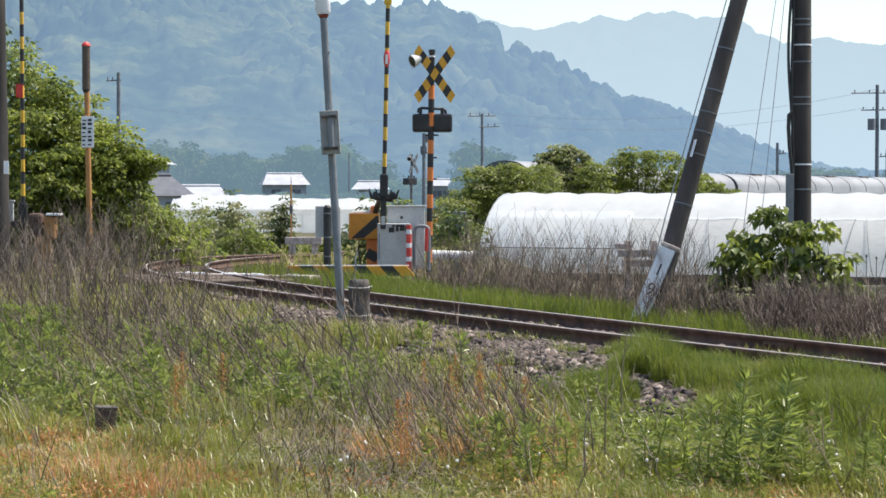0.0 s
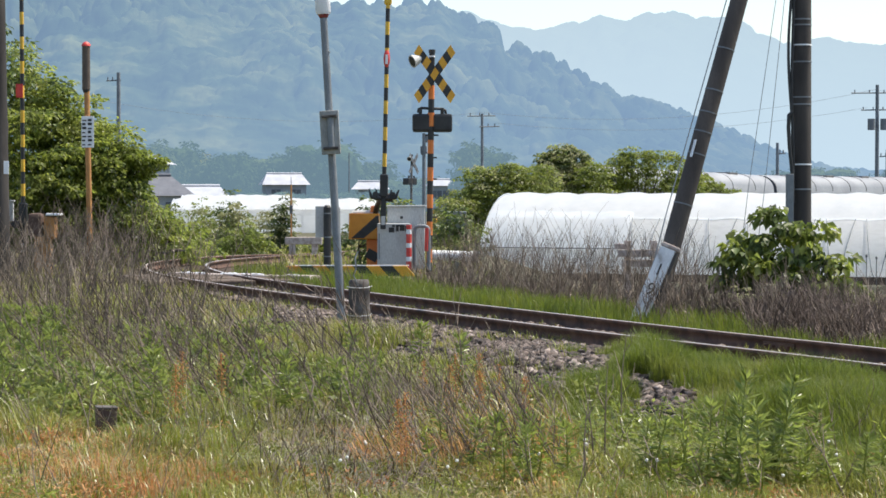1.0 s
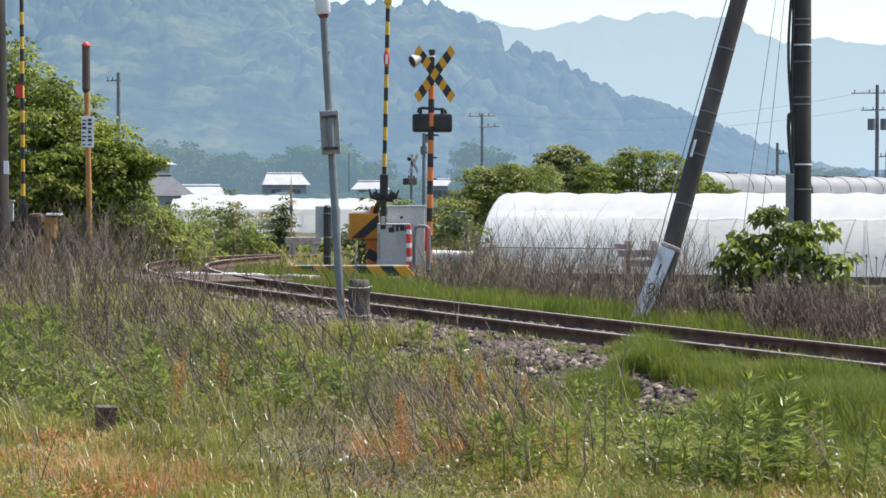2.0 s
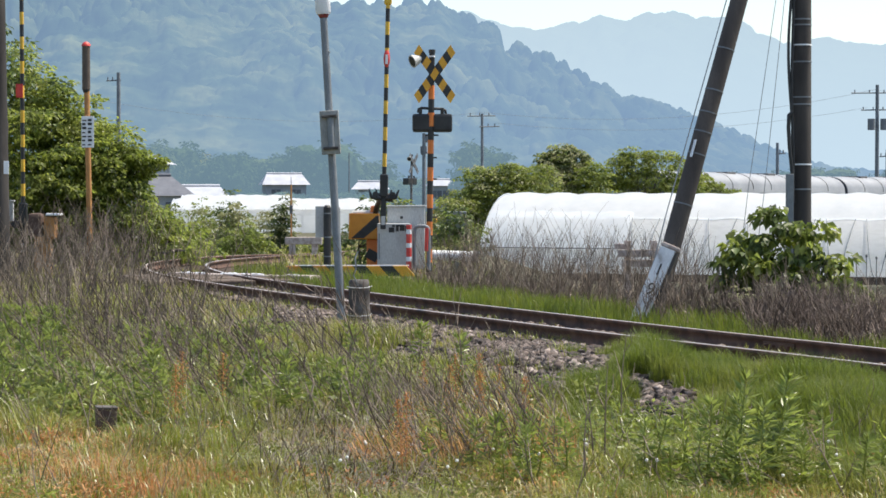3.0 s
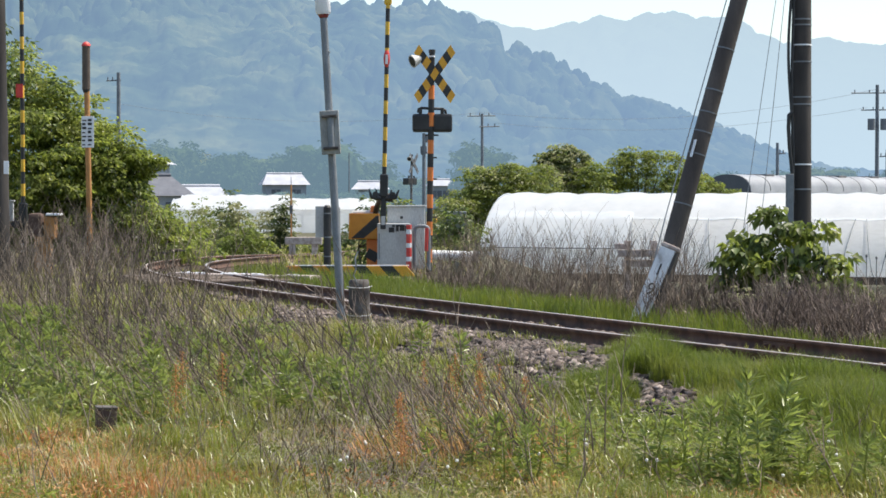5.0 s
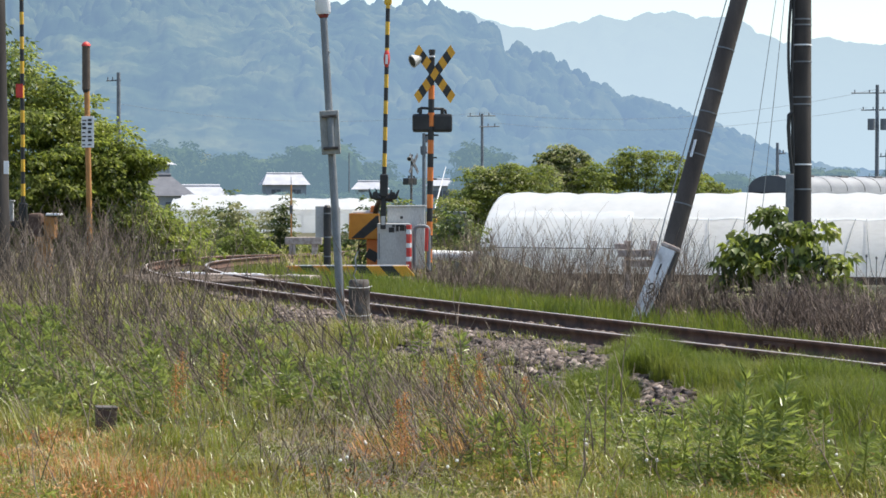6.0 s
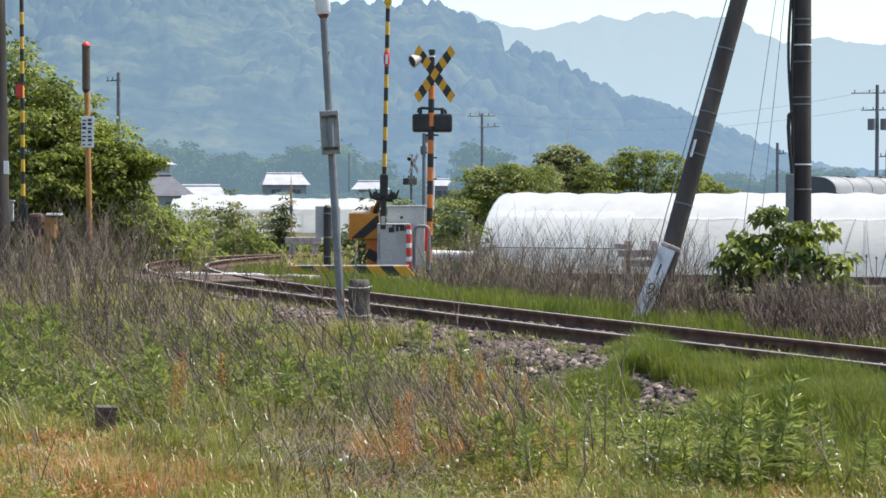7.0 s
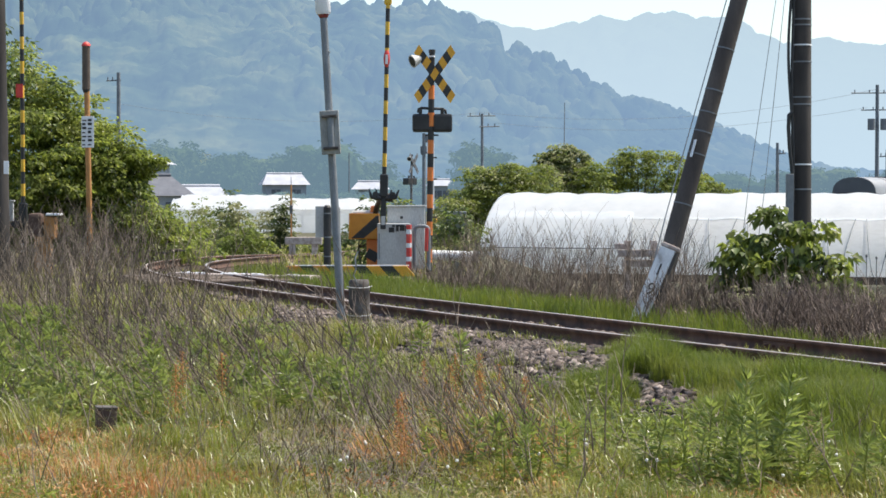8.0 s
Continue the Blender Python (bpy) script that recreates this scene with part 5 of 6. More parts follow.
tree("tree", (-8.75, 44.8, -0.4), [(-8.95, 44.5, 4.1, 0.38, 0.4, 0.3), (-8.75, 44.5, 3.6, 0.4, 0.4, 0.3), (-8.85, 44.5, 4.6, 0.22, 0.3, 0.2)],
     [(420, 0.13, LEAF_DARK, 0.2), (160, 0.13, LEAF, 0.5)], "thin dark-leaved sapling beside a pole", "tree", r=0.05)
tree("shrub", (-5.9, 47.0, -0.4), [(-6.3, 46.8, 0.4, 0.6, 0.6, 0.65), (-5.6, 47.2, 0.35, 0.5, 0.6, 0.55), (-6.0, 46.8, 0.75, 0.35, 0.4, 0.4), (-5.3, 48, 0.05, 0.5, 0.5, 0.4)],
     [(2400, 0.11, LEAF_YELLOW, 0.6), (700, 0.1, LEAF, 0.5)], "yellow-green shrub beside the thicket", "shrub")
for k, (x, y, w, h, a, b) in enumerate(((-7.1, 58, 1.0, 1.3, LEAF, LEAF_YELLOW), (-6.5, 60, 0.8, 1.4, LEAF_PALE, LEAF_YELLOW), (-5.85, 61, 0.65, 1.65, LEAF_DARK, LEAF), (-5.5, 59, 0.6, 1.25, LEAF_PALE, LEAF), (-4.95, 63, 0.75, 1.15, LEAF_PALE, LEAF_PALE), (-4.35, 61, 0.4, 1.3, LEAF_DARK, LEAF_PALE), (-5.0, 57, 0.8, 0.8, LEAF, LEAF_YELLOW), (-3.4, 66, 0.9, 0.5, LEAF_YELLOW, LEAF_PALE), (-7.7, 62, 0.9, 1.3, LEAF, LEAF_DARK))):
    zb = ground_at(x, y)
    tree("shrub", (x, y, zb), [(x, y, zb + h * 0.55, w * 0.6, w * 0.6, h * 0.6), (x + w * 0.45, y, zb + h * 0.4, w * 0.5, w * 0.5, h * 0.45), (x - w * 0.4, y + 0.2, zb + h * 0.45, w * 0.5, w * 0.5, h * 0.5), (x + 0.1, y, zb + h * 0.95, w * 0.3, w * 0.3, h * 0.35)],
         [(1700, 0.09, a, 0.4), (1100, 0.08, b, 0.85)], "mixed pale and dark green shrub in the field", "shrub", "field shrubs", 0.03)

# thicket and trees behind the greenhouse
# lighter leaves on the outer shell paint the sunlit skin of these crowns
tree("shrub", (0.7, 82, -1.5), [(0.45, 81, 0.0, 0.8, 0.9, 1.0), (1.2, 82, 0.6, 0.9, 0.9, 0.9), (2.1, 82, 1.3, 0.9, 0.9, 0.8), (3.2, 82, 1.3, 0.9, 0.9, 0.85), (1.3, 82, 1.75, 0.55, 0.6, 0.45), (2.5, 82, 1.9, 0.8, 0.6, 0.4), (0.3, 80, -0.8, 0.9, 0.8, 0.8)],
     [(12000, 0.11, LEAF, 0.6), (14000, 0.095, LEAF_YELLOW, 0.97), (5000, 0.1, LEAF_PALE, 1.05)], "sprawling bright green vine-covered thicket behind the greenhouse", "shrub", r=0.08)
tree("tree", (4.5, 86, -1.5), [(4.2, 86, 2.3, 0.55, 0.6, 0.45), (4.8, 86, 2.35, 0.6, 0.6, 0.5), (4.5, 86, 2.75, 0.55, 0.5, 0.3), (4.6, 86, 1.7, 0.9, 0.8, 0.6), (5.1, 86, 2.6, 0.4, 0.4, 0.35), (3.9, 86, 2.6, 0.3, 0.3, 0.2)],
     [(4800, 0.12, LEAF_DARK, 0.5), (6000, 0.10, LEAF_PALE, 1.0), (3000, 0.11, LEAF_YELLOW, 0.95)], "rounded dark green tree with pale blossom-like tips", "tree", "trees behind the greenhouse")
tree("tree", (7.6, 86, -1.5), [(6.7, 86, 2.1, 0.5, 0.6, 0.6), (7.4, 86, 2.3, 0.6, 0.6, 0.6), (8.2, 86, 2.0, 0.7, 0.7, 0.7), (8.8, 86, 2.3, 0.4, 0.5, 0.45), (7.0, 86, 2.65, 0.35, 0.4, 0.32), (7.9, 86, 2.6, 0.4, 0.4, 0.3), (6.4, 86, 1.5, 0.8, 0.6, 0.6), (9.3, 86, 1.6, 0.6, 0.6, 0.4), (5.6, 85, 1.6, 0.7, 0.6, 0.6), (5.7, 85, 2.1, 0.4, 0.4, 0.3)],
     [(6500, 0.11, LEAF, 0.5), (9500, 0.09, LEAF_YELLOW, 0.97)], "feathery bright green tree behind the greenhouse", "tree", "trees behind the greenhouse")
tree("shrub", (10.2, 88, -1.5), [(9.7, 88, 1.3, 0.7, 0.6, 0.6), (10.5, 88, 1.35, 0.5, 0.5, 0.4), (11.0, 88, 1.2, 0.5, 0.5, 0.3), (10.1, 88, 1.75, 0.3, 0.4, 0.3)],
     [(1800, 0.14, LEAF, 0.5), (1600, 0.13, LEAF_YELLOW, 0.9)], "low bright green shrub behind the greenhouse", "shrub")
tree("shrub", (-1.6, 44.5, -0.2), [(-1.7, 44.4, 0.25, 0.35, 0.4, 0.5), (-1.2, 44.4, 0.3, 0.35, 0.4, 0.55), (-0.9, 44.2, 0.9, 0.35, 0.3, 0.35), (-1.3, 44.2, 1.0, 0.25, 0.3, 0.3), (0.4, 45.0, 0.3, 0.5, 0.4, 0.6), (0.2, 44.6, 0.8, 0.3, 0.3, 0.4)],
     [(2000, 0.1, LEAF_DARK, 0.4), (1100, 0.09, LEAF, 0.9)], "dark green shrub behind the crossing cabinets", "shrub", r=0.03)

# broad-leaved bush grown round the foot of the utility pole
bush_lumps = [(3.80, 27.2, 0.71, 0.32, 0.35, 0.24), (4.22, 27.0, 0.78, 0.36, 0.35, 0.27), (4.62, 27.0, 0.46, 0.3, 0.3, 0.25), (3.56, 27.2, 0.5, 0.22, 0.3, 0.2), (4.0, 27.0, 0.42, 0.46, 0.35, 0.22), (4.86, 27.0, 0.24, 0.17, 0.2, 0.15), (3.98, 27.2, 1.09, 0.13, 0.2, 0.14), (4.35, 26.9, 0.3, 0.3, 0.3, 0.15)]
bush = thing("bush", (0, 0, 0), "broad-leaved bush with sunlit yellow-green leaves round a pole", "bush")
limbs(bush, (4.1, 27.3, -0.8), [l[:3] for l in bush_lumps], 0.035)
# dark leaves in the core paint its shade, yellow ones outside the sun
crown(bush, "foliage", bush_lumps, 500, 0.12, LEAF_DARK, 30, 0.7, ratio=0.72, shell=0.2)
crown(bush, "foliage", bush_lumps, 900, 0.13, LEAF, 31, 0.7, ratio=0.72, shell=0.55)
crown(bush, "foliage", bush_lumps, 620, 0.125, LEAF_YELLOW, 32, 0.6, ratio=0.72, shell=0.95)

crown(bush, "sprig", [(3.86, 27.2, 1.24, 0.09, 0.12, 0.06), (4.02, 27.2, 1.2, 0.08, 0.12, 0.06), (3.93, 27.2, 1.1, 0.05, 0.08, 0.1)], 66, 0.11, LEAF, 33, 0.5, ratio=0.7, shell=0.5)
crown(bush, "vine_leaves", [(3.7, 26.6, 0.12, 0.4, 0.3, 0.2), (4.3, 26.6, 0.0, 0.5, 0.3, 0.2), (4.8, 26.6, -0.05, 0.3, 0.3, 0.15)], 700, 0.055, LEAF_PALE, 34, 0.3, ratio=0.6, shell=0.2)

# hazy woods across the valley
far_rng = random.Random(9)


def far_tree(x, y, zc, rx, rz, mat):
    """A hazy tree: uneven crown masses with a ragged skin of leaf sprays on trunk and limbs."""
    lumps = [(x + far_rng.uniform(-0.75, 0.75) * rx, y + far_rng.uniform(-2, 2), zc + far_rng.uniform(-0.5, 0.45) * rz, rx * far_rng.uniform(0.32, 0.48), rx * 0.4, rz * far_rng.uniform(0.3, 0.42)) for _ in range(9)] + [(x, y, zc, rx * 0.75, rx * 0.55, rz * 0.75)]
    ob = tree("tree", (x, y, -1.6), lumps, [(4500, 0.12 * min(rx, rz) + 0.12, mat, 0.95)], "hazy far tree with a rounded crown", "tree", "far valley trees", 0.25)
    bm = B()
    for k, (lx, ly, lz, ax, ay, az) in enumerate(lumps):
        for v in bmesh.ops.create_icosphere(bm, subdivisions=4, radius=1)["verts"]:
            p = v.co * 3.0 + Vector((x + k * 7.1, 0, 0))
            r = 0.94 + 0.16 * noise.noise(p) + 0.12 * noise.noise(p * 2.7) + 0.06 * noise.noise(p * 6)
            v.co = Vector((lx + v.co.x * ax * r, ly + v.co.y * ay * r, lz + v.co.z * az * r))
    part("crown_mass", bm, mat, ob, smooth=True)


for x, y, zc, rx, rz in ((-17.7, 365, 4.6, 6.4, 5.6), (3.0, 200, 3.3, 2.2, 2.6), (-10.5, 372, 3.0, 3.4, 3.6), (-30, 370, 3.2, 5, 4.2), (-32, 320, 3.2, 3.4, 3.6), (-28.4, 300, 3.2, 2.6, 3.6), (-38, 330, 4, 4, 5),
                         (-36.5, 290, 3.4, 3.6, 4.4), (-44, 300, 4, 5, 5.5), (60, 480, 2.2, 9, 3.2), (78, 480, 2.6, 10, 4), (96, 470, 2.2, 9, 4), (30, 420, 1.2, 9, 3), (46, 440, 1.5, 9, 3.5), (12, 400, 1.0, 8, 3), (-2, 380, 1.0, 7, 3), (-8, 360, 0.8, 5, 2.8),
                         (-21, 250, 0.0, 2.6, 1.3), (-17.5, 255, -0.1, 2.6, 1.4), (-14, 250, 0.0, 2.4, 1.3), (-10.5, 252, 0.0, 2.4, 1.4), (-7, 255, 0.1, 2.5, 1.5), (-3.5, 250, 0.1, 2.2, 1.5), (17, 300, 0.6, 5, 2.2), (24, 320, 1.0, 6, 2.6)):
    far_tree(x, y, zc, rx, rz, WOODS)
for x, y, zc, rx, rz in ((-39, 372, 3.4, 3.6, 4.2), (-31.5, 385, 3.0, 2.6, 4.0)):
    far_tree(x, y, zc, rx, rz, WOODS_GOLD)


# ---- grass ----
def scatter(x0, x1, y0, y1, n, seed):
    g = np.random.default_rng(seed)
    y = np.sqrt(g.uniform(y0 ** 2, y1 ** 2, n))
    lim = 0.203 * y + 0.3
    x = g.uniform(-1, 1, n) * lim
    keep = (x > x0) & (x < x1)
    return np.stack([x, y], 1)[keep]


def patches(xy, a, b=0.0):
    x, y = xy[:, 0] * a + b, xy[:, 1] * a
    return np.sin(x * 1.9 + 2 * np.sin(y * 1.1 + b)) * np.sin(y * 2.3 + 1.7 * np.sin(x * 0.9)) + 0.4 * np.sin(x * 5.1 + y * 3.7)


def stuff(name, me, label, category):
    return tagged(new(name, me), label, category, kind="stuff")


def stony(xy, d):
    """Where ballast lies bare on the near shoulder."""
    r = xy[:, 0] / xy[:, 1]
    edge = 2.75 + 0.45 * patches(xy, 1.1) - 1.2 * np.clip(-r * 12, 0, 1)
    bare = (d > 0.6) & (d < edge) & (r > -0.075) & (r < 0.072 + 0.012 * patches(xy, 2.0)) & (patches(xy, 2.1, 4.0) < 0.75)
    gap = (np.hypot((d - 2.35) / 0.55, (r - 0.0945) / 0.017) < 0.85 + 0.5 * patches(xy, 3.1, 2.0))
    return bare | gap


def mound(xy, d):
    """Taller grass in a tuft by the rail, before the bare stones."""
    return 0.1 * np.exp(-((xy[:, 0] / xy[:, 1] - 0.094) / 0.013) ** 2) * (d < 2.0)


def lawns():
    g = np.random.default_rng(5)
    near = scatter(-9, 9, 11.0, 25, 230000, 1)
    d, _ = beside(near[:, 0], near[:, 1])
    band = near[:, 0] / near[:, 1]
    fresh = (d < 3.6 + 0.5 * patches(near, 0.9)) & (band >= 0.055)
    ok = (d > 0.85) & ~stony(near, d)
    mottle = g.normal(size=len(near)) * 0.35
    dry = near[:, 1] < 16.2 + 1.2 * patches(near, 0.6, 1.0) - 3.0 * np.clip(band * 10, -0.3, 1) + mottle
    thin = g.uniform(size=len(near)) < np.clip(28 / near[:, 1] - 0.75, 0.3, 1)
    f = ok & fresh
    stuff("grass", blades_mesh("grass", near[f], np.clip(0.2 + 0.12 * patches(near[f], 0.9, 2) + mound(near[f], d[f]), 0.07, 0.55), 0.005, 0.45, GRASS_FRESH, 11), "soft fresh green grass in front of the rails", "grass")
    soft = scatter(0.7, 9, 14.0, 22, 260000, 7)
    ds, _ = beside(soft[:, 0], soft[:, 1])
    soft = soft[(ds > 0.8) & (ds < 3.5 + 0.5 * patches(soft, 0.9)) & (soft[:, 0] / soft[:, 1] > 0.055) & ~stony(soft, ds)]
    stuff("grass", blades_mesh("grass", soft, np.clip(0.15 + 0.11 * patches(soft, 0.9, 2) + mound(soft, beside(soft[:, 0], soft[:, 1])[0]), 0.06, 0.5), 0.0035, 0.5, GRASS_FRESH, 24), "fine soft green grass in front of the rails", "grass")
    m = ok & ~fresh & ~dry & thin & ~((np.abs(near[:, 0] + 2.42) < 0.25) & (near[:, 1] < 16.4))
    tall = 0.22 + 0.10 * patches(near[m], 0.6, 4.0) + 0.12 * np.clip(-band[m] * 6, 0, 1)
    straw = (patches(near[m], 1.3, 8.0) + g.normal(size=m.sum()) * 0.7) > 0.75 + 0.5 * (band[m] < -0.11)
    tall = np.clip(tall, 0.08, 1)
    stuff("grass", blades_mesh("grass", near[m][~straw], tall[~straw], 0.007, 0.6, GRASS, 12, lean=(-0.12, 0)), "mixed green meadow grass on the near bank", "grass")
    stuff("dry_grass", blades_mesh("dry_grass", near[m][straw], tall[straw] * 1.1, 0.005, 0.8, GRASS_DRY, 22, lean=(-0.3, 0)), "pale straw among the meadow grass", "grass")
    y = ok & ~fresh & dry & ~((np.abs(near[:, 0] + 2.40) < 0.2) & (near[:, 1] < 16.4) & (near[:, 1] > 14.6) & (g.uniform(size=len(near)) < 0.85))
    warm = 0.4 * patches(near, 1.5, 6.0) + 0.15 * patches(near, 3.3, 2.0) + 0.36 * (band < -0.105 + 0.02 * patches(near, 2.3)) - 0.1 * (np.abs(band - 0.01) < 0.11) + 0.2 * (band > 0.13) + g.normal(size=len(near)) * 0.42
    heap = 0.12 * np.exp(-((band + 0.148) / 0.022) ** 2 - ((near[:, 1] - 14.2) / 0.9) ** 2)
    for lo, hi, h, mat, seed, label in ((0.12, 0.62, 0.15, GRASS_DRY, 13, "short dry yellow grass in the foreground"), (0.62, 9, 0.15, RUSTY, 14, "low rust-red seeding grass in the foreground"),
                                        (-9, 0.12, 0.2, GRASS, 15, "short green grass among dry tufts")):
        q = y & (warm >= lo) & (warm < hi)
        stuff("grass", blades_mesh("grass", near[q], np.clip(h + 0.07 * patches(near[q], 1.0) + heap[q], 0.04, 1), 0.006, 0.75, mat, seed), label, "grass")
    # withered dark tangle and long arching blades
    flat = scatter(-3, 2, 12.8, 17.5, 60000, 31)
    r = flat[:, 0] / flat[:, 1]
    flat = flat[(r > -0.085 + 0.01 * patches(flat, 2.0)) & (r < -0.012 + 0.012 * patches(flat, 1.7, 3.0)) & (patches(flat, 1.4, 5.0) > -0.3)]
    stuff("dry_grass", blades_mesh("dry_grass", flat[::5], 0.28, 0.006, 1.5, STRAW_GREY, 32, lean=(-0.4, 0)), "grey withered grass lying in a tangle", "grass")
    stuff("dry_grass", blades_mesh("dry_grass", flat[1::6], 0.3, 0.006, 1.3, TANGLE, 33, lean=(0.3, 0)), "dark withered leaves lying in a tangle", "grass")
    arch_xy = scatter(-9, 3, 14.5, 26, 30000, 34)
    da, _ = beside(arch_xy[:, 0], arch_xy[:, 1])
    arch_xy = arch_xy[(da > 2.8) & ~((np.abs(arch_xy[:, 0] + 2.35) < 0.35) & (arch_xy[:, 1] < 16.6)) & (patches(arch_xy, 0.9, 3.3) > 0.15)]
    stuff("grass", blades_mesh("grass", arch_xy[::2], 0.46, 0.006, 0.95, GRASS, 35, lean=(-0.3, 0)), "long arching green grass blades in the meadow", "grass")
    stuff("dry_grass", blades_mesh("dry_grass", arch_xy[1::5], 0.5, 0.005, 1.0, STRAW_GREY, 36, lean=(-0.5, 0)), "long bleached grass blades in the meadow", "grass")
    fan = scatter(-1.2, 1.6, 14.0, 17.4, 40000, 37)
    r = fan[:, 0] / fan[:, 1]
    fan = fan[(r > -0.035) & (r < 0.062) & (patches(fan, 1.2, 7.0) > 0.25)]
    stuff("grass", blades_mesh("grass", fan[::3], 0.36, 0.005, 0.6, RUSTY, 38, lean=(-0.5, 0)), "rust-brown seeding grass leaning one way", "grass")
    far = scatter(-12, 2, 23, 46, 90000, 2)
    d, _ = beside(far[:, 0], far[:, 1])
    m = (d > 1.0) & ~stony(far, d)
    stuff("grass", blades_mesh("grass", far[m], np.clip(0.24 + 0.1 * patches(far[m], 0.6, 4.0) - 0.12 * (d[m] < 2.4), 0.06, 1), 0.009, 0.6, GRASS, 16, lean=(-0.1, 0)), "tall green grass on the bank before the crossing", "grass")
    q = far[m][::9]
    stuff("dry_grass", blades_mesh("dry_grass", q + 0.02, 0.3, 0.007, 0.7, GRASS_DRY, 23, lean=(-0.2, 0)), "straw on the bank before the crossing", "grass")
    strip = scatter(-6, 12, 15, 60, 260000, 3)
    d, _ = beside(strip[:, 0], strip[:, 1])
    m = (d < -0.95) & (d > -np.interp(strip[:, 1], [15, 21, 25, 30], [1.15, 1.35, 2.1, 3.2]) - 0.3 * patches(strip, 0.8)) & (strip[:, 1] < 41)
    stuff("grass", blades_mesh("grass", strip[m], np.clip(0.25 + 0.08 * patches(strip[m], 0.8, 2) + 0.003 * (strip[m][:, 1] - 20), 0.06, 1), 0.008, 0.3, GRASS_FRESH, 17), "fresh bright green grass strip behind the rails", "grass")
    m = (np.abs(d) < 0.5) & (strip[:, 1] < 44) & (patches(strip, 1.2, 1.0) > 0.35)
    stuff("grass", blades_mesh("grass", strip[m], 0.13, 0.007, 0.4, GRASS, 18), "sparse grass between the rails", "grass")
    m = (d > 0.6) & (d < 2.2) & (strip[:, 1] < 40) & (patches(strip, 1.4, 7.0) > 0.75 - 0.25 * (d < 1.1))
    stuff("grass", blades_mesh("grass", strip[m], 0.15, 0.007, 0.4, GRASS, 19), "grass tufts at the foot of the rail", "grass")
    field = scatter(-16, 16, 41, 110, 60000, 4)
    d, _ = beside(field[:, 0], field[:, 1])
    m = (np.abs(d) > 1.4) & ~((field[:, 0] > 1) & (d < 0) & (field[:, 1] > 60))
    stuff("grass", blades_mesh("grass", field[m], np.clip(0.3 + 0.14 * patches(field[m], 0.4), 0.1, 1), 0.022, 0.5, GRASS, 20), "rough green grass of the field beyond the crossing", "grass")
    stuff("dry_grass", blades_mesh("dry_grass", field[m][::4] + 0.1, 0.4, 0.02, 0.5, GRASS_DRY, 21), "dry pale grass of the field beyond the crossing", "grass")
    # small pointed weed leaves low in the meadow
    low = scatter(-9, 9, 11.5, 22, 60000, 6)
    d, _ = beside(low[:, 0], low[:, 1])
    low = low[(d > 3.0) & (patches(low, 1.1, 2.2) > -0.35)]
    low = low[(low[:, 1] > 16) | (low[:, 0] > 0) | (np.arange(len(low)) % 4 == 0)]
    n = len(low)
    z = ground_height(low[:, 0], low[:, 1]) + g.uniform(0.02, 0.28, n) * np.clip(0.55 + 0.6 * patches(low, 0.7, 9.0), 0.15, 1.2) * np.clip((low[:, 1] - 15.5) / 3 + 0.8 * (low[:, 0] > 0), 0.25, 1)
    axis = np.stack([g.normal(size=n), g.normal(size=n), g.normal(size=n) * 0.5 + 0.1], 1)
    v, f = leaves_arrays(np.stack([low[:, 0], low[:, 1], z], 1), axis, 0.06 * g.uniform(0.5, 1.5, n), 0.022 * g.uniform(0.6, 1.5, n), 0.2, g)
    stuff("weed_leaves", raw_mesh("weed_leaves", v, f, WEED_LEAF), "small pointed leaves of low meadow weeds", "weeds")
    # rusty and straw-coloured leaves close to the ground in the foreground
    for seed, mat, lo in ((25, RUSTY, 0.62), (26, GRASS_DRY, 0.2), (27, LEAF_YELLOW, 0.4)):
        low = scatter(-9, 9, 12.0, 16.5, 30000, seed)
        low = low[(patches(low, 1.3, seed * 1.7) > lo) & (low[:, 1] < 16.2 - 2.0 * np.clip(low[:, 0] / low[:, 1] * 10, 0, 1))]
        low = low[~((np.abs(low[:, 0] + 2.42) < 0.2) & (low[:, 1] > 15))]
        n = len(low)
        z = ground_height(low[:, 0], low[:, 1]) + g.uniform(0.01, 0.14, n)
        axis = np.stack([g.normal(size=n), g.normal(size=n), g.normal(size=n) * 0.6 + 0.3], 1)
        v, f = leaves_arrays(np.stack([low[:, 0], low[:, 1], z], 1), axis, 0.036 * g.uniform(0.5, 1.5, n), 0.012 * g.uniform(0.6, 1.5, n), 0.2, g)
        stuff("weed_leaves", raw_mesh("weed_leaves", v, f, mat), "small leaves of low foreground weeds in rusty, straw and green tones", "weeds")
    # lush leafy patches on the bank before the crossing
    for seed, mat, n0 in ((8, WEED_LEAF, 60000), (9, LEAF, 60000)):
        lush = scatter(-9, -0.6, 16.0, 28, n0, seed)
        d, _ = beside(lush[:, 0], lush[:, 1])
        r = lush[:, 0] / lush[:, 1]
        clump = patches(lush, 0.75, 9.0) + 0.5 * patches(lush, 2.1, 3.0)
        lush = lush[(d > 2.6) & (clump > 0.1 + 4.5 * np.clip(r + 0.13, 0, 1)) & ~((np.abs(lush[:, 0] + 2.45) < 0.4) & (lush[:, 1] < 16.6))]
        n = len(lush)
        top = np.clip(0.12 + 0.26 * patches(lush, 0.75, 9.0) + 0.14 * patches(lush, 2.1, 3.0), 0.05, 0.6) * np.clip((lush[:, 1] - 15.6) / 1.5, 0.15, 1)
        z = ground_height(lush[:, 0], lush[:, 1]) + g.uniform(0.1, 1, n) * top
        axis = np.stack([g.normal(size=n), g.normal(size=n), g.normal(size=n) * 0.6 + 0.3], 1)
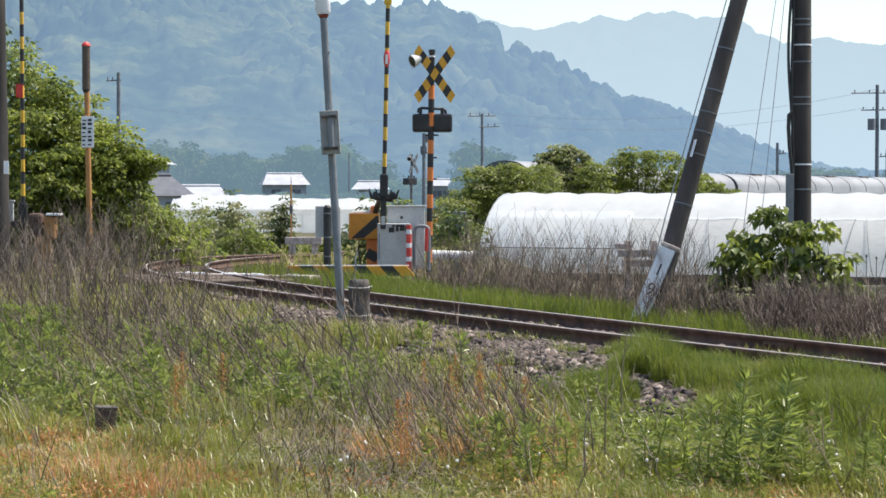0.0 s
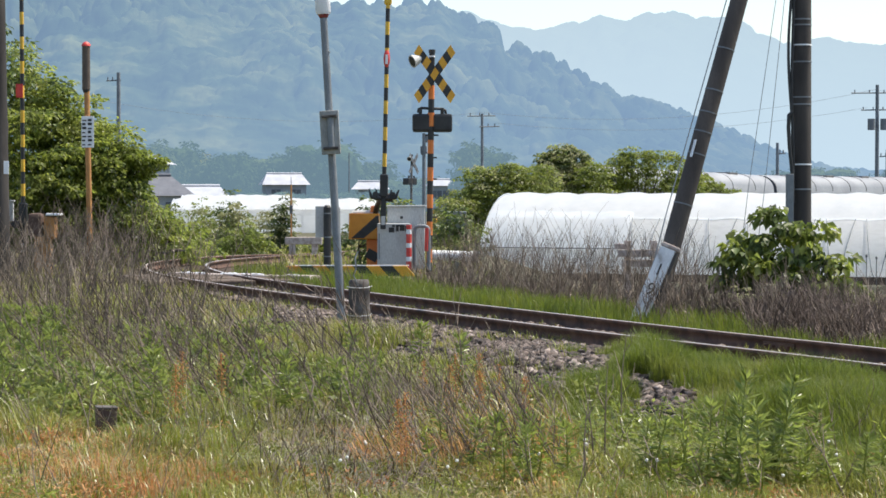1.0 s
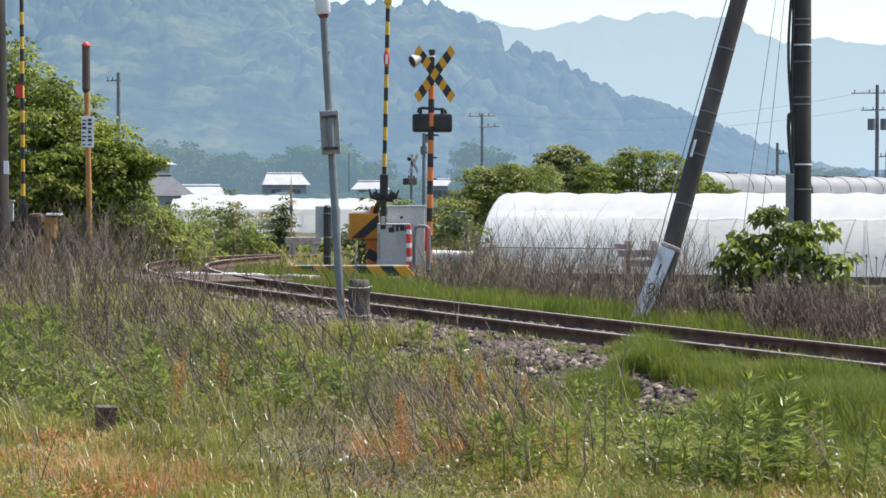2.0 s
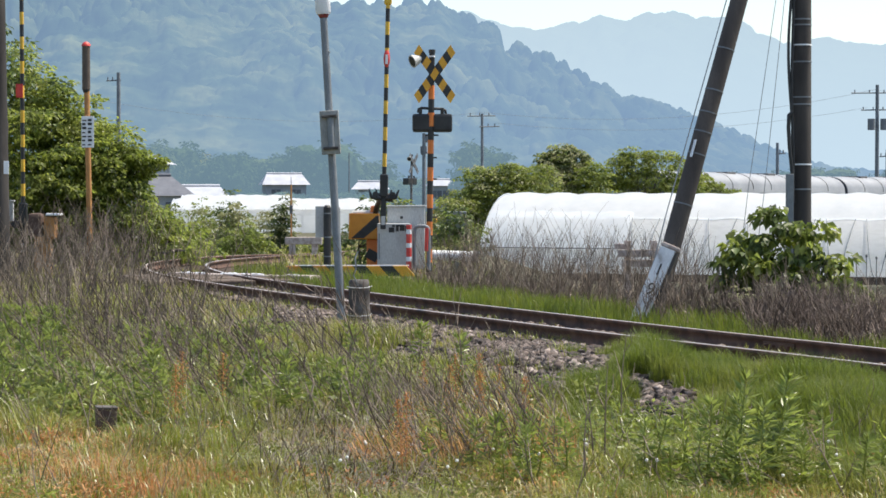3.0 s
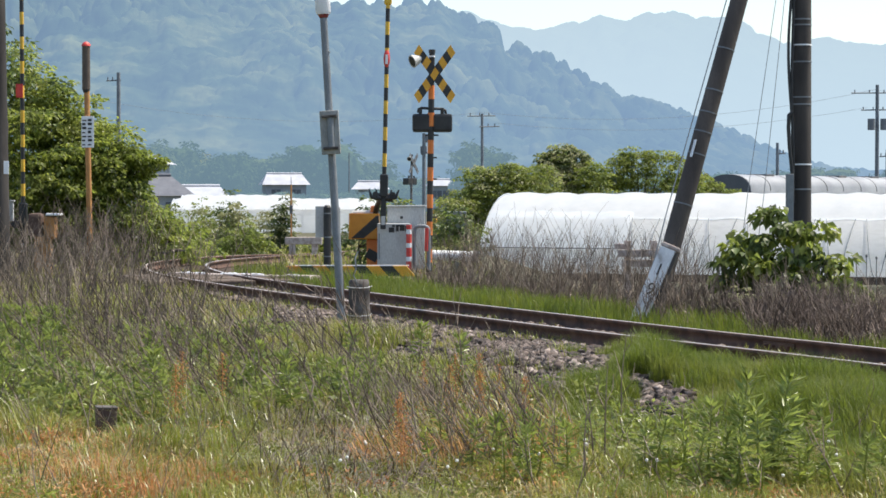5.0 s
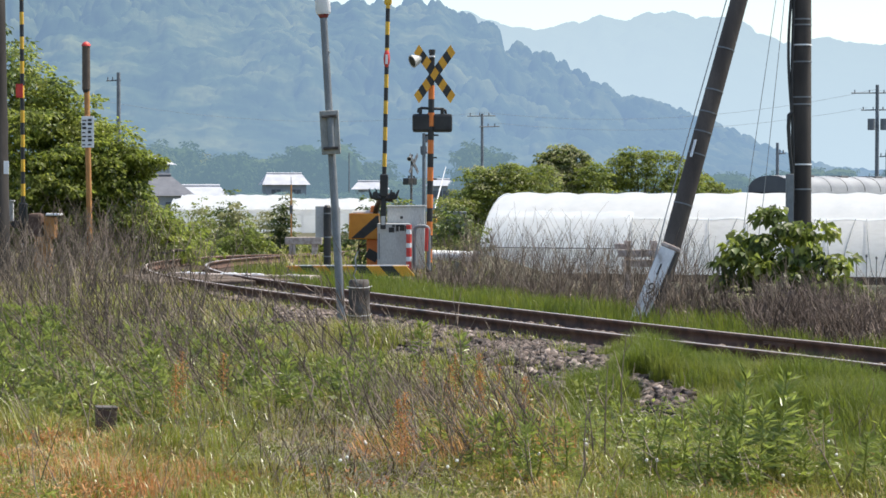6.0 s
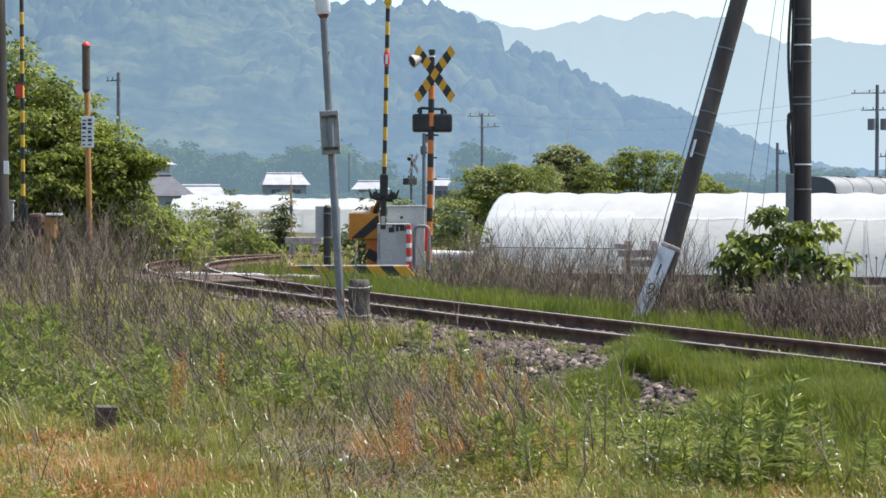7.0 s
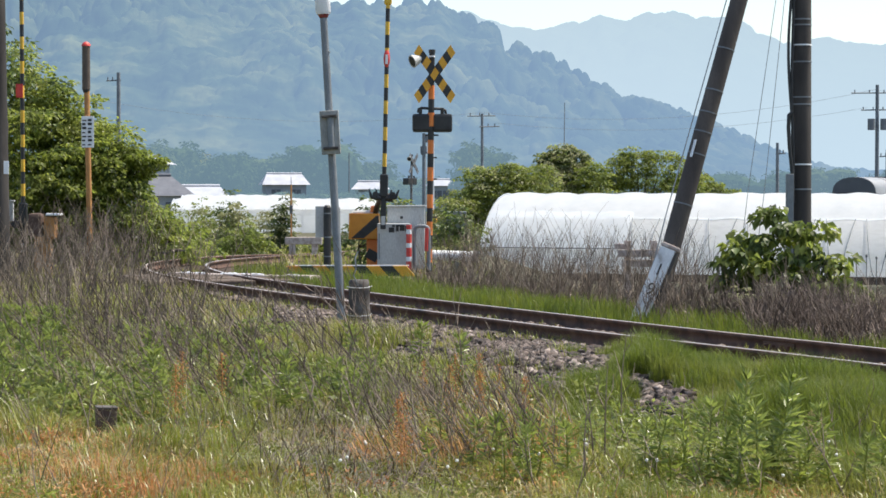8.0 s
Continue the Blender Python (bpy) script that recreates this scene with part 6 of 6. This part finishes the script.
        v, f = leaves_arrays(np.stack([lush[:, 0], lush[:, 1], z], 1), axis, 0.085 * g.uniform(0.5, 1.5, n), 0.024 * g.uniform(0.6, 1.5, n), 0.2, g)
        stuff("weed_leaves", raw_mesh("weed_leaves", v, f, mat), "lush narrow green leaves of weeds on the bank", "weeds")


lawns()


# ---- dead stalks ----
def stalk_lines(base, height, lean, g, branches):
    """One dead weed: a bent main stem and thin side shoots, as polylines with radii."""
    out = []
    top = np.array([lean[0], lean[1], 1.0]) * height
    bow = g.normal(size=3) * 0.05 * height
    ts = np.linspace(0, 1, 5)
    main = [base + top * t + bow * math.sin(math.pi * t) for t in ts]
    out.append((main, np.linspace(0.0055, 0.002, 5)))
    for _ in range(branches):
        t = g.uniform(0.35, 0.95)
        p = base + top * t + bow * math.sin(math.pi * t)
        a = g.uniform(0, 2 * math.pi)
        l = height * g.uniform(0.12, 0.34)
        dirv = np.array([math.cos(a) * 0.6, math.sin(a) * 0.6, 0.8]) + top / height * 0.3
        q = p + dirv * l
        out.append(([p, (p + q) / 2 + g.normal(size=3) * 0.02, q], np.array([0.003, 0.0022, 0.0014])))
    return out


def stalks_mesh(name, lines, mat, thick=1.0):
    verts, faces, base = [], [], 0
    for pts, radii in lines:
        k = len(pts)
        for p, r in zip(pts, radii):
            r = r * thick
            verts += [(p[0] - r, p[1] - r * 0.6, p[2]), (p[0] + r, p[1] - r * 0.6, p[2]), (p[0], p[1] + r, p[2])]
        for i in range(k - 1):
            o = base + i * 3
            for a, b in ((0, 1), (1, 2), (2, 0)):
                faces.append((o + a, o + b, o + 3 + b, o + 3 + a))
        base += 3 * k
    return raw_mesh(name, verts, faces, mat)


def stalk_field(xy, height, lean, spread_lean, branches, seed, thick, name, label, mat=STALK):
    g = np.random.default_rng(seed)
    z = ground_height(xy[:, 0], xy[:, 1])
    lines = []
    for (x, y), zz in zip(xy, z):
        h = height * g.uniform(0.55, 1.25)
        l = np.array(lean) + g.normal(size=2) * spread_lean
        lines += stalk_lines(np.array([x, y, zz - 0.02]), h, l, g, branches)
    return stuff(name, stalks_mesh(name, lines, mat, thick), label, "dead weeds")


def dead_weeds():
    band = scatter(-1, 9, 18, 40, 16000, 41)
    d, _ = beside(band[:, 0], band[:, 1])
    edge = np.interp(band[:, 1], [18, 22, 25, 30], [1.2, 1.5, 2.05, 2.95])
    s = band[(d < -edge - 0.25 * patches(band, 1.0)) & (d > -6.5) & (band[:, 0] / band[:, 1] > 0.0)]
    q = s[:1500]
    wide = q[:, 0] / q[:, 1] > 0.112
    stalk_field(q[wide], 0.62, (0.0, 0), 0.35, 5, 52, 0.9, "dead_weeds", "short tangle of dead stalks round the pole")
    more = np.repeat(q[wide], 3, axis=0) + np.random.default_rng(56).normal(size=(3 * int(wide.sum()), 2)) * 0.15
    stalk_field(more, 0.5, (0.0, 0), 0.6, 5, 57, 1.1, "dead_weeds", "dense brown bramble round the pole", TANGLE)
    stalk_field(q[~wide], 1.05, (0.08, 0), 0.27, 5, 42, 0.95, "dead_weeds", "tangle of grey-brown dead stalks on the bank before the greenhouse")
    g = np.random.default_rng(43)
    low = s[1500:4300]
    low = low[beside(low[:, 0], low[:, 1])[0] > -4.2]
    stalk_field(low, 0.42, (0.0, 0), 0.8, 5, 44, 1.25, "dead_weeds", "low brown bramble of dead stalks on the bank", TANGLE)
    low = np.repeat(low, 4, axis=0) + g.normal(size=(len(low) * 4, 2)) * 0.12
    stuff("dry_grass", blades_mesh("dry_grass", low, 0.3, 0.011, 1.0, TANGLE, 51), "withered brown leaves in the bramble", "grass")
    left = scatter(-12, -2, 20, 38, 9000, 45)
    d, _ = beside(left[:, 0], left[:, 1])
    r = left[:, 0] / left[:, 1]
    l = left[(d > 1.8) & (r < -0.105 + 0.02 * patches(left, 0.8)) & (left[:, 1] > 24)][:300]
    stalk_field(l, 1.0, (-0.12, 0), 0.38, 7, 46, 1.2, "dead_weeds", "brown dead stalks before the crossing approach")
    tall = np.stack([g.uniform(-8.7, -5.4, 150), g.uniform(37.5, 43.5, 150)], 1)
    stalk_field(tall, 1.15, (0.0, 0), 0.25, 6, 54, 1.3, "dead_weeds", "tall pale dead stalks before the thicket")
    bushy = np.stack([g.uniform(-0.45, 0.55, 150), g.uniform(39.6, 42.6, 150)], 1)
    stalk_field(bushy[:90], 0.75, (0.0, 0), 0.35, 7, 55, 1.3, "dead_weeds", "dead stalks beside the crossing cabinet")
    stalk_field(bushy[90:], 0.6, (0.0, 0), 0.5, 7, 59, 1.4, "dead_weeds", "dark bramble beside the crossing cabinet", TANGLE)
    foot = np.stack([g.uniform(2.25, 2.95, 45), g.uniform(26.0, 26.6, 45)], 1)
    stalk_field(foot, 0.62, (0.0, 0), 0.3, 5, 58, 1.1, "dead_weeds", "dead stalks round the leaning distance post")
    mid = scatter(-5, 0.6, 15.5, 29, 5200, 47)
    d, _ = beside(mid[:, 0], mid[:, 1])
    m = mid[(d > 2.6) & (patches(mid, 0.6, 1.0) > -0.35)][:240]
    stalk_field(m, 0.56, (-0.7, 0), 0.6, 5, 48, 0.95, "dead_weeds", "thin grey dead stalks leaning over the meadow")
    y = g.uniform(13.8, 17.4, 190)
    fore = np.stack([g.uniform(-0.02, 0.06, 190) * y, y], 1)
    stalk_field(fore[:130], 0.62, (-0.6, 0.0), 0.25, 4, 49, 1.05, "dead_weeds", "grey dead stalks leaning one way in the foreground")
    y = g.uniform(17.0, 25.0, 120)
    lean_to = np.stack([g.uniform(-0.17, -0.02, 120) * y, y], 1)
    stalk_field(lean_to, 0.82, (-1.0, 0.0), 0.35, 6, 53, 1.35, "dead_weeds", "long dark dead stems lying over the meadow", TANGLE)
    y = g.uniform(12.5, 16, 90)
    fore = np.stack([g.uniform(-0.19, 0.19, 90) * y, y], 1)
    stalk_field(fore, 0.45, (-0.1, 0.0), 0.5, 3, 50, 0.7, "dead_weeds", "scattered thin dead stalks in the foreground")
    long_ones = [(-2.3, 20.0, 1.2, -0.12), (-2.42, 20.3, 0.9, 0.1), (1.66, 13.1, 0.48, -1.55), (1.6, 14.4, 0.5, -0.15), (1.62, 14.4, 0.5, 0.3), (0.86, 13.5, 0.62, 0.03), (2.2, 13.0, 0.3, -1.5), (1.05, 14.6, 0.75, 0.02), (0.98, 14.6, 0.6, -0.1), (1.35, 17.0, 0.75, 0.05), (2.35, 12.9, 0.5, -0.5), (-0.42, 17.5, 0.9, -0.2), (0.18, 18.5, 0.9, -0.1), (-4.0, 26, 1.3, -0.1)]
    for i, (x, y, h, l) in enumerate(long_ones):
        lines = stalk_lines(np.array([x, y, ground_at(x, y) - 0.02]), h, np.array([l, 0.0]), g, 3)
        tagged(new("dead_stalk", stalks_mesh("dead_stalk", lines, STALK, 1.2)), "single long dark dead weed stalk in the grass", "dead weed", "single dead stalks")


dead_weeds()


# ---- single weeds ----
def weed(seed, height, mat, label, leaf=0.10):
    """A leafy upright weed: stem and whorls of narrow leaves, denser at the tip."""
    g = np.random.default_rng(seed)
    ob = thing("weed", (0, 0, 0), label, "weed", "leafy weeds")
    stem = stalks_mesh("stem", [([np.array([0, 0, 0]), np.array([0.01, 0, height * 0.5]), np.array([0.0, 0.01, height])], np.array([0.006, 0.005, 0.003]))], mat)
    s = new("stem", stem)
    s.parent = ob
    n = int(height * 150)
    t = g.uniform(0.12, 1, n) ** 0.8
    a = np.arange(n) * 2.4 + g.normal(size=n) * 0.3
    p = np.stack([0.004 * np.cos(a), 0.004 * np.sin(a), t * height], 1)
    axis = np.stack([np.cos(a), np.sin(a), -0.1 + 1.2 * t ** 3 + g.normal(size=n) * 0.4], 1)
    v, f = leaves_arrays(p, axis, leaf * (1.15 - 0.5 * t) * g.uniform(0.7, 1.2, n), 0.14 * leaf * g.uniform(0.8, 1.2, n), 0.15, g)
    l = new("leaves", raw_mesh("leaves", v, f, mat))
    l.parent = ob
    return ob


SWAY = []


def place_weeds():
    kinds = [weed(60 + k, h, m, "tall leafy green weed with narrow pointed leaves", lf) for k, (h, m, lf) in enumerate(((0.76, WEED_LEAF, 0.16), (0.6, WEED_LEAF, 0.14), (0.44, WEED_LEAF, 0.11), (0.36, LEAF_YELLOW, 0.09)))]
    spots = [(1.74, 13.4, 0), (1.97, 13.5, 0), (1.58, 13.6, 1), (2.15, 13.4, 2), (1.45, 13.2, 2), (1.86, 13.1, 1), (2.32, 13.4, 1), (1.66, 13.0, 2), (2.05, 13.0, 3), (1.33, 13.1, 3), (2.45, 13.2, 2), (2.25, 13.0, 3), (1.78, 12.8, 3), (1.8, 13.7, 1), (1.62, 13.9, 2), (2.05, 13.8, 1)]
    rng = random.Random(12)
    for _ in range(130):
        y = rng.uniform(13.0, 22)
        zone = rng.random()
        x = rng.uniform(-0.2, -0.12) * y if zone < 0.4 else rng.uniform(-0.07, 0.02) * y if zone < 0.65 else rng.uniform(0.0, 0.18) * y if y < 14.2 else rng.uniform(-0.19, 0.0) * y
        if float(beside([x], [y])[0][0]) > 3.0 and not (x < 0.3 and y < 16.8) and abs(x + 2.5 * y / 16.3) > 0.35:
            spots.append((x, y, rng.randrange(1, 4)))
    for n, y0, y1, r0, r1, kinds_here in ((45, 18.5, 24.5, -0.2, -0.14, (1, 1, 2)), (22, 13.2, 15.0, -0.005, 0.06, (2, 3, 3)), (16, 12.9, 14.4, 0.075, 0.2, (2, 3, 3)), (16, 16.5, 20, -0.09, -0.03, (2, 3))):
        for _ in range(n):
            y = rng.uniform(y0, y1)
            x = rng.uniform(r0, r1) * y
            if float(beside([x], [y])[0][0]) > 2.6 and abs(x + 2.5 * y / 16.3) > 0.3:
                spots.append((x, y, rng.choice(kinds_here)))
    used = set()
    for x, y, k in spots:
        m = pose(x, y, ground_at(x, y) - 0.01, rng.uniform(-11, 11), rng.uniform(-13, 13), rng.uniform(0, 360))
        if k not in used:
            used.add(k)
            ob = kinds[k]
            ob.matrix_world = m
        else:
            ob = copy_thing(kinds[k], m)
        if y < 14.2 and len(SWAY) < 24:
            SWAY.append((ob, m.copy(), rng.uniform(0, 6)))


def plume(seed, height, label, mat):
    g = np.random.default_rng(seed)
    ob = thing("seed_plume", (0, 0, 0), label, "weed", "rusty seed plumes")
    s = new("stem", stalks_mesh("stem", [([np.array([0, 0, 0]), np.array([0, 0, height])], np.array([0.004, 0.002]))], mat))
    s.parent = ob
    n = int(520 * height)
    t = g.uniform(0.3, 1.0, n)
    r = 0.03 * np.sin(np.pi * (t * 0.9 + 0.05)) + 0.004
    p = np.stack([g.normal(size=n) * r, g.normal(size=n) * r, t * height], 1)
    v, f = leaves_arrays(p, g.normal(size=(n, 3)) + np.array([0, 0, 0.8]), 0.016, 0.008, 0.3, g)
    l = new("seed_head", raw_mesh("seed_head", v, f, mat))
    l.parent = ob
    tagged(l, kind="stuff")
    return ob


def place_plumes():
    base = plume(80, 0.55, "rust-coloured dock seed plume standing in grass", RUSTY)
    pale = plume(81, 0.42, "pale straw-coloured grass plume", GRASS_DRY)
    for i, (x, y, s) in enumerate(((-0.235, 13.6, 1.0), (-0.225, 14.0, 0.9), (-1.72, 17.6, 0.7), (-2.05, 17.8, 0.6), (0.02, 16.8, 0.7), (0.25, 16.2, 0.7), (0.42, 16.8, 0.6), (-0.15, 17.2, 0.7), (0.6, 15.8, 0.6), (0.3, 17.6, 0.6), (0.1, 17.8, 0.6), (-1.9, 16.0, 0.6))):
        m = pose(x, y, ground_at(x, y), 0, -4 + 2 * (i % 4), 40 * i)
        ob = base if i == 0 else copy_thing(base, m)
        ob.matrix_world = m @ Matrix.Diagonal((1, 1, s, 1)) if i == 0 else m
        if i and i < 3:
            SWAY.append((ob, m.copy(), i * 1.3))
    for i, (x, y) in enumerate(((2.27, 14.0), (2.3, 13.9))):
        m = pose(x, y, ground_at(x, y) + 0.05, 0, 3, 60 * i)
        if i:
            copy_thing(pale, m)
        else:
            pale.matrix_world = m


def clover():
    bm = B()
    bmesh.ops.create_icosphere(bm, subdivisions=2, radius=0.0105)
    for v in bm.verts:
        v.co *= 1 + 0.18 * noise.noise(v.co * 160)
    me = mesh_of("clover_flower", bm, FLOWER)
    stem = mesh_of("stem", tube(B(), [(0, 0, -0.2), (0, 0, -0.01)], 0.002, 4), GRASS)
    rng = random.Random(3)
    for i in range(24):
        y = rng.uniform(13.0, 15.0)
        x = rng.uniform(-0.05, 0.19) * y if i % 8 else rng.uniform(-0.1, 0) * y
        ob = thing("clover", (x, y, ground_at(x, y) + 0.2), "white clover flower head on a thin stem", "flower", "white clover flowers")
        h, s = new("flower_head", me), new("stem", stem)
        h.parent = s.parent = ob


place_weeds()
place_plumes()
clover()


def sway_motion():
    for ob, m, phase in SWAY:
        rows = []
        for k in range(17):
            t = k * 0.5
            a = 1.6 * math.sin(1.9 * t + phase) + 0.8 * math.sin(4.3 * t + 2 * phase)
            rows.append((t, m @ Matrix.Rotation(radians(a), 4, "Y") @ Matrix.Rotation(radians(a * 0.5), 4, "X")))
        walk(ob, rows)


# ---- ballast stones ----
def ballast():
    shapes = []
    g = np.random.default_rng(90)
    for k in range(6):
        bm = B()
        bmesh.ops.create_icosphere(bm, subdivisions=1, radius=1)
        for v in bm.verts:
            v.co *= g.uniform(0.55, 1.25)
            v.co.z *= 0.62
        for v in bm.verts:
            v.co = Vector([round(c * 2.2) / 2.2 * 0.5 + c * 0.5 for c in v.co])
        shapes.append(mesh_of("stone", bm, STONE))
    xy = scatter(-3.5, 7, 16.0, 36, 90000, 91)
    d, _ = beside(xy[:, 0], xy[:, 1])
    r = xy[:, 0] / xy[:, 1]
    keep = (stony(xy, d) | ((np.abs(d) < 0.9) & (np.abs(np.abs(d) - 0.566) > 0.09))) & (xy[:, 1] < 36)
    xy, d, r = xy[keep][:9000], d[keep][:9000], r[keep][:9000]
    z = ground_height(xy[:, 0], xy[:, 1])
    bed = thing("ballast", (0, 0, 0), "grey-brown crushed stone ballast beside the rails", "ballast", kind="structure")
    close = np.where((d > 0.8) & (r > -0.03) & (r < 0.08) & (xy[:, 1] < 25))[0][:300]
    for i in close:
        s = g.uniform(0.032, 0.078)
        ob = new("stone", shapes[i % 6])
        ob.parent = bed
        ob.matrix_basis = pose(xy[i, 0], xy[i, 1], z[i] + s * 0.25, g.uniform(-25, 25), g.uniform(-25, 25), g.uniform(0, 360)) @ Matrix.Diagonal((s, s * g.uniform(0.7, 1.2), s, 1))
    rest = np.setdiff1d(np.arange(len(xy)), close)
    src = []
    for me in shapes:
        co = np.array([v.co[:] for v in me.vertices])
        fa = np.array([p.vertices[:] for p in me.polygons])
        src.append((co, fa))
    V, F, base = [], [], 0
    for i in rest:
        co, fa = src[i % 6]
        a, s = g.uniform(0, 6.28), g.uniform(0.028, 0.072)
        rot = np.array([[math.cos(a), -math.sin(a), 0], [math.sin(a), math.cos(a), 0], [g.uniform(-0.3, 0.3), g.uniform(-0.3, 0.3), 1]])
        V.append(co @ rot.T * s + np.array([xy[i, 0], xy[i, 1], z[i] + s * 0.2]))
        F.append(fa + base)
        base += len(co)
    ob = new("stones", raw_mesh("stones", np.concatenate(V), np.concatenate(F), STONES))
    ob.parent = bed
    tagged(ob, kind="stuff")


ballast()


# ---- what moves ----
def motions():
    train_motion()
    barrier_motion()
    sway_motion()


motions()
